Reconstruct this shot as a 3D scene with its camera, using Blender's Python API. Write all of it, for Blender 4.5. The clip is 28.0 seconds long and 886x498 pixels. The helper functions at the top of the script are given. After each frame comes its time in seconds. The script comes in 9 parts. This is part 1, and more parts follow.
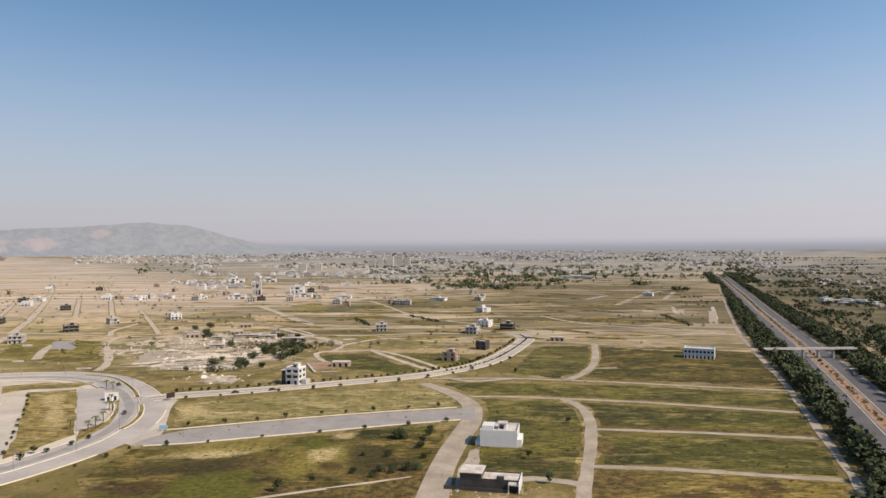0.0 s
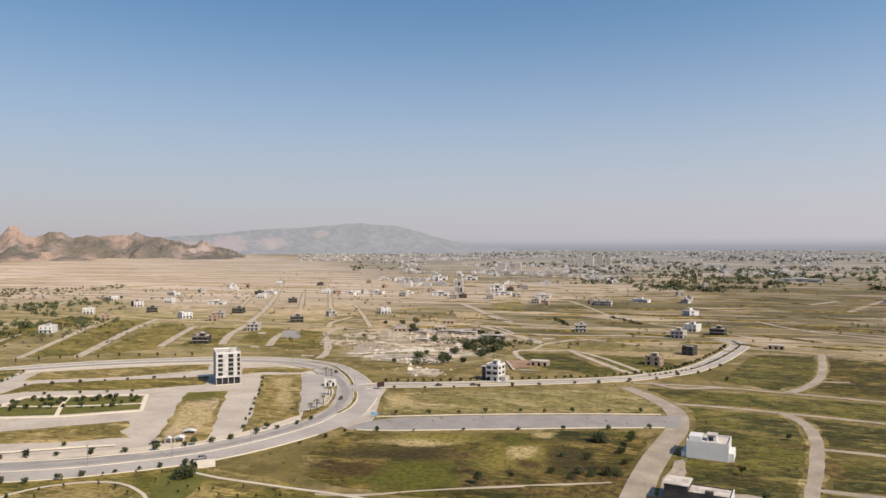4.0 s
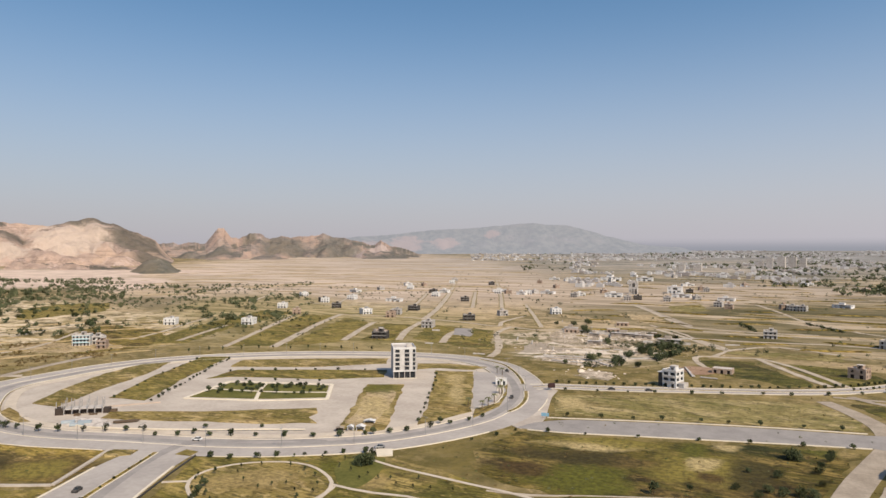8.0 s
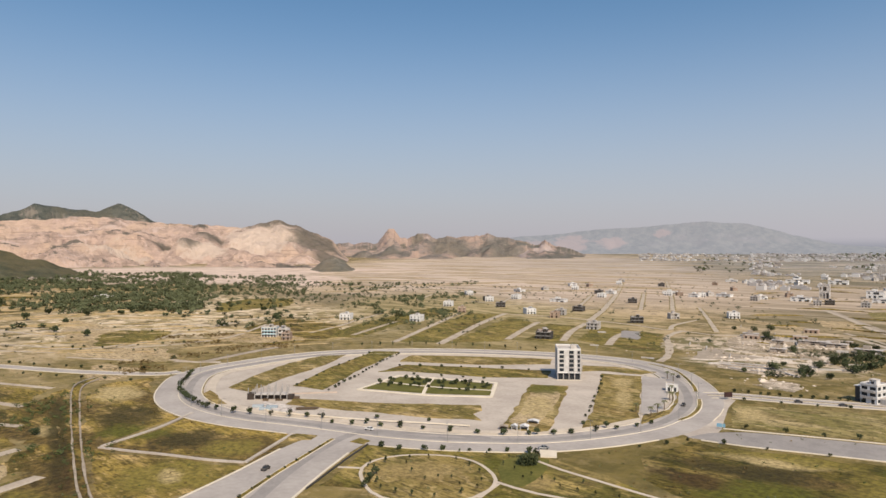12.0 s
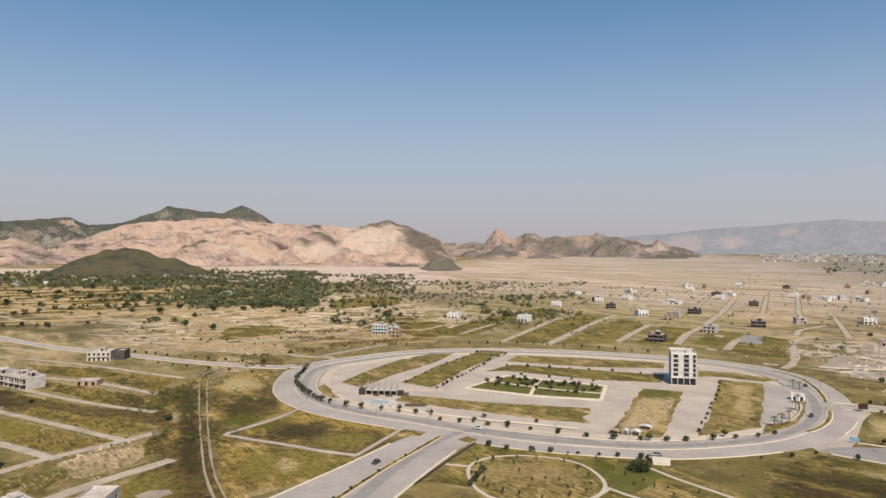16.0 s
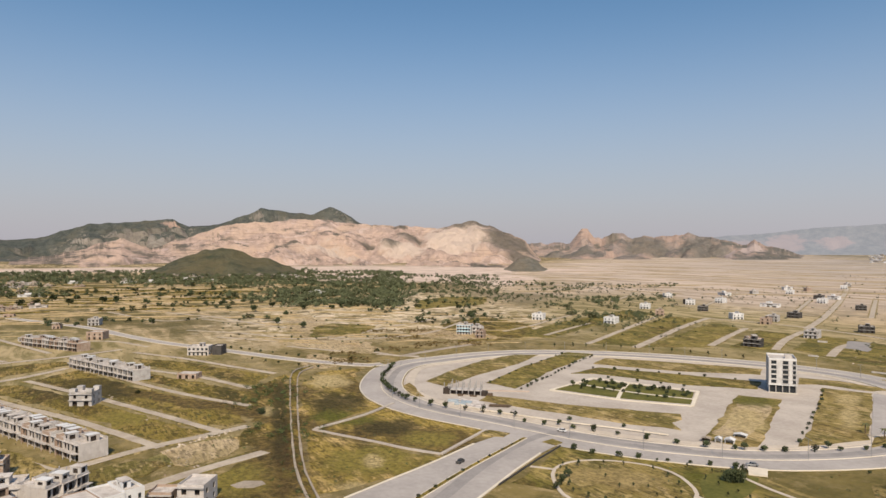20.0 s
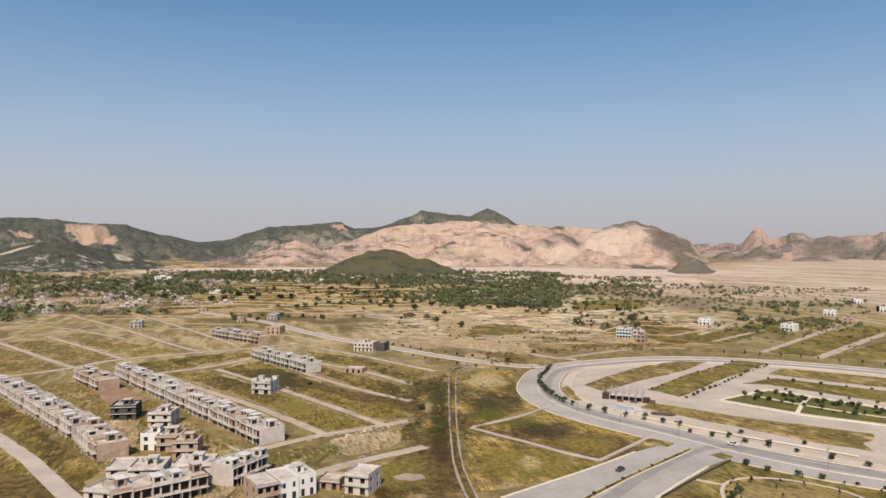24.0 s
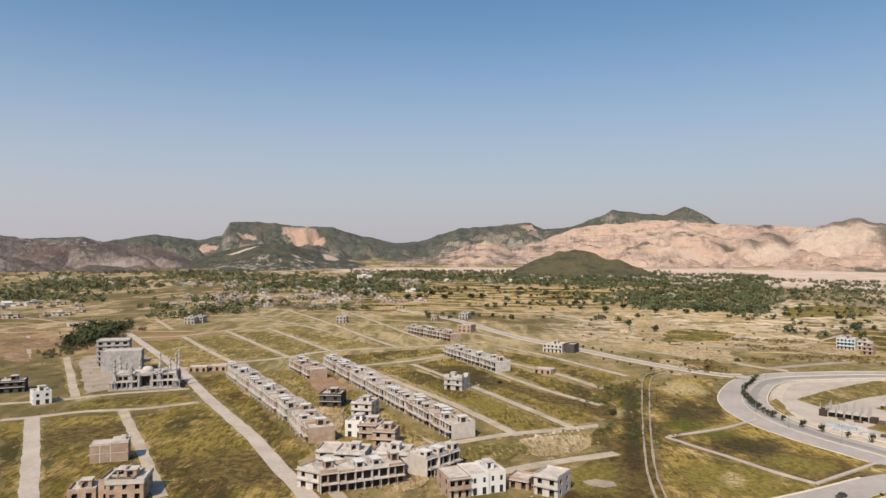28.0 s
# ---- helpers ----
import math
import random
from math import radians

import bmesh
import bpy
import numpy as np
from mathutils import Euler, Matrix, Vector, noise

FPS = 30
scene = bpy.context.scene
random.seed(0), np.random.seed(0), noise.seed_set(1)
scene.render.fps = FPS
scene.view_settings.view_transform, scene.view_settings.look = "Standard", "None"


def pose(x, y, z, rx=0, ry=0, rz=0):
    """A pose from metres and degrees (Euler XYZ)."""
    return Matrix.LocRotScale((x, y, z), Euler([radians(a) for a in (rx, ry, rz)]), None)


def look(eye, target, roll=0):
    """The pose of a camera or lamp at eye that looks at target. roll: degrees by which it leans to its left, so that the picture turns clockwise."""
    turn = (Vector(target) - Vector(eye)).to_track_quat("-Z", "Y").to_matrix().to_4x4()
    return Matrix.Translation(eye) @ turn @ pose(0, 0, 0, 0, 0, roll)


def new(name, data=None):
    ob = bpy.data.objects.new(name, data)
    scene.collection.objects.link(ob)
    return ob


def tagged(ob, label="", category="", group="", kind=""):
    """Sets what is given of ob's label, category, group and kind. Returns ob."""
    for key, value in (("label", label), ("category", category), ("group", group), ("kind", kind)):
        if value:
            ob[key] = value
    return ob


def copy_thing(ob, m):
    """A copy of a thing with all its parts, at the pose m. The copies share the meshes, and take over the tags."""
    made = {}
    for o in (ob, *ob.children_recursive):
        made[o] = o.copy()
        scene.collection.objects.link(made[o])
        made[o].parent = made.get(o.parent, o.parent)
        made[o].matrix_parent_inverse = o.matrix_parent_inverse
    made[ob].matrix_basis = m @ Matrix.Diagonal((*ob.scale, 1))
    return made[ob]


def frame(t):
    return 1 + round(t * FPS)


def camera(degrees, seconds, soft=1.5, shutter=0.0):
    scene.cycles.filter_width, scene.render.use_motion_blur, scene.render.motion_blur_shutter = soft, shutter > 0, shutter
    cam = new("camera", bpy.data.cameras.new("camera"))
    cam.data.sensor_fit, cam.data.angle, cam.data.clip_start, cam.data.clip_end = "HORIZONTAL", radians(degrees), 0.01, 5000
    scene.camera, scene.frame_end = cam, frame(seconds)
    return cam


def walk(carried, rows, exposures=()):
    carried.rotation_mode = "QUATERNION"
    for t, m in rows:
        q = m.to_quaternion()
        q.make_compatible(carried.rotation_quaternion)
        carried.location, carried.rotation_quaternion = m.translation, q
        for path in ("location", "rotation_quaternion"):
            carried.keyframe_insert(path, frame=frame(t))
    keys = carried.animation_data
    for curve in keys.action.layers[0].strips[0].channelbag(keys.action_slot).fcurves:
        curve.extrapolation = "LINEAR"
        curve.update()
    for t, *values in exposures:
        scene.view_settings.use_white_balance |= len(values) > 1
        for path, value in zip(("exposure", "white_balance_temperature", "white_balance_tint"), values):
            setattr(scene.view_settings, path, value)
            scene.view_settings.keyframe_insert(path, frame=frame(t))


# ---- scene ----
# ---------------------------------------------------------------- camera
# A drone hovers at one point above a half-built housing estate and turns to its left.
EYE_Z = 85.0
cam = camera(65.16, 28.0, soft=1.5)
PATH = [
    (0, 0, 0, EYE_Z, 90.03, 0.28, 0.00),
    (0.5, 0, 0, EYE_Z, 90.04, 0.23, 3.24),
    (1, 0, 0, EYE_Z, 90.02, 0.22, 5.77),
    (1.5, 0, 0, EYE_Z, 90.03, 0.18, 7.47),
    (2, 0, 0, EYE_Z, 90.03, 0.16, 9.20),
    (2.5, 0, 0, EYE_Z, 90.02, 0.15, 10.98),
    (3, 0, 0, EYE_Z, 90.03, 0.14, 12.78),
    (3.5, 0, 0, EYE_Z, 90.03, 0.12, 14.56),
    (5.5, 0, 0, EYE_Z, 90.03, 0.09, 21.63),
    (6, 0, 0, EYE_Z, 90.04, 0.07, 23.36),
    (6.5, 0, 0, EYE_Z, 90.03, 0.07, 25.12),
    (7, 0, 0, EYE_Z, 90.05, 0.07, 26.86),
    (7.5, 0, 0, EYE_Z, 90.05, 0.08, 28.60),
    (8, 0, 0, EYE_Z, 90.04, 0.07, 30.38),
    (8.5, 0, 0, EYE_Z, 90.04, 0.04, 32.12),
    (9, 0, 0, EYE_Z, 90.03, 0.01, 33.85),
    (9.5, 0, 0, EYE_Z, 90.04, -0.01, 35.61),
    (10, 0, 0, EYE_Z, 90.04, -0.02, 37.35),
    (10.5, 0, 0, EYE_Z, 90.01, 0.02, 39.09),
    (11, 0, 0, EYE_Z, 90.02, 0.05, 40.78),
    (11.5, 0, 0, EYE_Z, 90.03, 0.03, 42.34),
    (12, 0, 0, EYE_Z, 90.03, 0.02, 43.86),
    (12.5, 0, 0, EYE_Z, 90.02, 0.04, 45.15),
    (14.5, 0, 0, EYE_Z, 90.02, 0.02, 49.57),
    (15, 0, 0, EYE_Z, 90.01, 0.02, 50.68),
    (15.5, 0, 0, EYE_Z, 90.01, -0.01, 51.73),
    (16, 0, 0, EYE_Z, 90.00, -0.04, 52.72),
    (16.5, 0, 0, EYE_Z, 90.00, -0.08, 53.54),
    (17, 0, 0, EYE_Z, 90.00, -0.07, 54.18),
    (17.5, 0, 0, EYE_Z, 90.01, -0.07, 54.85),
    (18, 0, 0, EYE_Z, 90.00, -0.06, 55.52),
    (18.5, 0, 0, EYE_Z, 89.99, -0.07, 56.28),
    (19, 0, 0, EYE_Z, 90.01, -0.08, 57.39),
    (19.5, 0, 0, EYE_Z, 90.03, -0.06, 58.52),
    (20, 0, 0, EYE_Z, 90.02, -0.08, 59.67),
    (20.5, 0, 0, EYE_Z, 90.01, -0.08, 60.88),
    (21, 0, 0, EYE_Z, 90.04, -0.08, 62.08),
    (21.5, 0, 0, EYE_Z, 90.05, -0.08, 63.55),
    (23.5, 0, 0, EYE_Z, 90.06, -0.08, 70.73),
    (24, 0, 0, EYE_Z, 90.09, -0.08, 72.58),
    (24.5, 0, 0, EYE_Z, 90.10, -0.08, 74.50),
    (25, 0, 0, EYE_Z, 90.10, -0.07, 76.47),
    (25.5, 0, 0, EYE_Z, 90.09, -0.05, 78.45),
    (26, 0, 0, EYE_Z, 90.11, -0.04, 80.41),
    (26.5, 0, 0, EYE_Z, 90.10, -0.06, 82.33),
    (27, 0, 0, EYE_Z, 90.11, -0.07, 84.28),
    (27.5, 0, 0, EYE_Z, 90.12, -0.07, 86.20),
    (28, 0, 0, EYE_Z, 90.12, -0.08, 88.11),
]
walk(cam, [(t, pose(*p)) for t, *p in PATH], [(0, 0.12, 6500, 11), (6, 0.08, 6500, 11), (10, 0.05, 6500, 11), (16, 0.0, 6500, 11), (21, 0.0, 6500, 11), (26, 0.08, 6500, 11), (28, 0.08, 6500, 11)])

# ---------------------------------------------------------------- sky, sun, exposure
SUN_AZIMUTH, SUN_ELEVATION = 115.0, 44.0      # degrees clockwise from +y; above the horizon
world = bpy.data.worlds.new("sky")
scene.world = world
world.use_nodes = True
wn, wl = world.node_tree.nodes, world.node_tree.links
sky = wn.new("ShaderNodeTexSky")
sky.sky_type, sky.sun_disc = "NISHITA", False
sky.sun_elevation, sky.sun_rotation = radians(SUN_ELEVATION), radians(SUN_AZIMUTH)
sky.altitude, sky.air_density, sky.dust_density, sky.ozone_density = 0, 1.0, 1.0, 2.2
blue = wn.new("ShaderNodeHueSaturation")
blue.inputs["Hue"].default_value, blue.inputs["Saturation"].default_value, blue.inputs["Value"].default_value = 0.494, 1.14, 1.12
wl.new(sky.outputs[0], blue.inputs["Color"])
# the dusty layer that pales the sky towards the horizon
up = wn.new("ShaderNodeSeparateXYZ")
wl.new(wn.new("ShaderNodeTexCoord").outputs["Generated"], up.inputs[0])
dust = wn.new("ShaderNodeMapRange")
dust.interpolation_type = "SMOOTHSTEP"
dust.inputs[1].default_value, dust.inputs[2].default_value = 0.36, -0.06
dust.inputs[3].default_value, dust.inputs[4].default_value = 0.0, 0.95
wl.new(up.outputs[2], dust.inputs[0])
pale_sky = wn.new("ShaderNodeMix")
pale_sky.data_type = "RGBA"
pale_sky.inputs[7].default_value = (4.74, 4.54, 5.08, 1)
wl.new(dust.outputs[0], pale_sky.inputs[0])
wl.new(blue.outputs[0], pale_sky.inputs[6])
# the dust scatters more light on the sun's side of the sky
toward = wn.new("ShaderNodeVectorMath")
toward.operation = "DOT_PRODUCT"
toward.inputs[1].default_value = (math.sin(radians(SUN_AZIMUTH)), math.cos(radians(SUN_AZIMUTH)), 0)
wl.new(up.inputs[0].links[0].from_socket, toward.inputs[0])
glow = wn.new("ShaderNodeMath")
glow.operation = "MULTIPLY_ADD"
glow.inputs[1].default_value, glow.inputs[2].default_value = 0.21, 1.12
wl.new(toward.outputs["Value"], glow.inputs[0])
lit_sky = wn.new("ShaderNodeVectorMath")
lit_sky.operation = "SCALE"
wl.new(pale_sky.outputs[2], lit_sky.inputs[0])
wl.new(glow.outputs[0], lit_sky.inputs["Scale"])
wl.new(lit_sky.outputs[0], wn["Background"].inputs[0])
wn["Background"].inputs[1].default_value = 0.101
sun = new("sun", bpy.data.lights.new("sun", "SUN"))
sun.data.energy, sun.data.angle, sun.data.color = 4.9, radians(0.6), (1.0, 0.845, 0.63)
sa, se = radians(SUN_AZIMUTH), radians(SUN_ELEVATION)
sun.matrix_world = look((900 * math.sin(sa), 900 * math.cos(sa), 900 * math.tan(se)), (0, 0, 0))

# ---------------------------------------------------------------- terrain height
def ground_z(x, y):
    """The plain is flat for 1.3 km round the drone, then climbs gently to the foot of the hills."""
    u = min(max((math.hypot(x, y) - 1300) / 3600, 0), 1)
    return 74 * u ** 1.5


# ---------------------------------------------------------------- node helpers
class Nodes:
    """A short way to write a material's node tree."""

    def __init__(self, name, rough=0.9, metal=0.0):
        self.m = bpy.data.materials.new(name)
        self.m.use_nodes = True
        self.n, self.l = self.m.node_tree.nodes, self.m.node_tree.links
        self.b = self.n["Principled BSDF"]
        self.b.inputs["Roughness"].default_value, self.b.inputs["Metallic"].default_value = rough, metal
        self.b.inputs["Specular IOR Level"].default_value = 0.25
        self.pos = self.n.new("ShaderNodeNewGeometry").outputs["Position"]
        self.edges = {}       # one ragged-edge noise for each size of patch

    def put(self, socket, v):
        if isinstance(v, bpy.types.NodeSocket):
            self.l.new(v, socket)
        elif isinstance(v, tuple) and len(v) == 3 and socket.type == "RGBA":
            socket.default_value = (*v, 1)
        else:
            socket.default_value = v

    def math(self, op, a, b=0.0, clamp=False):
        n = self.n.new("ShaderNodeMath")
        n.operation, n.use_clamp = op, clamp
        self.put(n.inputs[0], a), self.put(n.inputs[1], b)
        return n.outputs[0]

    def mapped(self, scale=(1, 1, 1), turn=0.0, place=(0, 0, 0), vec=None):
        n = self.n.new("ShaderNodeMapping")
        n.vector_type = "POINT"
        n.inputs["Scale"].default_value, n.inputs["Rotation"].default_value = scale, (0, 0, radians(turn))
        n.inputs["Location"].default_value = place
        self.l.new(vec or self.pos, n.inputs[0])
        return n.outputs[0]

    def noise(self, size, detail=4.0, vec=None, rough=0.55, warp=0.0):
        """Noise whose features are about size metres across."""
        n = self.n.new("ShaderNodeTexNoise")
        n.inputs["Scale"].default_value, n.inputs["Detail"].default_value = 1.0 / size, detail
        n.inputs["Roughness"].default_value, n.inputs["Distortion"].default_value = rough, warp
        self.l.new(vec or self.pos, n.inputs["Vector"])
        return n.outputs["Fac"]

    def cells(self, size, vec=None):
        n = self.n.new("ShaderNodeTexVoronoi")
        n.inputs["Scale"].default_value = 1.0 / size
        self.l.new(vec or self.pos, n.inputs["Vector"])
        s = self.n.new("ShaderNodeSeparateColor")
        self.l.new(n.outputs["Color"], s.inputs[0])
        return s.outputs[0]

    def ramp(self, v, lo, hi):
        n = self.n.new("ShaderNodeMapRange")
        n.interpolation_type, n.clamp = "SMOOTHSTEP", True
        self.put(n.inputs[0], v)
        n.inputs[1].default_value, n.inputs[2].default_value = lo, hi
        return n.outputs[0]

    def mix(self, f, a, b):
        n = self.n.new("ShaderNodeMix")
        n.data_type = "RGBA"
        self.put(n.inputs[0], f), self.put(n.inputs[6], a), self.put(n.inputs[7], b)
        return n.outputs[2]

    def patch(self, centre, radii, turn=0.0, soft=0.5, ragged=0.5, size=60.0):
        """1 inside a ragged oval patch of the land, 0 outside."""
        c, s = math.cos(radians(-turn)), math.sin(radians(-turn))
        at = (-(c * centre[0] - s * centre[1]) / radii[0], -(s * centre[0] + c * centre[1]) / radii[1], 0)
        n = self.n.new("ShaderNodeMapping")
        n.inputs["Rotation"].default_value = (0, 0, radians(-turn))
        self.l.new(self.pos, n.inputs[0])
        k = self.n.new("ShaderNodeMapping")
        k.inputs["Scale"].default_value, k.inputs["Location"].default_value = (1 / radii[0], 1 / radii[1], 0), at
        self.l.new(n.outputs[0], k.inputs[0])
        d = self.n.new("ShaderNodeVectorMath")
        d.operation = "LENGTH"
        self.l.new(k.outputs[0], d.inputs[0])
        if size not in self.edges:
            self.edges[size] = self.math("SUBTRACT", self.noise(size, 8, rough=0.68), 0.5)
        wob = self.math("MULTIPLY", self.edges[size], ragged * 2)
        return self.math("SUBTRACT", 1.0, self.ramp(self.math("ADD", d.outputs["Value"], wob), 1 - soft, 1 + soft * 0.4))

    def bump(self, v, strength, dist):
        n = self.n.new("ShaderNodeBump")
        n.inputs["Strength"].default_value, n.inputs["Distance"].default_value = strength, dist
        self.l.new(v, n.inputs["Height"])
        self.l.new(n.outputs[0], self.b.inputs["Normal"])

    def random(self):
        return self.n.new("ShaderNodeObjectInfo").outputs["Random"]

    def island(self):
        return self.n.new("ShaderNodeNewGeometry").outputs["Random Per Island"]

    def done(self, colour):
        self.put(self.b.inputs["Base Color"], colour)
        return self.m


def plain(name, a, b, size, rough=0.9, grain=0.0, vary=0.0, bump=0.0, metal=0.0):
    """Two tones mixed by stains of that size and by a finer grain; vary: how far copies differ in tone."""
    n = Nodes(name, rough, metal)
    f = n.math("ADD", n.math("MULTIPLY", n.noise(size, 5), 0.65), n.math("MULTIPLY", n.noise(size / 9, 3), 0.35))
    c = n.mix(n.ramp(f, 0.32, 0.68), a, b)
    if vary:
        dark = tuple(v * (1 - vary) for v in a)
        c = n.mix(n.math("MULTIPLY", n.random(), 0.7), c, dark)
    if bump:
        n.bump(n.noise(max(size / 20, 0.05), 3), 0.4, bump)
    return n.done(c)


def masonry(name, a, b, patch, share=0.5, vary=0.2):
    """A weathered wall: two tones of render, patches where the blockwork shows, rain streaks, grime."""
    n = Nodes(name, 0.92)
    c = n.mix(n.ramp(n.noise(3.5, 5), 0.36, 0.64), a, b)
    c = n.mix(n.math("MULTIPLY", n.ramp(n.noise(4.2, 6, n.mapped((1, 1, 1.6), 20, (7, 3, 1)), 0.68), 0.55, 0.60), share), c, patch)
    streak = n.noise(1, 5, n.mapped((1 / 0.5, 1 / 0.5, 1 / 5.0)), 0.65)
    c = n.mix(n.math("MULTIPLY", n.ramp(streak, 0.52, 0.66), 0.45), c, tuple(v * 0.55 for v in b))
    c = n.mix(n.math("MULTIPLY", n.random(), vary * 2), c, tuple(v * 0.7 for v in a))
    n.bump(n.noise(0.4, 4), 0.4, 0.02)
    return n.done(c)


# ---------------------------------------------------------------- materials
# patches of the sward: the big meadow
MEADOW_SWARD = (
    ("tan", (-153, 251), (27, 34), 31),
    ("green", (-89, 244), (24, 19), 20),
    ("dark", (-99, 273), (28, 11), 20),
    ("rust", (-108, 248), (11, 10), 23),
    ("yellow", (-50, 281), (21, 24), 10),
    ("straw", (-96, 292), (22, 8), 18),
    ("yellow", (-90, 301), (27, 10), 17),
    ("straw", (-97, 289), (9, 6), 19),
    ("green", (-57, 306), (7, 18), 11),
    ("straw", (-50, 288), (8, 10), 10),
    ("dark", (-91, 272), (15, 8), 19),
    ("green", (-81, 248), (15, 16), 18),
    ("dark", (-32, 282), (10, 24), 6),
    ("green", (-12, 334), (13, 12), 2),
    ("straw", (-46, 320), (6, 9), 8),
    ("tan", (-1, 333), (5, 10), 0),
    ("rust", (-45, 272), (6, 7), 9),
)
# patches of the sward: the western lots
WEST_SWARD = (
    ("dark", (-299, 146), (14, 19), 64),
    ("yellow", (-271, 151), (14, 14), 61),
    ("straw", (-423, 162), (13, 20), 69),
    ("dark", (-356, 140), (16, 32), 69),
    ("yellow", (-254, 117), (23, 26), 65),
    ("straw", (-255, 117), (5, 10), 65),
    ("rust", (-291, 91), (4, 64), 73),
    ("straw", (-228, 99), (7, 7), 67),
    ("green", (-324, 133), (17, 14), 68),
    ("straw", (-360, 105), (5, 12), 74),
    ("dark", (-470, 28), (29, 44), 87),
    ("dark", (-354, 109), (5, 104), 73),
    ("yellow", (-262, 54), (28, 19), 78),
    ("straw", (-423, 161), (14, 28), 69),
    ("green", (-330, 130), (12, 17), 68),
    ("yellow", (-380, 36), (19, 22), 85),
)
# patches of the sward: inside the ring and the park
RING_SWARD = (
    ("straw", (-223, 305), (12, 31), 36),
    ("straw", (-223, 397), (8, 17), 29),
    ("straw", (-199, 355), (5, 26), 29),
    ("green", (-248, 347), (13, 19), 36),
    ("straw", (-133, 368), (9, 20), 20),
    ("tan", (-152, 207), (8, 10), 36),
    ("tan", (-191, 186), (19, 12), 46),
    ("green", (-173, 210), (7, 10), 40),
)


def reed_beds(n, c, sward=True):
    """Browned-off reeds in the damp hollows, and the patches of the sward."""
    reed = n.mix(n.ramp(n.noise(3.5, 7, rough=0.75), 0.42, 0.6), (0.046, 0.032, 0.009), (0.17, 0.115, 0.034))
    for centre, radii, turn in (((-86.6, 274.7), (46, 8), 12), ((-35, 264.7), (34, 9), -20), ((-44.2, 244.5), (50, 5), -8), ((-12.9, 255.7), (14, 16), 10), ((-272.2, 151.5), (40, 18), 30),
                                ((-294.9, 133), (24, 9), -30), ((-406.4, 126.2), (30, 22), 0), ((-348.5, 103.4), (60, 14), 20), ((-400.9, 167.5), (40, 12), 10), ((-272.9, -67), (30, 20), 40), ((-326.1, -152.5), (26, 22), 10),
                                ((-267.3, 81.5), (14, 60), 75), ((-404.7, 71.6), (60, 10), 30), ((68.4, 296.7), (5, 20), 0), ((61.6, 253.6), (16, 18), 0), ((108, 325), (90, 4), -4)):
        c = n.mix(n.math("MULTIPLY", n.patch(centre, radii, turn, 0.4, 1.3, 16), 0.9), c, reed)
    if not sward:
        return c
    # patches of the sward: fresh green, yellowing, straw, bare tan, rusty dark
    tuft = n.noise(2.4, 6, rough=0.72)
    tones = {}
    for key, v in (("green", (0.098, 0.096, 0.011)), ("yellow", (0.205, 0.165, 0.034)), ("straw", (0.43, 0.335, 0.16)), ("tan", (0.30, 0.222, 0.088)), ("dark", (0.048, 0.038, 0.009)), ("rust", (0.065, 0.037, 0.011))):
        tones[key] = n.mix(n.ramp(tuft, 0.38, 0.62), tuple(0.55 * q for q in v), tuple(1.2 * q for q in v))
    for tone, centre, radii, turn in MEADOW_SWARD + WEST_SWARD + RING_SWARD:
        c = n.mix(n.math("MULTIPLY", n.patch(centre, radii, turn, 0.55, 1.1, 16), 0.85), c, tones[tone])
    return c


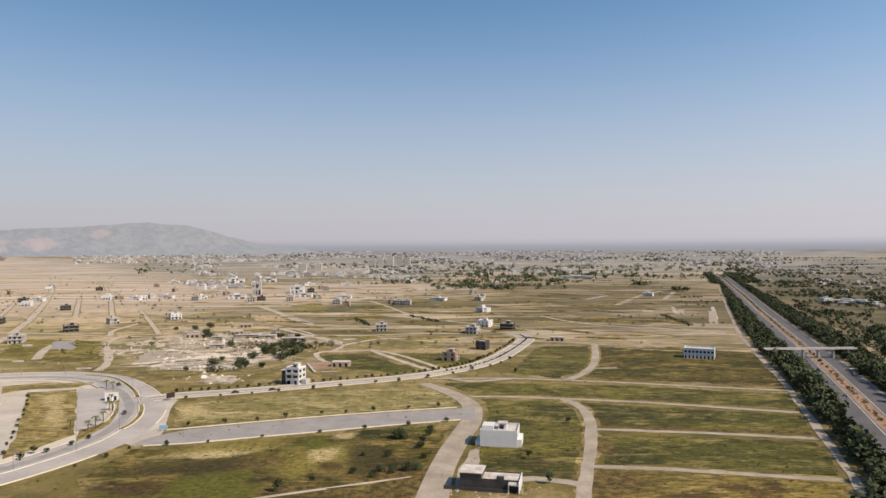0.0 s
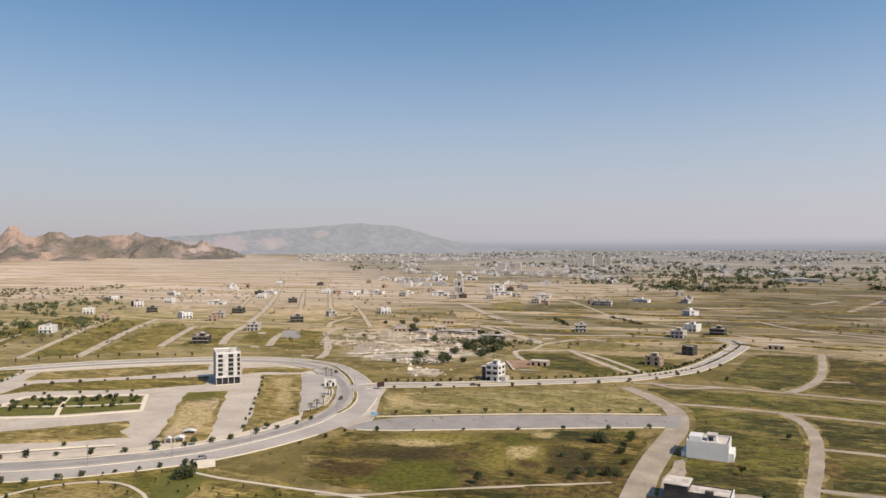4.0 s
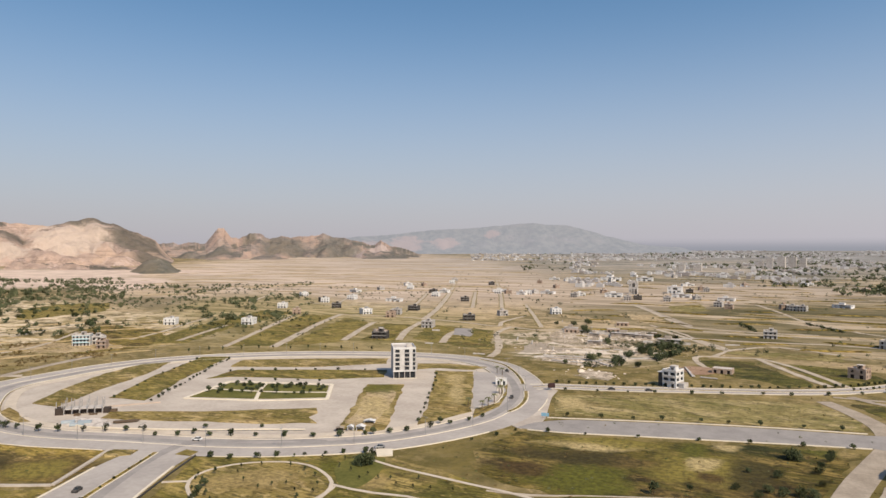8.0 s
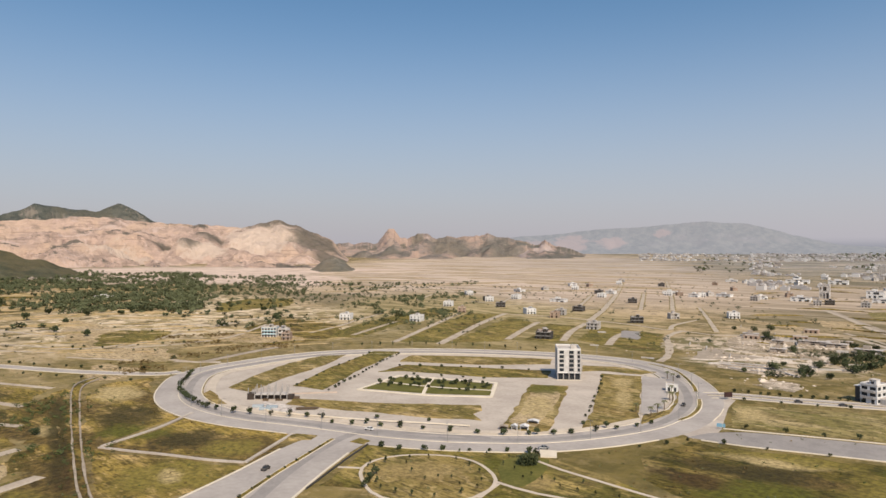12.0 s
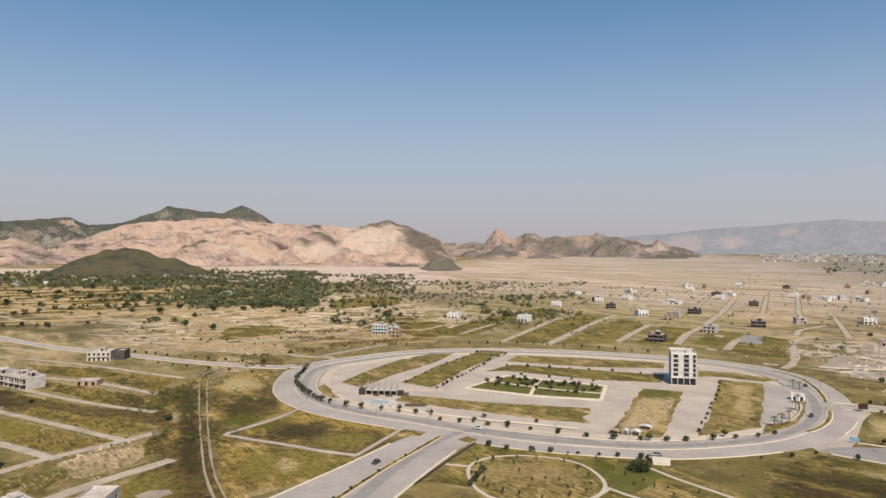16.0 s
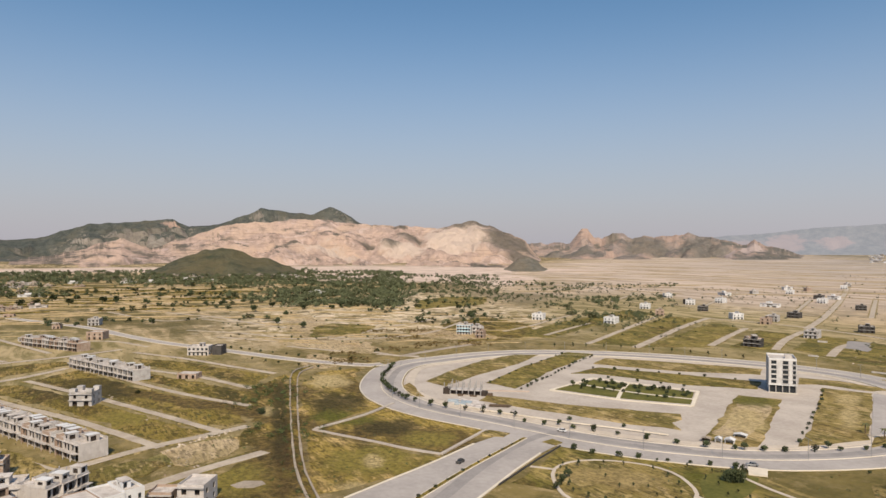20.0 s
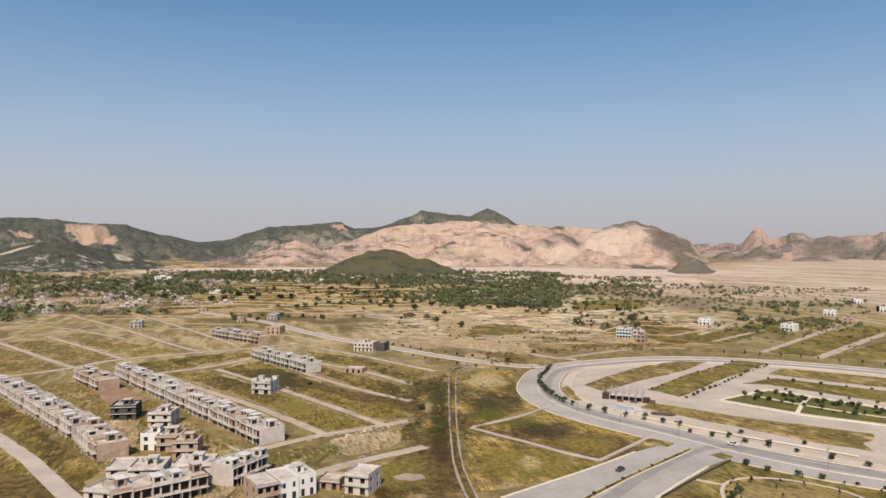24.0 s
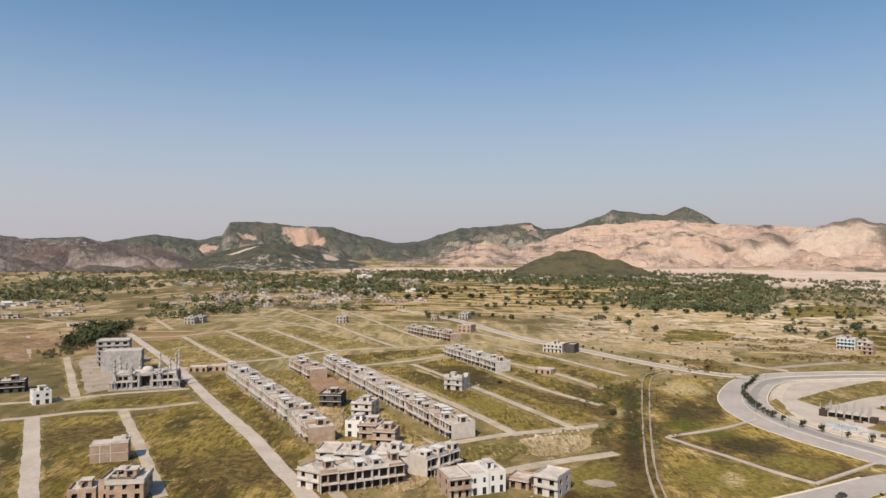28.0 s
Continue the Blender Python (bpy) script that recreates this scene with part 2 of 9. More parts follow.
def ground_material():
    n = Nodes("dry_land", 0.95)
    parcels = n.cells(1, n.mapped((1 / 130, 1 / 55, 0), 62))
    big, mid, fine = n.noise(260, 7, rough=0.66, warp=0.6), n.noise(38, 7, rough=0.7, warp=0.6), n.noise(5, 4)
    streak = n.noise(1, 5, n.mapped((1 / 120, 1 / 12, 0), 65), 0.6)
    olive, dry, tan = (0.125, 0.10, 0.036), (0.31, 0.235, 0.118), (0.50, 0.38, 0.235)
    dark = (0.042, 0.04, 0.014)
    f = n.math("ADD", n.math("MULTIPLY", big, 0.45), n.math("ADD", n.math("MULTIPLY", mid, 0.35), n.math("MULTIPLY", streak, 0.3)))
    f = n.math("ADD", f, n.math("MULTIPLY", n.math("SUBTRACT", parcels, 0.5), 0.08))
    c = n.mix(n.ramp(f, 0.48, 0.63), olive, dry)
    c = n.mix(n.math("MULTIPLY", n.ramp(n.math("ADD", f, n.math("MULTIPLY", fine, 0.12)), 0.60, 0.70), 0.85), c, tan)
    c = n.mix(n.math("MULTIPLY", n.ramp(n.noise(17, 8, rough=0.78), 0.53, 0.61), 0.75), c, dark)
    # far plain: sand, with long pale fields
    sand = n.mix(n.ramp(n.noise(1, 5, n.mapped((1 / 460, 1 / 34, 0), 40), 0.62), 0.36, 0.62), (0.56, 0.452, 0.365), (0.36, 0.286, 0.215))
    sand = n.mix(n.math("MULTIPLY", n.ramp(n.noise(1, 6, n.mapped((1 / 300, 1 / 14, 0), 47, (3, 9, 0)), 0.6), 0.53, 0.61), 0.55), sand, (0.24, 0.185, 0.12))
    for centre, radii, turn, soft, ragged, size, amount in (
            ((-1750, 2250), (1900, 760), 128, 0.35, 0.22, 300, 1.0),
            ((-800, 1500), (520, 330), 128, 0.6, 0.6, 120, 0.55),
            ((-2300, 1250), (700, 260), 60, 0.5, 0.4, 160, 0.9),
            ((150, 1500), (420, 130), 20, 0.6, 0.8, 120, 0.45),
            ):
        m = n.patch(centre, radii, turn, soft, ragged, size)
        c = n.mix(n.math("MULTIPLY", m, amount), c, sand)
    # rough heath north-west of the ring: bare tan soil, browned scrub, trodden ground
    heath = n.mix(n.ramp(n.math("ADD", n.noise(30, 8, rough=0.62, warp=0.6), n.math("MULTIPLY", n.math("SUBTRACT", n.noise(5, 5, rough=0.7), 0.5), 0.3)), 0.42, 0.55), (0.27, 0.212, 0.10), (0.55, 0.44, 0.29))
    heath = n.mix(n.ramp(n.noise(22, 7, n.mapped((1, 1.8, 1), 60, (50, 9, 0)), 0.6, 0.5), 0.53, 0.60), heath, (0.68, 0.56, 0.41))
    heath = n.mix(n.math("MULTIPLY", n.ramp(n.noise(26, 8, n.mapped((1, 1, 1), 0, (11, 77, 0)), 0.62, 0.6), 0.51, 0.58), 0.8), heath, (0.085, 0.064, 0.02))
    for centre, radii, turn in (((-640, 520), (260, 150), 150), ((-800, 330), (280, 170), 150), ((-980, 480), (380, 190), 150), ((-560, 700), (260, 130), 130)):
        c = n.mix(n.math("MULTIPLY", n.patch(centre, radii, turn, 0.5, 0.7, 60), 0.9), c, heath)
    # grey-brown steppe east of the ring, in long strips
    lots = n.cells(1, n.mapped((1 / 130, 1 / 42, 0), 14))
    lie = n.math("ADD", n.math("MULTIPLY", lots, 0.30), n.math("MULTIPLY", n.noise(1, 7, n.mapped((1 / 120, 1 / 20, 0), 5), 0.66, 0.6), 0.70))
    steppe = n.mix(n.ramp(lie, 0.36, 0.52), (0.088, 0.076, 0.03), (0.215, 0.172, 0.092))
    steppe = n.mix(n.ramp(lie, 0.52, 0.64), steppe, (0.46, 0.37, 0.265))
    steppe = n.mix(n.math("MULTIPLY", n.ramp(n.noise(1, 6, n.mapped((1 / 90, 1 / 8, 0), -8, (4, 2, 0)), 0.66, 0.5), 0.56, 0.62), 0.75), steppe, (0.05, 0.044, 0.018))
    for centre, radii, turn, amount in (((110, 900), (360, 330), 0, 0.85), ((60, 1350), (560, 520), 0, 0.85), ((-200, 1000), (200, 330), 10, 0.8)):
        c = n.mix(n.math("MULTIPLY", n.patch(centre, radii, turn, 0.4, 0.5, 90), amount), c, steppe)
    for centre, radii, turn, amount in (((-420, 1180), (330, 260), 20, 0.6), ((-230, 1500), (330, 330), 0, 0.65), ((-720, 1150), (260, 200), 30, 0.6)):
        c = n.mix(n.math("MULTIPLY", n.patch(centre, radii, turn, 0.6, 0.6, 80), amount), c, sand)
    # the estate's own rough ground, the dark scrub beyond the motorway, the grey-tan far fields with haze put into
    # their colour
    rough = n.mix(n.ramp(n.noise(20, 8, rough=0.72, warp=1.0), 0.42, 0.6), (0.10, 0.08, 0.02), (0.22, 0.165, 0.055))
    rough = n.mix(n.math("MULTIPLY", n.ramp(n.noise(9, 7, rough=0.75), 0.53, 0.62), 0.7), rough, (0.36, 0.27, 0.14))
    c = n.mix(n.math("MULTIPLY", n.patch((-230, 290), (430, 400), 0, 0.35, 0.35, 80), 0.8), c, rough)
    scrub = n.mix(n.ramp(n.noise(40, 7, rough=0.7), 0.42, 0.6), (0.045, 0.045, 0.022), (0.13, 0.10, 0.055))
    c = n.mix(n.math("MULTIPLY", n.patch((1000, 1350), (400, 2000), -21, 0.2, 0.2, 120), 0.85), c, scrub)
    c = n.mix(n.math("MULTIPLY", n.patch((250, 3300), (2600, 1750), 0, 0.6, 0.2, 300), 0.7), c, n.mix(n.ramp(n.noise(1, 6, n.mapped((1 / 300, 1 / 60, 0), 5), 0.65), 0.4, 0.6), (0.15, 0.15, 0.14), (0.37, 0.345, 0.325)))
    # greener plots of the sector beyond the ring
    plots = n.mix(n.ramp(n.noise(1, 7, n.mapped((1 / 70, 1 / 16, 0), 62), 0.66, 0.6), 0.42, 0.58), (0.155, 0.131, 0.042), (0.40, 0.315, 0.165))
    for centre, radii, turn in (((-500, 640), (270, 170), 128), ((-760, 760), (330, 150), 135), ((-640, -60), (330, 190), 25)):
        c = n.mix(n.math("MULTIPLY", n.patch(centre, radii, turn, 0.5, 0.5, 60), 0.75), c, plots)
    # the farthest land: grey of the distance haze put into its colour
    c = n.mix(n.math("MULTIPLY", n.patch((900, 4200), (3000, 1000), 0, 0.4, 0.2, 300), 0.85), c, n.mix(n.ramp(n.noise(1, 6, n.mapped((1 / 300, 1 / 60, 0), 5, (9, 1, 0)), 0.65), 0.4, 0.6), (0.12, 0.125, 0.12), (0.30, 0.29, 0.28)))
    # pinkish quarry dust on the flat below the cut hill
    foot = n.mix(n.ramp(n.noise(60, 6, rough=0.65), 0.4, 0.6), (0.47, 0.365, 0.295), (0.60, 0.48, 0.395))
    for bearing, r, across, along in ((60, 2420, 620, 300), (63, 2050, 330, 360), (55, 1850, 120, 330), (72, 2480, 700, 260), (84, 2550, 500, 200), (92, 2480, 260, 220)):
        c = n.mix(n.patch((-r * math.sin(radians(bearing)), r * math.cos(radians(bearing))), (across, along), bearing, 0.4, 0.5, 90), c, foot)
    # rubble and pale spoil heaps by an old hamlet
    spoil = n.mix(n.ramp(n.noise(20, 8, rough=0.68, warp=0.8), 0.45, 0.57), (0.14, 0.125, 0.055), (0.50, 0.41, 0.31))
    for centre, radii, turn in (((-217.4, 638), (95, 75), 10), ((-175.1, 535), (70, 42), 10), ((-249, 583), (50, 20), 10)):
        c = n.mix(n.patch(centre, radii, turn, 0.5, 0.7, 30), c, spoil)
    # lush grass near the wide road, with browned-off reed beds
    lush = n.mix(n.ramp(n.noise(17, 5, rough=0.65), 0.36, 0.62), (0.068, 0.058, 0.011), (0.145, 0.112, 0.03))
    for centre, radii, turn, amount in (((-57.2, 268), (110, 40), 10, 0.95), ((-66.8, 272.9), (95, 30), 20, 0.8),
                                        ((97.4, 293.2), (110, 70), 5, 0.9), ((163.6, 506), (120, 60), 5, 0.7),
                                        ((76.7, 503), (60, 40), 0, 0.7), ((-500, 581), (120, 60), 30, 0.7)):
        c = n.mix(n.math("MULTIPLY", n.patch(centre, radii, turn, 0.5, 0.5, 40), amount), c, lush)
    c = reed_beds(n, c, False)
    # bare brown soil
    moor = n.mix(0.6, steppe, (0.085, 0.066, 0.034))
    for centre, radii, turn, soil in (((-644, -361.9), (210, 100), 110, (0.30, 0.19, 0.10)), ((290, 900), (300, 260), 0, moor), ((330, 1350), (300, 420), -10, moor)):
        c = n.mix(n.math("MULTIPLY", n.patch(centre, radii, turn, 0.6, 0.8, 50), 0.75), c, soil)
    n.bump(n.math("ADD", n.noise(2.2, 5, rough=0.7), n.math("MULTIPLY", n.noise(14, 3), 2)), 0.7, 0.9)
    return n.done(c)


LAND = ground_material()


def field_material(name, a, b, straw, deep, rust, wild=0.6, turn=60):
    """Rough pasture: two grass tones in soft drifts, straw patches, deep green growth, rusty dead weeds; wild: how strongly they vary."""
    n = Nodes(name, 0.95)
    fine, tuft = n.noise(1.6, 5, rough=0.7), n.noise(5.5, 5, rough=0.65)

    def drift(size, place):
        """Soft drifts of growth, drawn out along the plots, with a ruffled edge."""
        v = n.mapped((1, 2.1, 1), turn, place)
        f = n.math("ADD", n.math("MULTIPLY", n.noise(size, 3, v, 0.5, 0.4), 0.56), n.math("MULTIPLY", n.noise(size / 3.4, 4, v, 0.6, 0.5), 0.26))
        return n.math("ADD", f, n.math("ADD", n.math("MULTIPLY", tuft, 0.12), n.math("MULTIPLY", fine, 0.06)))

    f = n.math("ADD", drift(46, (0, 0, 0)), n.math("MULTIPLY", n.math("SUBTRACT", n.random(), 0.5), 0.08))
    col = n.mix(n.ramp(f, 0.42, 0.57), a, b)
    for size, place, lo, hi, amount, tone in ((70, (17, 5, 0), 0.47, 0.60, wild, deep), (48, (90, 40, 7), 0.51, 0.62, wild, rust), (30, (130, 11, 3), 0.51, 0.63, 0.85, straw), (9, (30, 70, 0), 0.53, 0.60, 0.65, straw), (6, (61, 22, 0), 0.53, 0.60, 0.5 * wild, deep)):
        col = n.mix(n.math("MULTIPLY", n.ramp(drift(size, place), lo, hi), amount), col, tone)
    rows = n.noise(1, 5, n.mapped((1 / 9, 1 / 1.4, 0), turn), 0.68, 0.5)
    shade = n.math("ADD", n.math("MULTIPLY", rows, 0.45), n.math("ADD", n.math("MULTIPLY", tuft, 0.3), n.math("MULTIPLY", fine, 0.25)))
    # darker rows and tufts: shade between plants and dark weeds put into the colour
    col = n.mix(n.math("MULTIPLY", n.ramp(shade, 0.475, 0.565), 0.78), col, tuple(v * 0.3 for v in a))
    col = n.mix(n.math("MULTIPLY", n.ramp(shade, 0.47, 0.39), 0.32), col, straw)
    col = reed_beds(n, col)
    n.bump(n.math("ADD", fine, tuft), 0.7, 0.7)
    return n.done(col)


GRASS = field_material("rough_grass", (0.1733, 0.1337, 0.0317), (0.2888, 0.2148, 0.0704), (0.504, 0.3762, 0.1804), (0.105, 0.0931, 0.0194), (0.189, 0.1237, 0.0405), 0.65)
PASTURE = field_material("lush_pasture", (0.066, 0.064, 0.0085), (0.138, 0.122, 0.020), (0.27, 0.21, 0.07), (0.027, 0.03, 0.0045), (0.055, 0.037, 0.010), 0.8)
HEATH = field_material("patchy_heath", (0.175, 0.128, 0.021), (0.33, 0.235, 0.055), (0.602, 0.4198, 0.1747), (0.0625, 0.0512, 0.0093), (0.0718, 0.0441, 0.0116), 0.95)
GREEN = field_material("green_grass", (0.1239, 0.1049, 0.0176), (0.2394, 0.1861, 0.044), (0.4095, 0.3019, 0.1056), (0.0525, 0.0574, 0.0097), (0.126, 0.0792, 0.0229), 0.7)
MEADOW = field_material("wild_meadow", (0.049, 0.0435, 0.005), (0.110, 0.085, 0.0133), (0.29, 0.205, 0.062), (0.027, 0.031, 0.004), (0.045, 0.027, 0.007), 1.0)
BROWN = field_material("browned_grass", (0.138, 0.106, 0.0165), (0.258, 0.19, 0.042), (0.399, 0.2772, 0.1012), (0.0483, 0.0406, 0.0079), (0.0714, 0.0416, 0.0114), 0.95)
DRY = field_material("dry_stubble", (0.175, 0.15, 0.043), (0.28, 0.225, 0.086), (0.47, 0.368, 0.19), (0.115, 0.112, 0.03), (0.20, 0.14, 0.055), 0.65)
LAWN = plain("park_lawn", (0.068, 0.074, 0.013), (0.145, 0.13, 0.032), 14, 0.95, bump=0.2)
ASPHALT = plain("sun_bleached_asphalt", (0.305, 0.278, 0.258), (0.405, 0.37, 0.341), 22, 0.9, bump=0.01)
WORN = plain("dark_worn_asphalt", (0.225, 0.208, 0.198), (0.305, 0.282, 0.265), 9, 0.85, bump=0.01)
STREET = plain("dusty_street", (0.36, 0.312, 0.268), (0.485, 0.43, 0.37), 18, 0.95, bump=0.02)
DIRT = plain("pale_dirt_road", (0.245, 0.204, 0.16), (0.385, 0.328, 0.262), 11, 0.95, bump=0.05)
PALEDIRT = plain("pale_gravel", (0.31, 0.26, 0.205), (0.48, 0.41, 0.325), 11, 0.95, bump=0.05)
MOTORWAY = plain("motorway_asphalt", (0.082, 0.078, 0.078), (0.12, 0.114, 0.113), 30, 0.8, bump=0.01)
KERB = plain("concrete_kerb", (0.56, 0.50, 0.40), (0.68, 0.61, 0.50), 8, 0.9)
VERGE = plain("pinkish_gravel", (0.43, 0.37, 0.30), (0.55, 0.48, 0.395), 9, 0.95, bump=0.03)
FLATS = masonry("off_white_render", (0.53, 0.515, 0.50), (0.44, 0.425, 0.41), (0.36, 0.345, 0.33), 0.35, 0.0)
MAROON = plain("dark_maroon_paint", (0.045, 0.02, 0.02), (0.03, 0.016, 0.016), 2, 0.7)
SPOIL = field_material("pale_pinkish_spoil", (0.34, 0.27, 0.185), (0.54, 0.45, 0.36), (0.66, 0.57, 0.48), (0.13, 0.115, 0.045), (0.24, 0.18, 0.11), 0.7)
REDSOIL = plain("red_soil", (0.21, 0.125, 0.08), (0.33, 0.225, 0.15), 9, 0.95, bump=0.05)
REDFIELD = field_material("eroded_red_ground", (0.24, 0.155, 0.085), (0.34, 0.228, 0.135), (0.44, 0.315, 0.20), (0.12, 0.10, 0.03), (0.19, 0.115, 0.055), 0.85)
SANDY = field_material("bare_sandy_plot", (0.36, 0.268, 0.145), (0.48, 0.37, 0.22), (0.58, 0.45, 0.28), (0.22, 0.17, 0.06), (0.27, 0.175, 0.07), 0.5)
WHITE = plain("white_paint", (0.64, 0.64, 0.635), (0.54, 0.53, 0.52), 5, 0.7, vary=0.12)
CONCRETE = masonry("raw_concrete", (0.48, 0.46, 0.44), (0.345, 0.325, 0.31), (0.30, 0.255, 0.215), 0.6, 0.2)
PALE = masonry("pale_render", (0.54, 0.505, 0.475), (0.41, 0.38, 0.355), (0.33, 0.275, 0.23), 0.5, 0.2)
ROOF = masonry("roof_screed", (0.60, 0.55, 0.505), (0.43, 0.385, 0.345), (0.27, 0.225, 0.19), 0.6, 0.25)
BRICK = masonry("brickwork", (0.30, 0.215, 0.16), (0.38, 0.295, 0.235), (0.46, 0.40, 0.34), 0.6, 0.2)
DARKWALL = plain("dark_grey_render", (0.045, 0.042, 0.041), (0.075, 0.069, 0.064), 4, 0.8)
BLUE = plain("pale_blue_paint", (0.20, 0.38, 0.50), (0.16, 0.32, 0.44), 3, 0.7)
GLASS = plain("dark_window_glass", (0.02, 0.024, 0.03), (0.035, 0.04, 0.045), 3, 0.15)
METAL = plain("galvanised_steel", (0.35, 0.35, 0.35), (0.25, 0.25, 0.25), 1, 0.5, metal=0.7)
RUBBER = plain("tyre_rubber", (0.02, 0.02, 0.02), (0.03, 0.03, 0.03), 1, 0.9)
BANK = plain("earth_bank", (0.37, 0.28, 0.165), (0.19, 0.155, 0.07), 26, 0.95, bump=0.1)
GREY = masonry("weathered_concrete", (0.37, 0.36, 0.35), (0.26, 0.25, 0.245), (0.22, 0.20, 0.185), 0.5, 0.12)
TEAL = plain("pale_teal_paint", (0.40, 0.55, 0.60), (0.34, 0.48, 0.54), 3, 0.7)
SHEET = plain("pale_blue_sheet", (0.25, 0.31, 0.36), (0.38, 0.42, 0.44), 3, 0.6)
# near-black brick: shade of open rooms put into its colour; also bare brick wings
SHADEBRICK = plain("unplastered_inner_brick", (0.055, 0.042, 0.034), (0.038, 0.03, 0.025), 2, 0.95)
CHALK = plain("trodden_pale_earth", (0.44, 0.375, 0.305), (0.64, 0.56, 0.475), 9, 0.95, bump=0.06)
MUD = plain("tan_mud_render", (0.46, 0.40, 0.34), (0.31, 0.255, 0.205), 6, 0.95, vary=0.35)
BARK = plain("bark", (0.13, 0.09, 0.06), (0.08, 0.06, 0.04), 0.6, 0.95)


def leaf_material(name, a, b):
    n = Nodes(name, 0.8)
    f = n.math("ADD", n.math("MULTIPLY", n.island(), 0.6), n.math("MULTIPLY", n.random(), 0.4))
    return n.done(n.mix(f, a, b))


LEAF = leaf_material("green_leaves", (0.04, 0.058, 0.018), (0.095, 0.11, 0.038))
LEAF_DARK = leaf_material("dark_leaves", (0.026, 0.038, 0.016), (0.066, 0.076, 0.032))
LEAF_OLIVE = leaf_material("olive_leaves", (0.054, 0.067, 0.032), (0.115, 0.126, 0.062))
LEAF_RUST = leaf_material("rusty_weed_leaves", (0.085, 0.055, 0.02), (0.17, 0.12, 0.045))
LEAF_DRY = leaf_material("dusty_leaves", (0.07, 0.08, 0.035), (0.14, 0.14, 0.065))


# ---------------------------------------------------------------- mesh helpers
def mesh_of(name, verts, faces, *mats):
    me = bpy.data.meshes.new(name)
    me.from_pydata([tuple(v) for v in verts], [], faces)
    for m in mats:
        me.materials.append(m)
    me.validate()
    return me


def part(name, me, parent=None, label="", m=None):
    """Links a mesh as one object, under a thing or a part where one is given."""
    ob = new(name, me)
    if parent:
        ob.parent = parent
    if m is not None:
        ob.matrix_basis = m
    return tagged(ob, label)


def thing(name, label, category, group="", m=None, kind=""):
    ob = new(name)
    if m is not None:
        ob.matrix_basis = m
    return tagged(ob, label, category, group, kind)


class Solid:
    """Collects boxes, prisms and faces into one mesh."""

    def __init__(self):
        self.v, self.f = [], []

    def quad(self, *pts):
        i = len(self.v)
        self.v += pts
        self.f.append(tuple(range(i, i + len(pts))))

    def box(self, x0, y0, z0, x1, y1, z1):
        i = len(self.v)
        self.v += [(x0, y0, z0), (x1, y0, z0), (x1, y1, z0), (x0, y1, z0), (x0, y0, z1), (x1, y0, z1), (x1, y1, z1), (x0, y1, z1)]
        self.f += [tuple(i + k for k in q) for q in ((3, 2, 1, 0), (4, 5, 6, 7), (0, 1, 5, 4), (1, 2, 6, 5), (2, 3, 7, 6), (3, 0, 4, 7))]

    def turned(self, r0, r1, z0, z1, x=0, y=0, n=10):
        i = len(self.v)
        for r, z in ((r0, z0), (r1, z1)):
            self.v += [(x + r * math.cos(2 * math.pi * k / n), y + r * math.sin(2 * math.pi * k / n), z) for k in range(n)]
        self.f += [(i + k, i + (k + 1) % n, i + n + (k + 1) % n, i + n + k) for k in range(n)]
        self.f += [tuple(i + n + k for k in range(n)), tuple(i + n - 1 - k for k in range(n))]

    def dome(self, r, x, y, z, n=12, rings=5, tall=1.0):
        for k in range(rings):
            a0, a1 = math.pi / 2 * k / rings, math.pi / 2 * (k + 1) / rings
            for j in range(n):
                b0, b1 = 2 * math.pi * j / n, 2 * math.pi * (j + 1) / n
                p = lambda a, b: (x + r * math.cos(a) * math.cos(b), y + r * math.cos(a) * math.sin(b), z + r * tall * math.sin(a))
                self.quad(p(a0, b0), p(a0, b1), p(a1, b1), p(a1, b0))

    def mesh(self, name, mat):
        return mesh_of(name, self.v, self.f, mat)


def spline(pts, step=12.0, closed=False):
    """Points along a smooth line through pts."""
    P = [Vector((*p[:2], 0)) for p in pts]
    n, out = len(P), []
    for i in range(n if closed else n - 1):
        a = P[i - 1] if closed or i else P[0] * 2 - P[1]
        b, c = P[i], P[(i + 1) % n]
        d = P[(i + 2) % n] if closed or i + 2 < n else c * 2 - b
        k = max(1, int((c - b).length / step))
        for j in range(k):
            t = j / k
            out.append(0.5 * (2 * b + (c - a) * t + (2 * a - 5 * b + 4 * c - d) * t * t + (3 * b - a - 3 * c + d) * t ** 3))
    if not closed:
        out.append(P[-1])
    return out


def offset_line(line, d, closed=False):
    """The line moved d metres to its right."""
    out, n = [], len(line)
    for i, p in enumerate(line):
        a = line[i - 1] if closed or i else p
        b = line[(i + 1) % n] if closed or i + 1 < n else p
        t = (b - a).normalized()
        out.append(p + Vector((t.y, -t.x, 0)) * d)
    return out


PAVED = set()       # two-metre squares of the plan that roads cover


def off_road(x, y):
    return (round(x / 2), round(y / 2)) not in PAVED


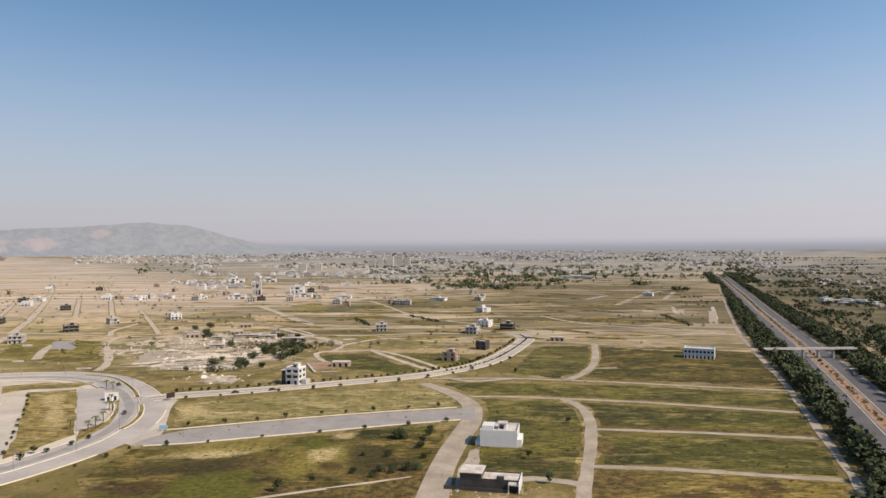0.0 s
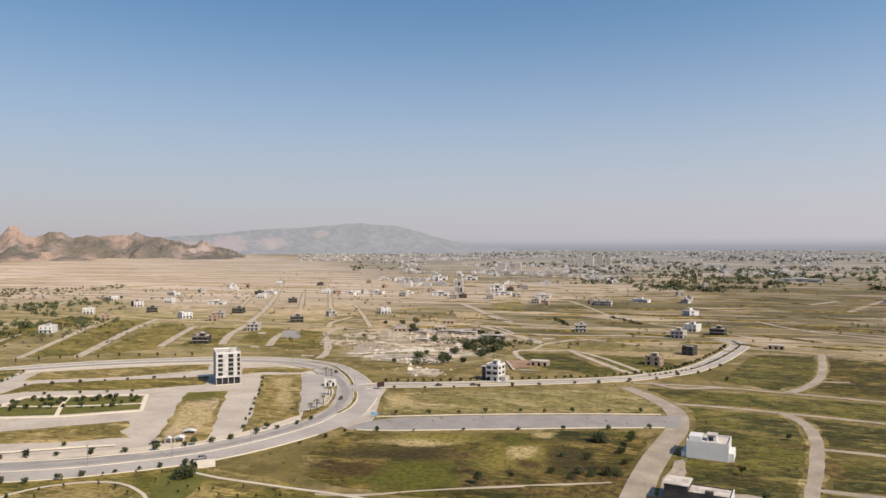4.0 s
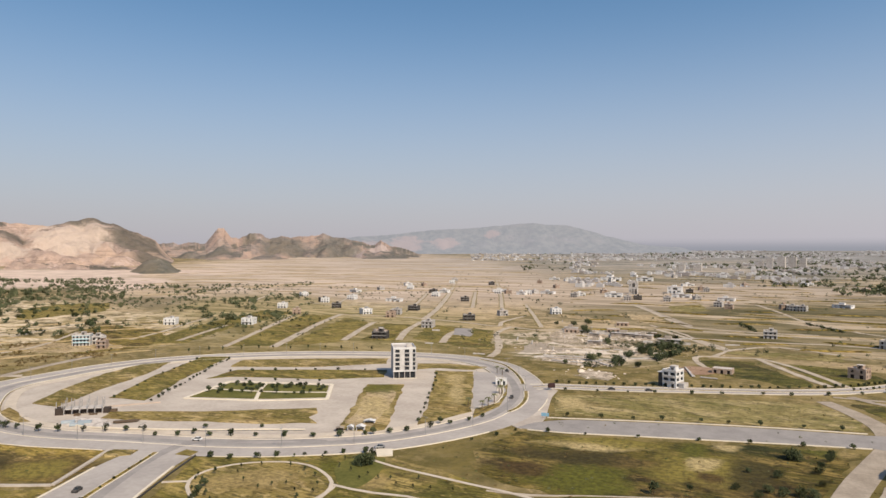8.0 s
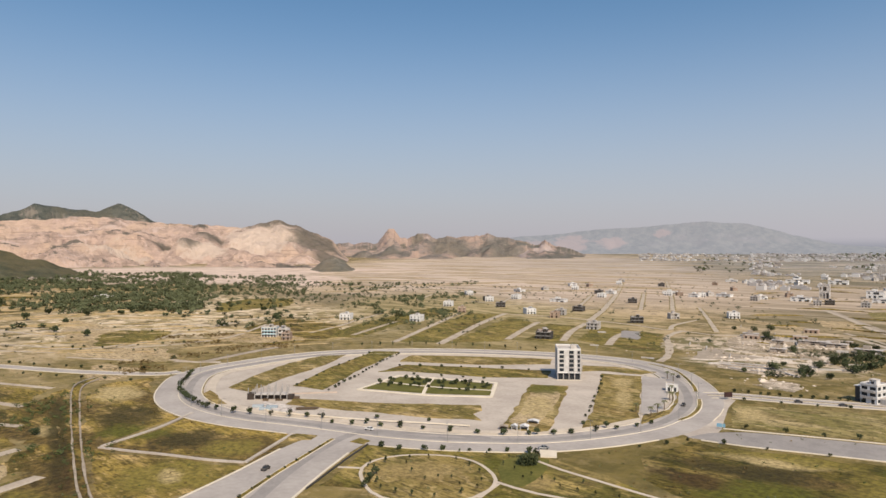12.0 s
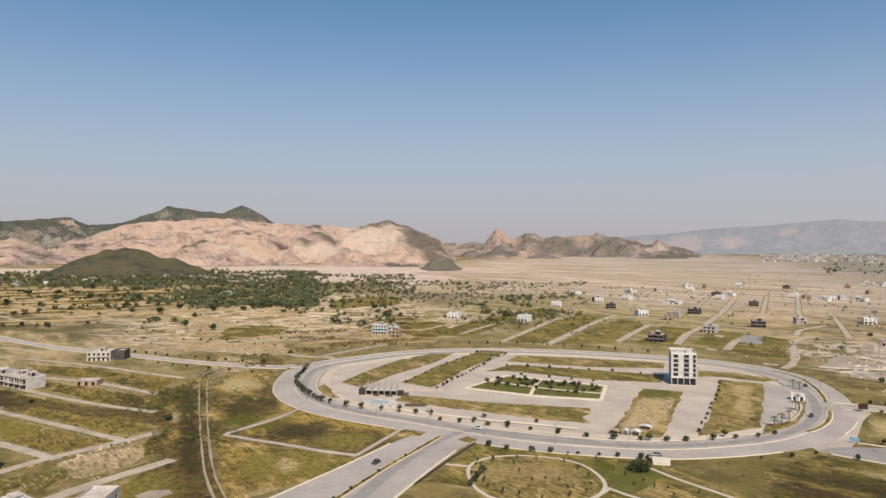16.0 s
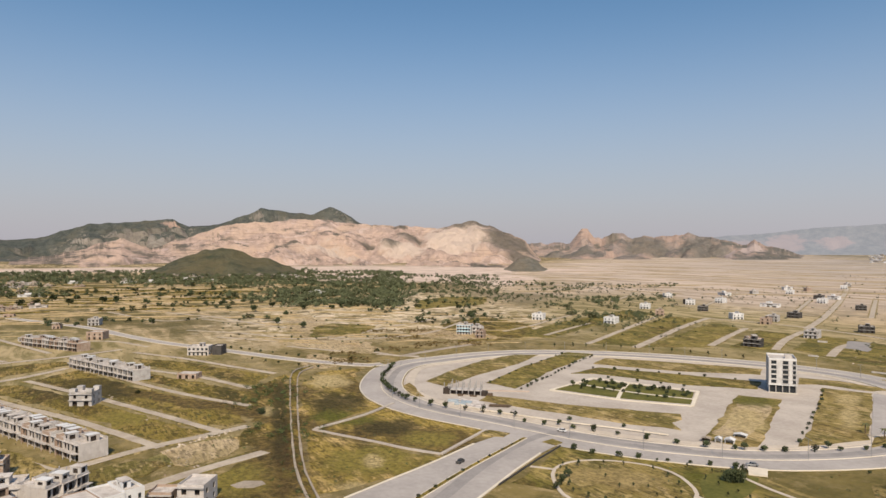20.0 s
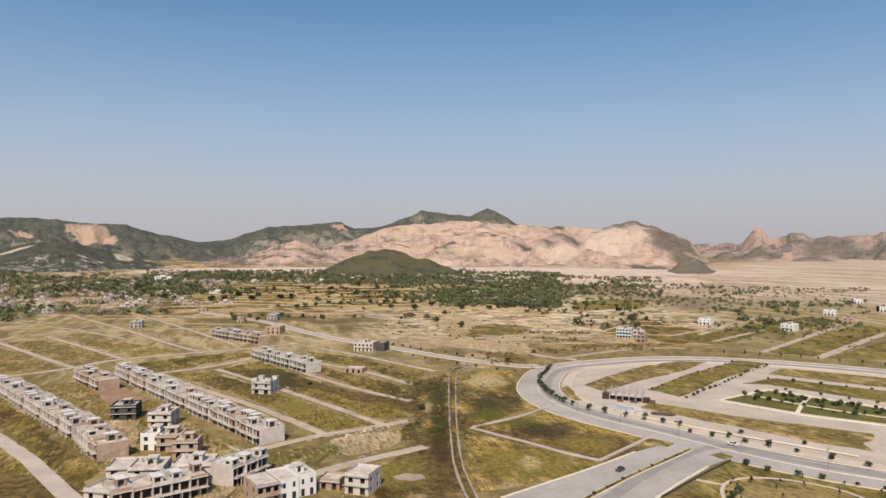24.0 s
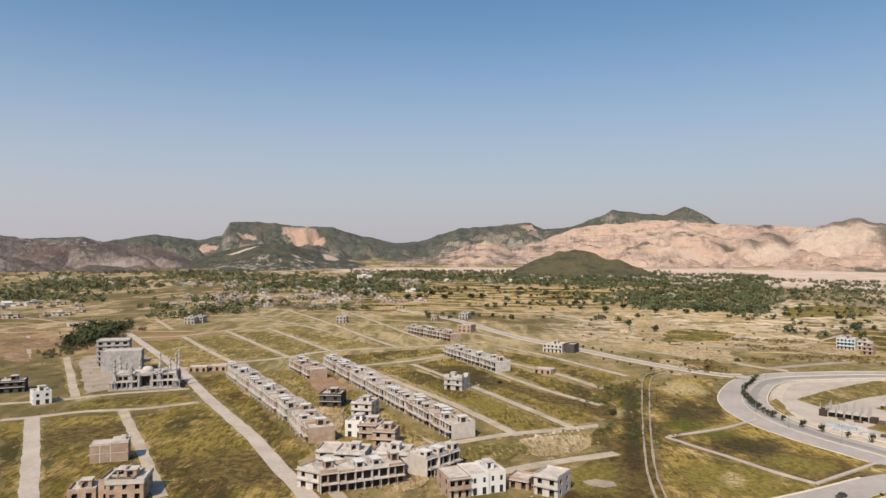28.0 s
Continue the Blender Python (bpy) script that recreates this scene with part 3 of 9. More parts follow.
def band(left, right, z, closed=False, mat=None, name="band", depth=0.6):
    """A slab between two lines: a top, two sides, two ends."""
    v, f, n = [], [], len(left)
    if mat in (ASPHALT, STREET, DIRT, PALEDIRT, KERB):
        for a, b, c, d in zip(left, right, left[1:] + left[:1] * closed, right[1:] + right[:1] * closed):
            along, across = int((c - a).length / 1.5) + 1, int((b - a).length / 1.5) + 1
            for i in range(along + 1):
                for j in range(across + 1):
                    p = a.lerp(c, i / along).lerp(b.lerp(d, i / along), j / across)
                    PAVED.add((round(p.x / 2), round(p.y / 2)))
    for a, b in zip(left, right):
        ga, gb = ground_z(a.x, a.y), ground_z(b.x, b.y)
        v += [(a.x, a.y, ga + z - depth), (a.x, a.y, ga + z), (b.x, b.y, gb + z), (b.x, b.y, gb + z - depth)]
    for i in range(n if closed else n - 1):
        p, q = 4 * i, 4 * ((i + 1) % n)
        f += [(p + 1, p + 2, q + 2, q + 1), (p, p + 1, q + 1, q), (p + 2, p + 3, q + 3, q + 2)]
    if not closed:
        f += [(0, 3, 2, 1), (4 * n - 4, 4 * n - 3, 4 * n - 2, 4 * n - 1)]
    return mesh_of(name, v, f, mat)


LEVEL = iter(range(100000))


def level():
    """A few millimetres of its own for each sheet laid on the ground, so that no two share a plane."""
    return 0.002 * (next(LEVEL) % 36)


def ribbon(name, pts, width, z, mat, label, category, kind="structure", closed=False, ragged=0.0, parent=None, step=12.0, shift=0.0, group=""):
    z += level()
    line = spline(pts, step, closed)
    l, r = offset_line(line, shift - width / 2, closed), offset_line(line, shift + width / 2, closed)
    if ragged:
        rnd = random.Random(len(name) + int(pts[0][0]))
        l = [p + Vector((rnd.uniform(-1, 1), rnd.uniform(-1, 1), 0)) * ragged for p in l]
        r = [p + Vector((rnd.uniform(-1, 1), rnd.uniform(-1, 1), 0)) * ragged for p in r]
    ob = part(name, band(l, r, z, closed, mat, name), parent)
    return ob if parent else tagged(ob, label, category, group, kind)


def margin(ob, pts, width, seed):
    """A trodden straw-coloured margin of uneven width under a street."""
    rnd = random.Random(seed)
    line = spline(pts, 5.0)
    sides = [[p + Vector((rnd.uniform(-1, 1), rnd.uniform(-1, 1), 0)) * 1.2 for p in offset_line(line, s * (width / 2 + 1.3))] for s in (-1, 1)]
    part("margin", band(sides[0], sides[1], 0.097, False, GRASS, "margin"), ob)


def plot(name, pts, z, mat, label, category="field", kind="structure", ragged=1.0, smooth=False, parent=None, depth=0.6):
    """A flat parcel of ground with a slightly uneven edge."""
    z += level()
    line = spline(pts, 6.0, True)
    if not smooth:
        line = []
        for a, b in zip(pts, pts[1:] + pts[:1]):
            a, b = Vector((*a, 0)), Vector((*b, 0))
            k = max(1, int((b - a).length / 7))
            line += [a.lerp(b, j / k) for j in range(k)]
    rnd = random.Random(int(abs(pts[0][0]) * 7 + len(pts)))
    line = [p + Vector((rnd.uniform(-1, 1), rnd.uniform(-1, 1), 0)) * ragged for p in line]
    bm = bmesh.new()
    vs = [bm.verts.new((p.x, p.y, ground_z(p.x, p.y) + z)) for p in line]
    top = bm.faces.new(vs)
    if top.normal.z < 0 or top.calc_area() and (top.normal_update() or top.normal.z < 0):
        top.normal_flip()
    ext = bmesh.ops.extrude_edge_only(bm, edges=list(top.edges))
    for g in ext["geom"]:
        if isinstance(g, bmesh.types.BMVert):
            g.co.z -= depth
    bmesh.ops.triangulate(bm, faces=[top])
    me = bpy.data.meshes.new(name)
    bm.to_mesh(me), bm.free()
    me.materials.append(mat)
    ob = part(name, me, parent)
    return ob if parent else tagged(ob, label, category, "", kind)

# ---------------------------------------------------------------- the ground, one sheet to the horizon
def build_ground():
    radii = [0, 60, 140, 240, 400, 700, 1000, 1300] + [1300 + 60 * k for k in range(1, 61)]
    n = 240
    v, f = [(0, 0, 0)], []
    for r in radii[1:]:
        for k in range(n):
            a = 2 * math.pi * k / n
            x, y = r * math.cos(a), r * math.sin(a)
            v.append((x, y, ground_z(x, y)))
    f += [(0, 1 + k, 1 + (k + 1) % n) for k in range(n)]
    for i in range(len(radii) - 2):
        p, q = 1 + i * n, 1 + (i + 1) * n
        f += [(p + k, q + k, q + (k + 1) % n, p + (k + 1) % n) for k in range(n)]
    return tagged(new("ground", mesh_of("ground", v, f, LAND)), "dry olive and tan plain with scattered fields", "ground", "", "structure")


build_ground()


# ---------------------------------------------------------------- hills
def rock_material(name, rock_a, rock_b, scrub_a, scrub_b, steep=(0.62, 0.86), strata=28.0, scrubby=(), pale=(), relief=1.0, outcrop=0.0, tint=None, chalk=((0.44, 0.35, 0.27), (0.64, 0.54, 0.43))):
    """Cut rock where it is steep, scrub where soil can lie."""
    n = Nodes(name, 0.95)
    up = n.n.new("ShaderNodeSeparateXYZ")
    n.l.new(n.n.new("ShaderNodeNewGeometry").outputs["Normal"], up.inputs[0])
    layers = n.noise(1, 5, n.mapped((1 / 180, 1 / 180, 1 / strata)), 0.65)
    streak = n.noise(1, 5, n.mapped((1 / 26, 1 / 26, 1 / 150)), 0.6)
    rock = n.mix(n.ramp(n.math("ADD", n.math("MULTIPLY", layers, 0.5), n.math("MULTIPLY", streak, 0.5)), 0.43, 0.57), rock_a, rock_b)
    rock = n.mix(n.math("MULTIPLY", n.ramp(n.noise(120, 7, rough=0.72, warp=1.0), 0.52, 0.62), 0.7), rock, tuple(min(1, v * k) for v, k in zip(rock_a, (1.12, 1.2, 1.3))))
    rock = n.mix(n.math("MULTIPLY", n.ramp(n.noise(60, 8, rough=0.75), 0.53, 0.60), 0.6), rock, tuple(v * 0.58 for v in rock_b))
    if tint:
        rock = n.mix(n.math("MULTIPLY", n.ramp(n.noise(230, 5, rough=0.6, warp=0.8), 0.46, 0.58), 0.75), rock, tint)
        ledge = n.noise(1, 6, n.mapped((1 / 150, 1 / 150, 1 / 9)), 0.62)
        rock = n.mix(n.math("MULTIPLY", n.ramp(ledge, 0.56, 0.64), 0.5), rock, tuple(v * 0.55 for v in rock_b))
    scrub = n.mix(n.ramp(n.noise(45, 6, rough=0.7), 0.36, 0.64), scrub_a, scrub_b)
    if outcrop:
        bare = n.math("ADD", n.noise(24, 6, rough=0.72), n.math("MULTIPLY", n.noise(260, 3), 0.7))
        scrub = n.mix(n.math("MULTIPLY", n.ramp(bare, 0.93, 1.02), outcrop), scrub, rock_a)
        scrub = n.mix(n.math("MULTIPLY", n.ramp(n.noise(170, 5, rough=0.65, warp=0.6), 0.48, 0.62), 0.6), scrub, tuple(v * k for v, k in zip(scrub_b, (1.25, 1.1, 0.95))))
    lie = n.math("ADD", up.outputs[2], n.math("MULTIPLY", n.math("SUBTRACT", n.noise(90, 5, rough=0.6), 0.5), 0.55))
    cover = n.ramp(lie, *steep)
    for bearing, r, across, along in pale:
        m = n.patch((-r * math.sin(radians(bearing)), r * math.cos(radians(bearing))), (across, along), bearing, 0.3, 1.1, 50)
        rock = n.mix(m, rock, n.mix(streak, *chalk))
        cover = n.math("MULTIPLY", cover, n.math("SUBTRACT", 1.0, m))
    for bearing, r, across, along in scrubby:
        cover = n.math("MAXIMUM", cover, n.math("MULTIPLY", n.patch((-r * math.sin(radians(bearing)), r * math.cos(radians(bearing))), (across, along), bearing, 0.5, 0.8, 60), 0.88))
    n.bump(n.math("ADD", n.noise(16, 7, rough=0.74), n.math("MULTIPLY", streak, 1.2)), 1.0, 14 * relief)
    return n.done(n.mix(cover, rock, scrub))


PINK_A, PINK_B = (0.545, 0.40, 0.325), (0.42, 0.315, 0.26)
QUARRY = rock_material("quarry_rock", PINK_A, PINK_B, (0.082, 0.078, 0.062), (0.155, 0.135, 0.108), (0.9, 1.04), scrubby=((57.0, 3510, 200, 70), (54.2, 3360, 150, 170), (52.8, 3150, 130, 130), (66, 3250, 60, 60), (62.5, 3330, 70, 70), (72, 3080, 160, 45), (63.9, 3180, 50, 70), (82.3, 2900, 120, 40), (87, 2950, 160, 30)),
                       pale=((58.3, 3330, 190, 190), (63, 3150, 120, 100), (69.5, 3050, 160, 90)), tint=(0.56, 0.41, 0.31), chalk=((0.48, 0.375, 0.305), (0.66, 0.54, 0.45)))
SCRUB = rock_material("scrub_hillside", (0.30, 0.26, 0.215), (0.22, 0.195, 0.165), (0.056, 0.067, 0.058), (0.105, 0.11, 0.094), (0.36, 0.74), outcrop=0.6, pale=((99.3, 4120, 105, 170), (100.4, 4180, 70, 90), (103.8, 4120, 60, 40), (107, 4000, 80, 50), (119, 4000, 150, 60), (81, 4200, 60, 80)), chalk=((0.36, 0.25, 0.19), (0.52, 0.38, 0.30)))
DUSTY = rock_material("dusty_hillside", (0.37, 0.285, 0.24), (0.28, 0.232, 0.208), (0.098, 0.099, 0.087), (0.165, 0.156, 0.134), (0.84, 1.0), outcrop=0.4, tint=(0.44, 0.315, 0.25), pale=((35.6, 3900, 60, 120), (37.3, 3800, 40, 120)), chalk=((0.40, 0.32, 0.29), (0.50, 0.41, 0.37)), scrubby=((43.3, 3920, 150, 250), (39.2, 3900, 150, 230), (45.9, 4060, 45, 90), (48.7, 3700, 130, 120), (51.5, 3700, 120, 120)))
SPUR = rock_material("green_spur", (0.42, 0.38, 0.34), (0.34, 0.30, 0.27), (0.052, 0.062, 0.047), (0.10, 0.10, 0.076), (0.3, 0.6), outcrop=0.8, pale=((97.3, 2900, 35, 60), (104.2, 2880, 60, 14), (99.4, 2760, 40, 25)))
STONY = rock_material("stony_brown_hillside", (0.34, 0.29, 0.27), (0.22, 0.185, 0.175), (0.075, 0.065, 0.06), (0.14, 0.115, 0.105), (0.55, 0.95), outcrop=1.0)
# the foot mound's rock and scrub are paled: haze put into their colour
FOOT = rock_material("dusty_mound", (0.40, 0.32, 0.26), (0.30, 0.25, 0.21), (0.115, 0.115, 0.092), (0.20, 0.185, 0.15), (0.45, 0.8), outcrop=0.7)
MOUND = rock_material("green_mound", (0.2, 0.16, 0.1), (0.16, 0.13, 0.09), (0.058, 0.066, 0.038), (0.125, 0.115, 0.066), (0.3, 0.6), outcrop=0.3)
HAZERIDGE = rock_material("pale_far_hillside", (0.11, 0.10, 0.10), (0.09, 0.085, 0.085), (0.05, 0.056, 0.056), (0.095, 0.095, 0.09), (0.6, 0.9), 60, relief=0.2, pale=((33.5, 4480, 120, 130), (30.2, 4470, 90, 70), (26.3, 4560, 60, 45), (36.5, 4480, 110, 100)), chalk=((0.125, 0.095, 0.085), (0.16, 0.12, 0.11)))
# the mountain is part of the glowing backdrop: haze put into its colour and emission
far_glow = HAZERIDGE.node_tree.nodes["Principled BSDF"]
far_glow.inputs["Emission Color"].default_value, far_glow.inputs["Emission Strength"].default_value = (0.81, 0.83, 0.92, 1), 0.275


def distance_haze():
    """The backdrop behind the plain: a glowing grey-blue sheet standing in for haze, thinning out above the horizon."""
    m = bpy.data.materials.new("dusty_distance")
    m.use_nodes = True
    t, l = m.node_tree.nodes, m.node_tree.links
    t.remove(t["Principled BSDF"])
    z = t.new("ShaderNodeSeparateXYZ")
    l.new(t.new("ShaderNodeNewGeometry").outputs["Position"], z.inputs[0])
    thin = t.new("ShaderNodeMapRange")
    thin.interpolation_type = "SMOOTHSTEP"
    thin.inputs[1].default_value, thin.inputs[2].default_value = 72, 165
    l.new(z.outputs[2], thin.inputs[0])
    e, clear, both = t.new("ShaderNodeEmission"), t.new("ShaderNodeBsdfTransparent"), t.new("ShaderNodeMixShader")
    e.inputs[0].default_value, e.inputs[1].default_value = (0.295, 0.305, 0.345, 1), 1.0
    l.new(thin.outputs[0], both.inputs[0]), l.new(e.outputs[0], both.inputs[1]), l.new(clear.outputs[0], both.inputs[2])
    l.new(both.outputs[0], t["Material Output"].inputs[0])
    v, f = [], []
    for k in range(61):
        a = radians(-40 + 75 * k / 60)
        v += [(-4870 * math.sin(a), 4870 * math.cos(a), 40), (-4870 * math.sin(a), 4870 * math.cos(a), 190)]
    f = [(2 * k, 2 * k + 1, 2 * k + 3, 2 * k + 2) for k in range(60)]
    return tagged(new("backdrop", mesh_of("backdrop", v, f, m)), "glowing grey-blue haze sheet along the horizon", "backdrop", "", "structure")


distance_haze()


def ridge(name, crest, foot, top, mat, label, seed=0, rough=0.22, gully=0.35, cliff=1.0, back=250, step=0.12, benches=0.0, jagged=0.10):
    """A hill range along an arc round the plain. crest: (bearing, height of the crest above the drone in degrees);
    foot and top: how far off the slope begins and the crest stands; cliff > 1 keeps the lower slope gentle and the upper part steep."""
    a0, a1 = crest[0][0], crest[-1][0]
    na, nr = int(abs(a1 - a0) / step) + 1, 44
    v, f = [], []
    off = Vector((seed * 31.7, seed * 17.3, 0))
    for i in range(na):
        a = a0 + (a1 - a0) * i / (na - 1)
        e = float(np.interp(a, *zip(*sorted(crest))))
        end = min(1, min(i, na - 1 - i) / 12 + 0.02)
        x, y = -math.sin(radians(a)), math.cos(radians(a))
        jag = noise.fractal(Vector((a * 0.9, seed, 0)), 0.9, 2.1, 5) * jagged
        peak = EYE_Z + top * math.tan(radians(e + jag))
        for j in range(nr + 6):
            if j <= nr:
                u = j / nr
                r = foot + (top - foot) * u
                g = ground_z(x * r, y * r)
                p = Vector((x * r, y * r, 0)) / 260 + off
                h = u ** cliff
                warp = noise.noise(p * 0.6) * 0.5
                spur = abs(noise.noise(p * 0.9 + Vector((warp, warp, 3)))) + 0.5 * abs(noise.noise(p * 2.1 + Vector((warp, 0, 9))))
                cut = noise.fractal(p * 2.0, 1.0, 2.1, 5)
                mid = 4 * u * (1 - u) if u > 0.5 else min(1, 3 * u)
                bench = 0.04 * math.sin(h * 26 + 3 * noise.noise(p * 1.5)) * mid * benches
                z = g - 5 + (peak - g + 5) * min(max(h - mid * (gully * max(0.55 - spur, 0) - rough * 0.25 * cut) + bench, 0), 1.03) * end
            else:
                r = top + back * (j - nr) / 6
                g = ground_z(x * r, y * r)
                z = g - 5 + (peak - g + 5) * (1 - 1.1 * ((j - nr) / 6) ** 1.3) * end
            v.append((x * r, y * r, z))
    w = nr + 6
    for i in range(na - 1):
        for j in range(w - 1):
            p, q = i * w + j, (i + 1) * w + j
            f.append((p, q, q + 1, p + 1) if a1 < a0 else (p, p + 1, q + 1, q))
    return tagged(new(name, mesh_of(name, v, f, mat)), label, "hill", "", "structure")


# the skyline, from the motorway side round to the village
ridge("far_mountain", [(10, 0.05), (14, 0.3), (16.8, 1.0), (19.9, 1.9), (23.5, 2.15), (28, 1.75), (31.5, 1.6), (34.3, 1.25), (38, 1.0), (42, 0.7)], 4300, 4650, HAZERIDGE,
      "far mountain ridge, hazed by a pale blue-grey glow", 1, 0.12, 0.22, jagged=0.06)
ridge("broken_ridge", [(32, 0.0), (34, 0.12), (34.8, 0.3), (35.5, 0.75), (36.3, 0.45), (37.3, 0.65), (38.7, 0.95), (40.2, 1.3), (40.8, 1.0), (41.5, 1.2), (42.7, 0.95), (43.6, 1.15), (44.4, 0.85), (45.3, 1.25), (46, 1.35), (46.8, 0.9), (47.4, 1.0), (47.9, 1.6), (48.4, 1.55), (48.8, 1.1), (49.3, 0.6), (51.1, 0.42), (53, 0.5), (55, 0.3)],
      3500, 4100, DUSTY, "low broken rocky ridge with pinkish cut faces", 2, 0.6, 1.1, 1.2, jagged=0.22)
ridge("green_back_ridge", [(62, 1.2), (66.5, 2.1), (67.2, 2.7), (68.9, 3.45), (70.2, 2.85), (71.6, 2.9), (73, 3.05), (74.4, 3.25), (75.5, 2.7), (77.5, 1.95), (79.8, 1.7), (81, 2.3), (84, 2.0), (86.8, 1.85), (88, 1.4), (90.2, 0.7),
                           (92, 0.6), (94.8, 1.2), (97.1, 1.85), (100.2, 2.0), (103.3, 2.28), (105.2, 2.25), (105.8, 1.1), (107.6, 0.8), (110.8, 1.2), (114.5, 0.55), (115.6, 1.0), (118.7, 0.8), (123, 1.25)],
      3300, 4300, SCRUB, "long scrub-covered hill range behind the quarry", 3, 0.5, 1.3)
ridge("quarry_hill", [(51.5, 0.02), (52.5, 0.5), (54.2, 1.3), (55.8, 1.95), (57.5, 2.3), (58.6, 2.1), (60, 1.7), (62, 1.85), (66.3, 2.05), (69.4, 2.35), (71.1, 2.4), (73.5, 2.2), (76.1, 2.0), (77.3, 1.8), (78.5, 1.45), (79.6, 0.95), (81, 0.55), (82.4, 0.05), (83.3, 0.3), (84.6, 0.8), (86, 0.35), (87.5, -0.1), (89.4, -0.55), (93, -0.9)],
      2500, 3500, QUARRY, "quarried hill with bare pink rock faces and scrub on top", 4, 0.5, 0.9, 1.5, benches=1.3, jagged=0.16)
ridge("front_spur", [(91.8, -1.75), (93, -1.55), (95.5, -0.95), (98, -0.2), (100, 0.35), (101.6, 0.58), (103.5, 0.4), (105.5, 0.0), (107.6, -0.6), (109.5, -1.3), (111, -1.75)],
      2450, 2950, SPUR, "dark green scrub spur in front of the range", 6, 0.5, 0.8, 0.9)
ridge("stony_hills", [(106.5, -1.6), (109, -0.3), (111, 0.35), (113, 0.45), (115.8, 0.85), (117.5, 0.5), (119, 0.75), (121, 1.0), (124, 1.1)],
      2400, 3000, STONY, "low stony brown hills beside the village", 12, 0.7, 1.1)
ridge("foot_mound", [(50.6, -1.7), (51.2, -1.35), (51.9, -0.95), (52.6, -0.68), (53.2, -0.72), (53.9, -1.0), (54.6, -1.4), (55.2, -1.7)], 2300, 2480, FOOT,
      "small grey-green scrub mound at the foot of the quarried hill", 14, 0.4, 0.5, 0.8)
ridge("green_mound", [(69.6, -2.3), (70.6, -2.05), (72.2, -1.38), (73.8, -0.78), (74.85, -0.66), (75.85, -0.18), (76.6, 0.0), (77.3, 0.04), (78.7, -0.08), (80.8, -0.88), (82.7, -1.75), (84.2, -2.3)], 2050, 2300, MOUND,
      "rounded green hill standing before the quarry", 8, 0.15, 0.15, 0.9)

# ---------------------------------------------------------------- the ring road and its dual carriageways
RING = [(-389.9, 183.8), (-413.6, 196.7), (-442.4, 217.5), (-458, 240.3), (-462, 261.5), (-465, 284.4), (-466, 309.1), (-458, 346.4), (-433.3, 384.8), (-400.1, 417.8), (-360.7, 443.9), (-318.5, 464), (-282, 473), (-251.5, 471), (-221.2, 456), (-194.1, 425.8), (-176.1, 398.9), (-163.2, 373.4), (-155.7, 347.2), (-152.8, 321), (-154.8, 301.1), (-163.8, 274.9), (-177.7, 250.3), (-195.5, 232.8), (-215.5, 217.9), (-239.2, 205.8), (-262, 198.1), (-285.8, 189.7), (-309.9, 180.2), (-333.3, 175), (-355.8, 174.9), (-372.7, 177.9)]
ring_line = spline(RING, 6, True)


def dual_road(name, pts, width, label, median=1.6, closed=False, mat=ASPHALT, kerbs=True, step=8.0, low=0.0, gaps=()):
    """A road with kerbs on both sides, left open within the gaps (x, y, radius) of its junctions, and a raised median."""
    line = spline(pts, step, closed)
    road = tagged(part(name, band(offset_line(line, -width / 2, closed), offset_line(line, width / 2, closed), 0.16 - low, closed, mat, name)), label, "road", "", "structure")
    h = width / 2
    for a, b, z in ((-h - 0.35, -h + 0.2, 0.36 - low), (h - 0.2, h + 0.35, 0.36 - low)) if kerbs else ():
        l, r = offset_line(line, a, closed), offset_line(line, b, closed)
        clear = [all(math.hypot(p.x - x, p.y - y) > q for x, y, q in gaps) for p in l]
        if all(clear):
            part("kerb", band(l, r, z, closed, KERB, "kerb"), road)
            continue
        k0, n = clear.index(False), len(l)
        run = []
        for k in range(n + 1):
            j = (k0 + k) % n
            if clear[j] and k < n:
                run.append(j)
            elif len(run) > 1:
                part("kerb", band([l[i] for i in run], [r[i] for i in run], z, False, KERB, "kerb"), road)
                run = []
            else:
                run = []
    if median:
        part("median", band(offset_line(line, -median / 2, closed), offset_line(line, median / 2, closed), 0.38 - low, closed, KERB, "median"), road)
    return road


ring = dual_road("ring_road", RING, 26, "wide pale asphalt ring road with kerbs", 0.35, True, gaps=((-250, 187, 19), (-151, 393, 17), (-141, 314, 19), (-470, 219, 14)))

# paved forecourt inside the ring, with grass blocks laid on it
c0 = sum(ring_line, Vector()) / len(ring_line)
inner = min((offset_line(ring_line, d, True) for d in (-14.0, 14.0)), key=lambda q: sum((p - c0).length for p in q))
plot("ring_paving", [(p.x, p.y) for p in inner[::2]], 0.10, STREET, "dusty pale paving of the streets inside the ring road", "pavement", ragged=0.0)

def block(mt, pts):
    plot("grass_block", pts, 0.34, mt, "unbuilt block of rough dry grass inside the ring", ragged=0.9)


block(GRASS, [(-390.5, 216.5), (-369.6, 217.7), (-392.3, 256.1), (-412, 301.5), (-442.4, 348.2), (-453, 331.6), (-440.8, 292.5), (-417.4, 252.9)])
block(GRASS, [(-384.7, 196.5), (-389.6, 204.5), (-366.2, 196.3), (-348.9, 191.5), (-355.9, 186.9)])
block(GREEN, [(-366.8, 246.6), (-342, 252.3), (-375.6, 302.9), (-423.7, 388.7), (-442, 377.1), (-404.1, 305.4)])
block(GRASS, [(-387.6, 355.6), (-403, 383.1), (-374.2, 403.7), (-310.5, 444.9), (-297.1, 424.3), (-334.3, 385.1)])
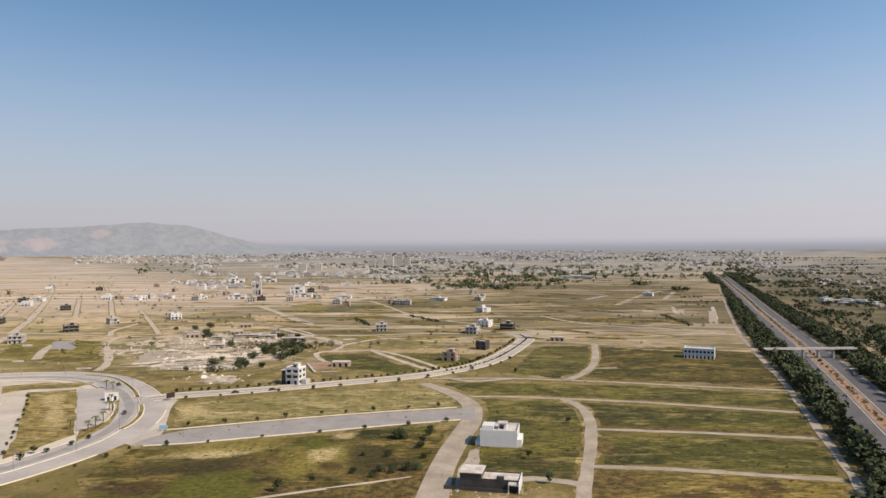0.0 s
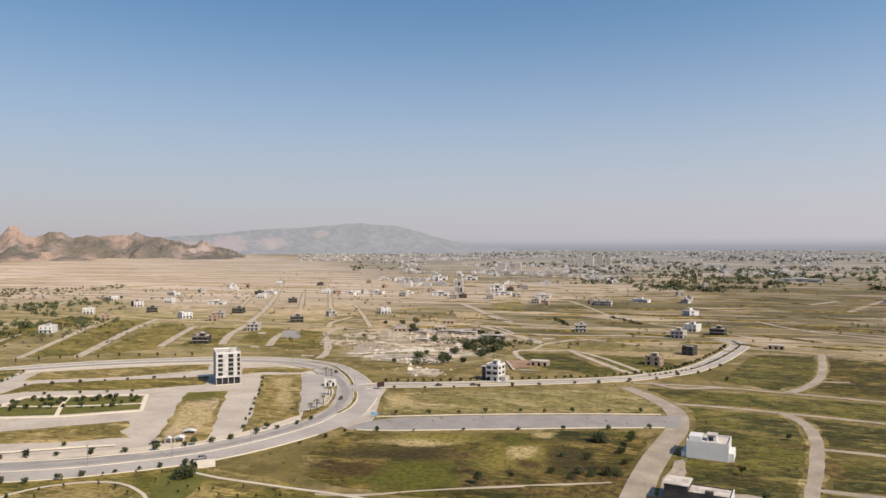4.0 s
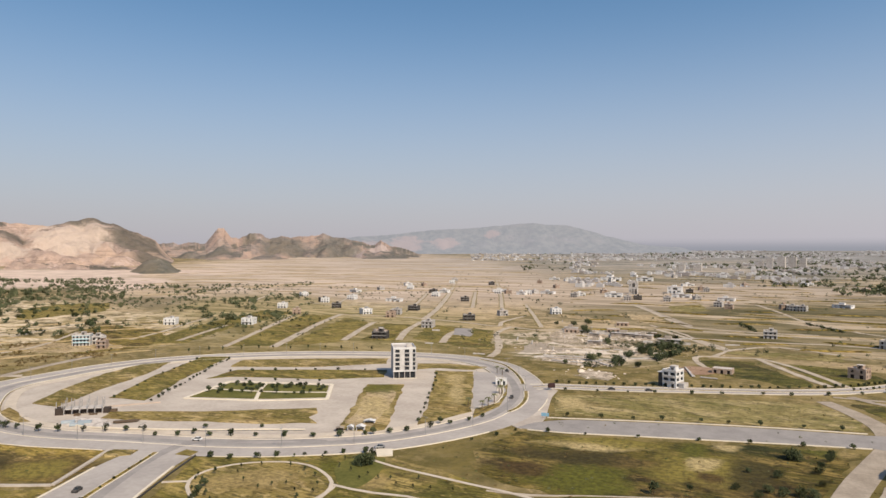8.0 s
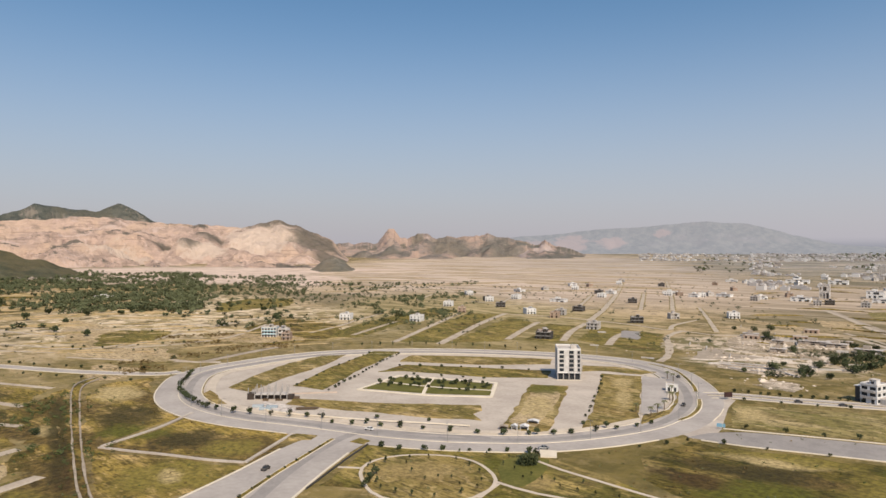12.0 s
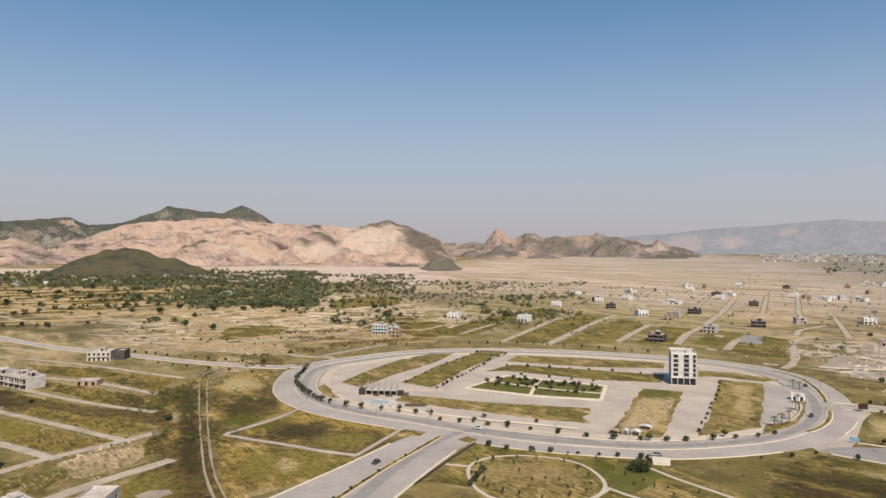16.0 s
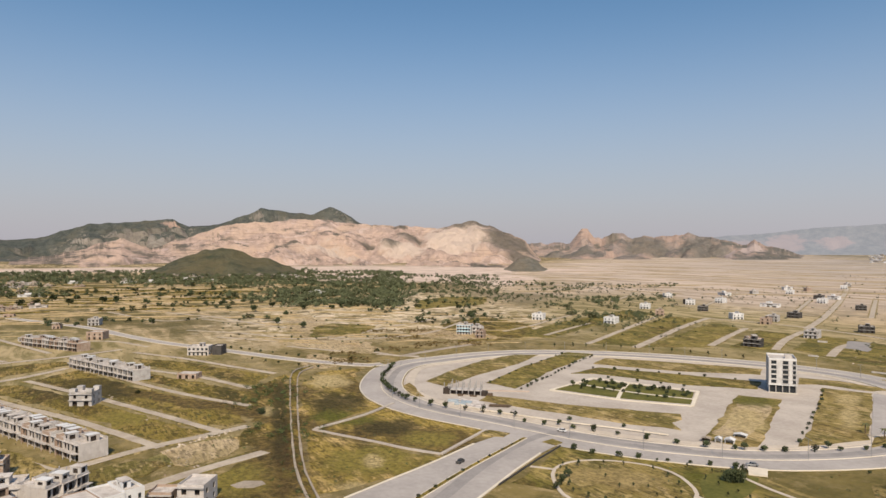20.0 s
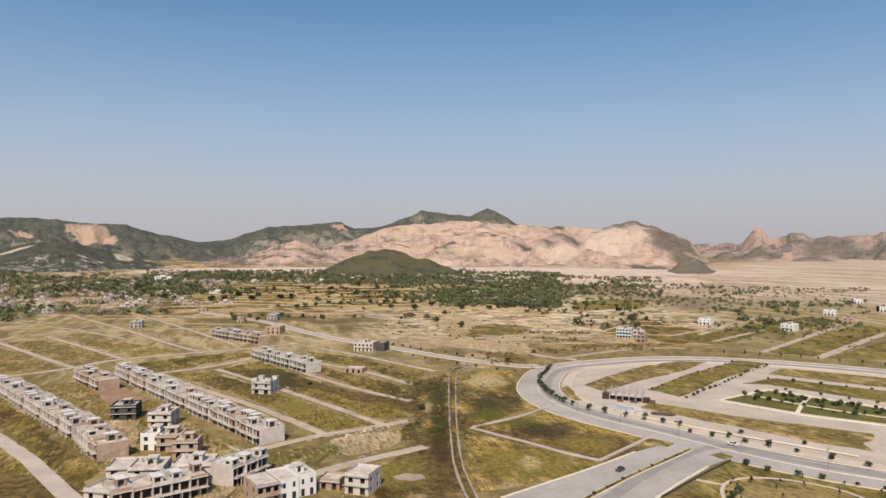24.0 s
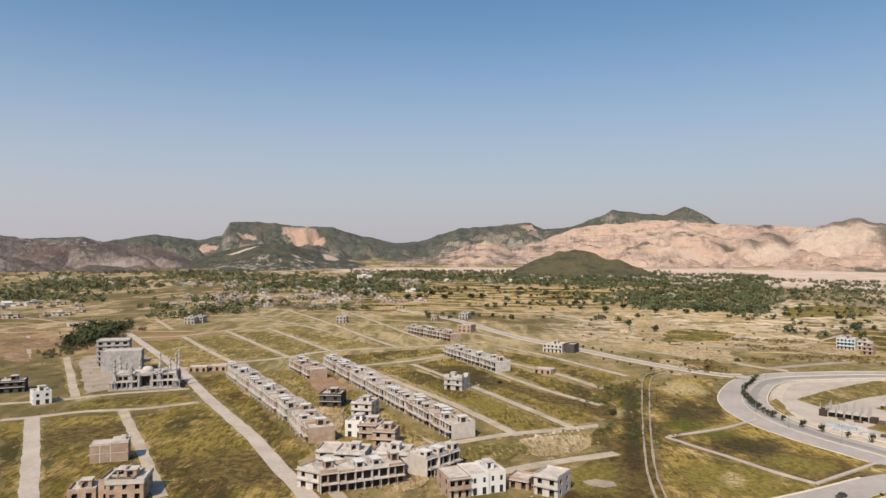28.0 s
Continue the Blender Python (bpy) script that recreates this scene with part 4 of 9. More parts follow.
block(GREEN, [(-364.2, 315.8), (-373.4, 348.1), (-326.4, 376.1), (-280.5, 400.6), (-267.1, 378.2), (-296.2, 352.6), (-357.4, 327.9)])
block(GRASS, [(-325.8, 213.4), (-334.2, 226.1), (-291.1, 250.4), (-247, 285.5), (-238.2, 277.2), (-237.3, 268.1), (-224.9, 261.7), (-245.4, 248.1), (-274.4, 236.1), (-297.9, 225.2)])
block(GRASS, [(-208.7, 256.9), (-228.7, 294), (-261.9, 351.7), (-242.2, 364.3), (-225.5, 334.6), (-200.2, 288.9), (-188.5, 267.8), (-191.5, 260.7)])
block(GRASS, [(-180.3, 282.9), (-198.1, 320.8), (-220.9, 364.2), (-249.6, 415.9), (-224.8, 425.8), (-194.1, 366.3), (-170.2, 320.1), (-174.1, 303)])
block(GRASS, [(-277.4, 435.1), (-256.6, 446.5), (-224.5, 446.8), (-228.5, 431.2), (-254.1, 426.5), (-264.5, 414.9)])
block(GRASS, [(-171.2, 326.9), (-168.3, 346.8), (-174.2, 367.3), (-186.2, 394.2), (-200.7, 420), (-185.8, 395), (-173.6, 372), (-165.1, 345.6), (-163, 324.4), (-164.6, 308.3)])
plot("car_park", [(-224.8, 425.8), (-210, 427.7), (-189.4, 391.6), (-172.1, 350.5), (-169.3, 335.7), (-174.4, 329.2)], 0.36, ASPHALT, "grey paved car park beside the ring road", "car park", ragged=0.2)
plot("grass_block", [(-212, 268), (-226, 297), (-248, 334), (-237, 344), (-222, 322), (-203, 284), (-198, 268)], 0.39, SANDY, "trodden bare sand in the middle of the plot", ragged=1.2, smooth=True)
# verges between the ring and the streets inside, pale gravel with trees
inner2 = min((offset_line(ring_line, d, True) for d in (-15.5, 15.5)), key=lambda q: sum((p - c0).length for p in q))
inner3 = min((offset_line(ring_line, d, True) for d in (-21.0, 21.0)), key=lambda q: sum((p - c0).length for p in q))
part("verge", band(inner2, inner3, 0.30, True, VERGE, "verge"), ring)
for pts, mt in (([(-245.3, 475), (-234.7, 471), (-219.3, 462), (-201.2, 440.2), (-184.9, 415.7), (-177.3, 401.6)], BROWN), ([(-166.8, 382.2), (-160.8, 369), (-156.2, 355.2), (-153.4, 340), (-153.7, 330)], GRASS)):
    island = ribbon("traffic_island", pts, 3.0, 0.36, KERB, "kerbed planted island between the carriageways", "traffic island", step=5)
    ribbon("planting", pts, 1.9, 0.44, mt, "", "", parent=island, step=5)
# low retaining wall along the lower inner street
lowwall = spline([(-325, 196.9), (-307.3, 200.6), (-281.2, 212.6), (-260, 223.7), (-235.9, 238.5), (-220, 247.3)], 6)
part("low_wall", band(lowwall, offset_line(lowwall, -0.6), 1.1, False, KERB, "low_wall"), ring)

# south-west avenue, dual carriageway
def edge_road(name, left, right, z, mat, label, parent=None):
    a, b = spline(left, 8), spline(right, 8)
    k = max(len(a), len(b))
    pick = lambda q: [q[round(i * (len(q) - 1) / (k - 1))] for i in range(k)]
    ob = part(name, band(pick(a), pick(b), z, False, mat, name), parent)
    return ob if parent else tagged(ob, label, "road", "", "structure")


AV_L, AV_R = [(-263.1, 192.5), (-254.3, 164.7), (-239.7, 134.8), (-230.6, 113.4), (-220.7, 90.4)], [(-236.6, 200.3), (-228.6, 180.9), (-215, 157.4), (-202.6, 137.8), (-189.8, 117)]
avenue = edge_road("avenue", AV_L, AV_R, 0.17, ASPHALT, "wide pale avenue running to the ring road")
AV_M = [(-250.5, 189.4), (-238.3, 166.1), (-228, 146.4), (-217.5, 128.2), (-205.4, 107.9)]
am = spline(AV_M, 8)
part("median", band(offset_line(am, -1.2), offset_line(am, 1.2), 0.4, False, KERB, "median"), avenue)
part("hedge_bed", band(offset_line(am, -0.85), offset_line(am, 0.85), 0.45, False, BROWN, "hedge_bed"), avenue)
for line in (AV_L, AV_R):
    q = spline(line[1:], 8)
    part("kerb", band(offset_line(q, -0.45), offset_line(q, 0.45), 0.38, False, KERB, "kerb"), avenue)
plot("traffic_island", [(-241, 191.8), (-242.5, 198.7), (-235.8, 198.9), (-234, 193.3)], 0.42, GRASS, "small grassed traffic island", "traffic island", ragged=0.2, smooth=True)
plot("traffic_island", [(-268.6, 177.6), (-269.1, 183.1), (-259.8, 187.7), (-256.6, 181.8), (-263.3, 174.7)], 0.42, GRASS, "small grassed traffic island", "traffic island", ragged=0.2, smooth=True)

# darker worn lanes where the traffic runs
lane = spline([(-200, 238.1), (-216.7, 232), (-234, 220.5), (-249.3, 207.7), (-249, 193), (-239.6, 172.1), (-224, 146.2), (-206.3, 121.6), (-194.2, 104.4)], 6)
part("worn_lane", band(offset_line(lane, -2.6), offset_line(lane, 2.6), 0.172, False, WORN, "worn_lane"), avenue)
ring_lane = offset_line(ring_line, 5.5, True)
part("worn_lane", band(offset_line(ring_lane, -2.4, True), offset_line(ring_lane, 2.4, True), 0.165, True, WORN, "worn_lane"), ring)

# east roads leaving the ring
EAST_UP = [(-168.6, 397.2), (-159.3, 404.8), (-123.3, 417.2), (-79.2, 435.9), (-31, 458), (0.4, 480), (28, 512), (48.4, 556), (69, 619), (78.2, 654), (75.1, 684), (63.4, 697)]
east_up = dual_road("east_road", EAST_UP, 15, "pale asphalt road lined with young trees", 1.5, low=0.012)
em = spline(EAST_UP, 8)
part("hedge_bed", band(offset_line(em, -0.6), offset_line(em, 0.6), 0.40, False, BROWN, "hedge_bed"), east_up)
east_low = edge_road("lower_east_road", [(-133.7, 315.3), (-121.3, 328.9), (-97.3, 338.8), (-63.6, 350.8), (-27.3, 361.5), (8.9, 369.9), (16.8, 372.6)], [(-137.3, 302.3), (-112.9, 306.3), (-90.3, 314.3), (-58.9, 324.7), (-25.3, 336), (8.3, 346.4), (15.6, 345.6)], 0.15, WORN, "grey paved side road")
for line in ([(-131.8, 328.5), (-122.3, 331.7), (-98, 341.2), (-64.1, 353.2), (-27.5, 364), (7.1, 372.4)], [(-130.9, 301.8), (-112.6, 305.4), (-90, 313.3), (-58.7, 323.7), (-25.2, 335.1), (8.3, 345.4)]):
    q = spline(line, 8)
    part("kerb", band(offset_line(q, -0.4), offset_line(q, 0.4), 0.36, False, KERB, "kerb"), east_low)
edge_road("junction_apron", [(-144.7, 307.6), (-145, 325.1), (-149.6, 352.6), (-158.6, 391.1), (-161.3, 403.4)], [(-134.6, 301.8), (-130.7, 320.4), (-137.9, 345), (-147.3, 374.6), (-151.3, 394.5)], 0.13, STREET, "paved apron where the roads meet the ring")
edge_road("dirt_road", [(-16, 437.7), (-2.6, 413.5), (8, 386.4), (10.3, 355.9), (4.7, 326), (-1.7, 295.5), (-6.5, 265.4), (-10, 236.8), (-12, 220.7)], [(-8.9, 441.4), (7.5, 413.9), (19.4, 381), (19, 344.5), (13.6, 318.2), (8.6, 293.4), (3.9, 265.5), (1.6, 237), (0.6, 220.5)], 0.12, DIRT, "pale worn dirt road")
ribbon("dirt_track", [(25.5, 254.7), (33, 256.4), (44.8, 252.1), (48.8, 249.3)], 5, 0.13, DIRT, "pale dirt track between the plots", "track", ragged=0.5)
plot("building_yard", [(11.4, 291.8), (16.3, 295.5), (12.7, 269.2), (9.9, 252.8), (3.6, 244), (5.2, 268.9)], 0.14, DIRT, "trampled yard beside the houses", "yard", ragged=1.2)

def gravel_street(i, w, pts):
    ob = ribbon("street", pts, w, 0.11 + 0.01 * (i % 3), DIRT, "pale gravel street between unbuilt blocks", "street", ragged=0.35, step=6, group="gravel streets by the motorway")
    margin(ob, pts, w, i)


gravel_street(0, 3.9, [(15.4, 399.7), (38.1, 398.7), (69.4, 391.9), (99.7, 385.3), (128, 376.3), (154.6, 366.7), (183.3, 357.2)])
gravel_street(1, 3.7, [(-8.5, 455), (36.1, 456), (79.2, 447.5), (113.5, 439.1), (145.8, 428.9), (176.9, 419.7), (207.3, 410.7)])
gravel_street(2, 3.9, [(70, 326.1), (89, 323.5), (108.9, 320), (133.1, 315.6), (166.5, 307.9)])
gravel_street(3, 3.9, [(56.9, 270.6), (73.9, 268.5), (90.4, 265.5), (119.7, 258.6), (146.2, 252.7)])
gravel_street(4, 4.3, [(79, 638), (110.9, 628), (136.5, 614), (180.9, 605), (226.9, 596), (262.9, 581)])
gravel_street(5, 5.4, [(67.9, 392.2), (73.4, 371.3), (72.5, 345.5), (66.8, 314.5), (59.7, 284.3), (53.3, 259.6), (46.8, 233.3)])
gravel_street(6, 5.6, [(79.2, 447.5), (95.1, 472), (110, 509), (122.4, 558), (133.5, 614)])
gravel_street(7, 5.0, [(0.4, 461), (17.1, 445.7), (43.4, 454)])
gravel_street(8, 4.0, [(103.1, 492), (123.3, 493)])
BOUNDARY = [(626, 1580), (465, 1149), (334, 798), (283.4, 658), (258.5, 578), (232.3, 496), (215.7, 441.7), (190.6, 368.6), (170.9, 311.7), (156.4, 271.1), (143.4, 234.6)]
ribbon("boundary_road", BOUNDARY, 3.8, 0.12, DIRT, "pale dirt road along the motorway fence", "road", ragged=0.6)

# old tracks beyond the east road
def dirt_track(w, pts):
    ribbon("dirt_track", pts, w, 0.1, DIRT if w > 6.5 else PALEDIRT, "pale dirt track across the dry land", "track", ragged=0.7, step=9, group="dirt tracks")


dirt_track(4.5, [(-0.9, 492), (-20.8, 532), (-44.6, 571), (-61.5, 586), (-81.2, 581), (-101.7, 578), (-102.4, 558), (-91.2, 529), (-78.6, 510)])
dirt_track(5.0, [(-61.5, 586), (-34.4, 531), (-9.9, 489)])
dirt_track(4.0, [(-92.1, 584), (-90.1, 629), (-118.6, 674), (-150.5, 731), (-192.3, 785)])
dirt_track(6.0, [(-314.8, 1119), (-236.1, 964), (-179.9, 842), (-146.1, 780)])
dirt_track(5.0, [(-317.8, 690), (-278.7, 683), (-246.4, 714)])
dirt_track(5.5, [(-129.4, 691), (-77.2, 690), (-23, 701), (26.9, 698)])
dirt_track(5.0, [(-143.4, 782), (-86.1, 770), (-25.4, 774)])
dirt_track(6.0, [(-246, 492), (-253.9, 523), (-279.4, 578), (-305.6, 627), (-316.7, 666), (-320.1, 695)])
dirt_track(7.0, [(251.9, 1025), (348.4, 1234), (455, 1409)])
dirt_track(5.0, [(331.5, 1001), (301, 897)])
dirt_track(5.0, [(389.9, 1004), (326, 829)])
dirt_track(4.0, [(120.6, 888), (149.2, 808), (194.2, 752), (291.6, 706)])
dirt_track(4.0, [(11, 814), (60.5, 768), (101.9, 708)])
dirt_track(4.5, [(-209.4, 1399), (-89.1, 1056), (-47.5, 918), (11, 814)])
dirt_track(4.0, [(-723, 23.8), (-701, 60.9), (-648, 82.8)])
dirt_track(4.0, [(-660, 187.8), (-630, 226.3), (-656, 274.1), (-709, 331.8), (-738, 382.6)])
dirt_track(4.0, [(-875, 173), (-818, 198.9), (-803, 235.1), (-771, 277), (-741, 315.6), (-718, 360.1)])
dirt_track(4.0, [(-760, 134.7), (-706, 177.5), (-659, 198.5)])
dirt_track(5.0, [(-522, 239.9), (-496, 248.8), (-484, 260.9)])
dirt_track(4.5, [(-1029, 82.5), (-871, 130), (-901, 196.3), (-830, 236.7)])
dirt_track(4.5, [(-612, 240.7), (-603, 287.2), (-616, 343.3), (-689, 428.5)])
dirt_track(3.0, [(-924, -548), (-876, -479), (-814, -406.5)])
dirt_track(3.0, [(-208.5, 514), (-190.3, 512), (-171.7, 511), (-155.6, 508)])
dirt_track(3.5, [(-231.2, 518), (-212.7, 559), (-184.9, 564), (-163.1, 556)])
dirt_track(4.0, [(-164.5, 576), (-161.3, 618), (-162.2, 662)])
dirt_track(9.0, [(-297.2, 1096.9), (-210.9, 917.5), (-152.5, 797.7)])
dirt_track(6.0, [(-176.8, 749.8), (-136.5, 693.2), (-101, 637.5), (-86, 617.3)])
dirt_track(5.0, [(-87.9, 622.4), (-54.4, 661.7), (-4.2, 637.2)])
dirt_track(5.0, [(-130.8, 752.8), (-92.6, 747.8), (-5, 753.6)])
dirt_track(8.0, [(265.9, 1054), (369.9, 1281.2)])
dirt_track(14.0, [(286, 969.4), (271.9, 921.6)])
dirt_track(9.0, [(328.1, 957.5), (305.2, 890.7)])
dirt_track(9.0, [(360.9, 932.2), (303.9, 778.5)])
dirt_track(8.0, [(372.8, 1166.4), (443.1, 1332.8)])
dirt_track(9.0, [(238, 1159.8), (296.7, 1253.8)])
dirt_track(4.0, [(162.8, 794), (232.6, 752.2), (278, 684.7)])
dirt_track(4.5, [(190.2, 671.4), (281, 692.1)])
dirt_track(7.0, [(-492, 251.3), (-501, 271.1), (-513, 306.7), (-523, 340.3)])

dirt_track(1.6, [(-110, 218), (-95.8, 221.5), (-79.5, 230.1), (-66.8, 235.8), (-57.4, 239.6), (-42.5, 247.1)])
dirt_track(0.9, [(-42.5, 247.1), (-28.7, 252), (-12.8, 258.7)])
dirt_track(4.5, [(-1026, 130), (-952, 163), (-885, 192), (-799, 212), (-729, 231)])
dirt_track(4.0, [(-688.9, 149.8), (-630.7, 189), (-584.9, 227.3), (-570, 232)])
dirt_track(4.5, [(-840, 295.8), (-781, 348), (-714, 391)])
dirt_track(5.0, [(-620, 218), (-623.5, 248), (-670.5, 312), (-701.4, 361.6), (-749, 442), (-768, 505)])
dirt_track(4.0, [(-592.9, 187.9), (-559.4, 207), (-538.4, 219.3)])
dirt_track(3.5, [(-511, 238), (-494.7, 250), (-476.3, 260.5)])
dirt_track(3.0, [(-721, -402.3), (-654.3, -359.9), (-622, -345), (-582.7, -321.9), (-538.5, -300.4)])
dirt_track(3.5, [(-883, -524), (-868, -474), (-867, -433)])
dirt_track(3.0, [(-742, -440), (-741, -416.5), (-751, -398.5)])

# streets of the sector beyond the ring
def sector_street(w, pts):
    ob = ribbon("sector_street", pts, w, 0.1, PALEDIRT, "pale gravel street in an unbuilt sector", "street", ragged=0.4, step=9, group="sector streets beyond the ring")
    margin(ob, pts, w, int(w * 10))


sector_street(6.5, [(-473, 426.9), (-492, 460), (-547, 552), (-640, 709)])
sector_street(8.0, [(-433.6, 446.6), (-470, 513), (-522, 607), (-577, 719)])
sector_street(7.0, [(-409.3, 514), (-444.1, 583), (-481, 661)])
sector_street(7.0, [(-365.4, 541), (-401.1, 609), (-433.6, 689)])
sector_street(7.0, [(-320.4, 545), (-346, 603), (-352.7, 632)])
sector_street(8.0, [(-444.9, 713), (-518, 869), (-664, 1157), (-849, 1508)])
sector_street(6.0, [(-574, 895), (-701, 1134)])
sector_street(6.0, [(-691, 849), (-777, 995), (-881, 1186)])
sector_street(6.0, [(-818, 1677), (-580, 1208), (-438, 917)])
sector_street(6.0, [(-475, 895), (-660, 1259)])
sector_street(5.5, [(-572, 713), (-504, 727), (-433.2, 720), (-379.5, 707), (-336.1, 692), (-351.3, 739), (-356.3, 816)])
sector_street(5.0, [(-542, 434.7), (-572, 489), (-605, 550)])
sector_street(5.0, [(-588, 416.7), (-619, 479), (-658, 539), (-697, 610)])
sector_street(5.0, [(-756, 851), (-673, 834), (-614, 870), (-528, 863)])
sector_street(5.0, [(-833, 804), (-1003, 1045)])
sector_street(5.0, [(-429.1, 983), (-347, 822), (-289.9, 707)])

# west road and the western sector
dual_road("west_road", [(-465, 220.9), (-465, 210), (-486, 191), (-525, 166.8), (-567, 147.2), (-608, 127.7), (-673, 97), (-752, 71.4), (-824, 51.4), (-897, 19.3), (-974, -18.7), (-1054, -45.9)], 11, "pale asphalt road with young trees on its verge", 0.0, low=0.018)
def west_street(w, pts):
    ob = ribbon("sector_street", pts, w, 0.1, STREET if w > 6.5 else PALEDIRT, "pale street of the terraced-house sector", "street", ragged=0.3, step=6, group="streets of the western sector")
    margin(ob, pts, w, int(w * 10) + len(pts))


west_street(6.8, [(-717, -297), (-616, -238.6), (-499, -171.3), (-407.9, -124.5), (-358.8, -98.1), (-319.4, -76.8), (-278.2, -57.1), (-240.9, -38.8), (-211.6, -24.7)])
west_street(5.0, [(-352.6, -209.2), (-360.2, -192.6), (-370.7, -176.3), (-376, -149.1), (-391.5, -123.5)])
west_street(5.0, [(-390, -231.4), (-398.7, -205.4), (-414.8, -180.9), (-429.8, -141.4)])
west_street(6.6, [(-357.8, -196.1), (-299.7, -164.7), (-238.9, -132.1)])
west_street(4.8, [(-372.2, -157.1), (-325.2, -132.1), (-285.5, -111.4), (-241.6, -89.1)])
west_street(5.0, [(-557, -279.2), (-475, -235), (-407.5, -199)])
west_street(6.5, [(-504, -171), (-527, -141.9), (-553, -106), (-583, -82), (-604, -31.3), (-620, 20.9), (-641, 60.8)])
west_street(5.5, [(-680, -279.5), (-696, -235.2), (-743, -202.9), (-797, -161.5), (-819, -121.9)])
west_street(5.0, [(-692, -233.6), (-600, -183.1), (-530, -141.8)])
west_street(5.0, [(-743, -207.2), (-642, -152.3), (-553, -103.2)])
west_street(5.0, [(-762, -166.8), (-665, -114.9), (-582, -72.6)])
west_street(5.0, [(-991, -187.4), (-819, -108.6), (-662, -43.9), (-614, -21.8)])
west_street(5.0, [(-1037, -129.2), (-843, -57.2), (-714, -13.7), (-647, 8.6)])
west_street(4.5, [(-942, -257.4), (-834, -164.4), (-718, -89.4)])
west_street(5.0, [(-869, -327.5), (-751, -265.1)])
west_street(6.0, [(-490, -167), (-500, -138.6), (-488, -127.5)])
west_street(5.0, [(-618, 68.8), (-562, 99.6), (-506, 123.1), (-466, 140.4)])
west_street(5.0, [(-524, 66.9), (-479, 92.7), (-423.3, 112.7)])
west_street(4.5, [(-565, 25.9), (-490, 50.5), (-424.4, 75.1), (-377.1, 99.4)])
west_street(4.5, [(-519, -5.8), (-436.9, 30.7), (-373.2, 56.8), (-327.7, 74.2)])
west_street(5.0, [(-513, -43.2), (-452, -16.1), (-394.8, 12.9), (-353.7, 30.6), (-316.7, 45.6)])
west_street(5.5, [(-302, -1), (-305.7, 14), (-319.4, 40.7), (-326, 63), (-334.3, 87.3)])
west_street(6.0, [(-263.9, 29.3), (-274.2, 48.5), (-282.8, 68.7), (-288.4, 82.5)])
west_street(5.0, [(-409.4, -41.1), (-365.7, -24.9), (-325.4, -6.3), (-301.4, 6.4)])
west_street(6.0, [(-513, -43.2), (-532, -10.3), (-560, 18.4)])
west_street(5.0, [(-272, -43.8), (-240.9, -28.1), (-215.7, -18.2)])

# the storm drain: two pale banks with a dark ditch between
drain = thing("storm_drain", "open storm drain with pale earth banks", "drain", kind="structure")
dl = [(-483, 170.3), (-472, 157), (-447.6, 145.1), (-387.3, 125.2), (-326.2, 106), (-281.7, 92.5), (-254.2, 84.9), (-231.5, 80.2), (-212, 76.9)]
dr = [(-476, 170.9), (-464, 158.8), (-443.7, 148.7), (-387, 129.3), (-326.1, 109.5), (-283.1, 96.2), (-254.1, 88.2), (-231.3, 83.8), (-212.3, 80.4)]
ribbon("bank", dl, 0.8, 0.7, DIRT, "", "", parent=drain, ragged=0.2, step=7)
ribbon("bank", dr, 0.8, 0.7, DIRT, "", "", parent=drain, ragged=0.2, step=7)
a, b = spline(dl, 8), spline(dr, 8)
k = min(len(a), len(b))
part("channel", band([a[i * (len(a) - 1) // (k - 1)] for i in range(k)], [b[i * (len(b) - 1) // (k - 1)] for i in range(k)], 0.08, False, BROWN, "channel"), drain)

# low concrete boundary of the corner lot
lot = thing("lot_wall", "low pale concrete boundary strip round an empty lot", "wall", kind="structure")
for pts in ([(-343.5, 169.4), (-328.6, 148.2), (-320.2, 131), (-313.1, 113.5)], [(-312, 112), (-297, 119), (-279, 128.1), (-261.9, 135.7), (-248.2, 144.1)], [(-248, 144.4), (-259.2, 162.7), (-271, 182.1)]):
    ribbon("wall_strip", pts, 1.5, 0.55, STREET, "", "", parent=lot, step=6)
plot("lot_grass", [(-310.7, 115.5), (-324.5, 146.4), (-340.3, 169.2), (-318.4, 178.4), (-272.2, 182), (-251.9, 146.7), (-283.5, 130.2)], 0.07, HEATH, "browned rough grass on the empty corner lot", ragged=1.0)

plot("sandy_patch", [(-308.7, 45.2), (-315.9, 59.7), (-315.1, 75.5), (-297.1, 73.3), (-288, 59.3), (-284.9, 48.7)], 0.16, SANDY, "bare sandy patch by a gravel street", "ground patch", ragged=1.5, smooth=True)
plot("sand_heap_ground", [(-253.5, 60.1), (-255.7, 65.7), (-252.1, 71.4), (-247.9, 71.5), (-246.2, 66.5), (-248.7, 60.7)], 0.16, DIRT, "small pale patch of dumped sand", "ground patch", ragged=0.6, smooth=True)
for pts in ([(-618, 196), (-543, 211), (-517, 240), (-581, 259), (-623, 231)], [(-484, 166), (-470, 183), (-500, 203), (-534, 188)], [(-932, 295), (-840, 296), (-734, 285), (-640, 256), (-636, 224), (-730, 231)], [(-607, 319), (-557, 341), (-547, 379), (-591, 389), (-644, 352)]):
    plot("tan_patch", pts, 0.06, SANDY, "bare tan ground on the rough heath", "ground patch", ragged=5.0, smooth=True)
for pts in ([(-676, -401), (-684, -373), (-662, -330), (-626, -310), (-606, -331), (-617, -366)], [(-544, -323), (-538, -300), (-573, -318), (-593, -342), (-586, -348)], [(-770, -440), (-752, -405), (-700, -395), (-706, -425)]):
    plot("red_patch", pts, 0.06, REDFIELD, "reddish eroded soil on the open ground", "ground patch", ragged=7.0, smooth=True)
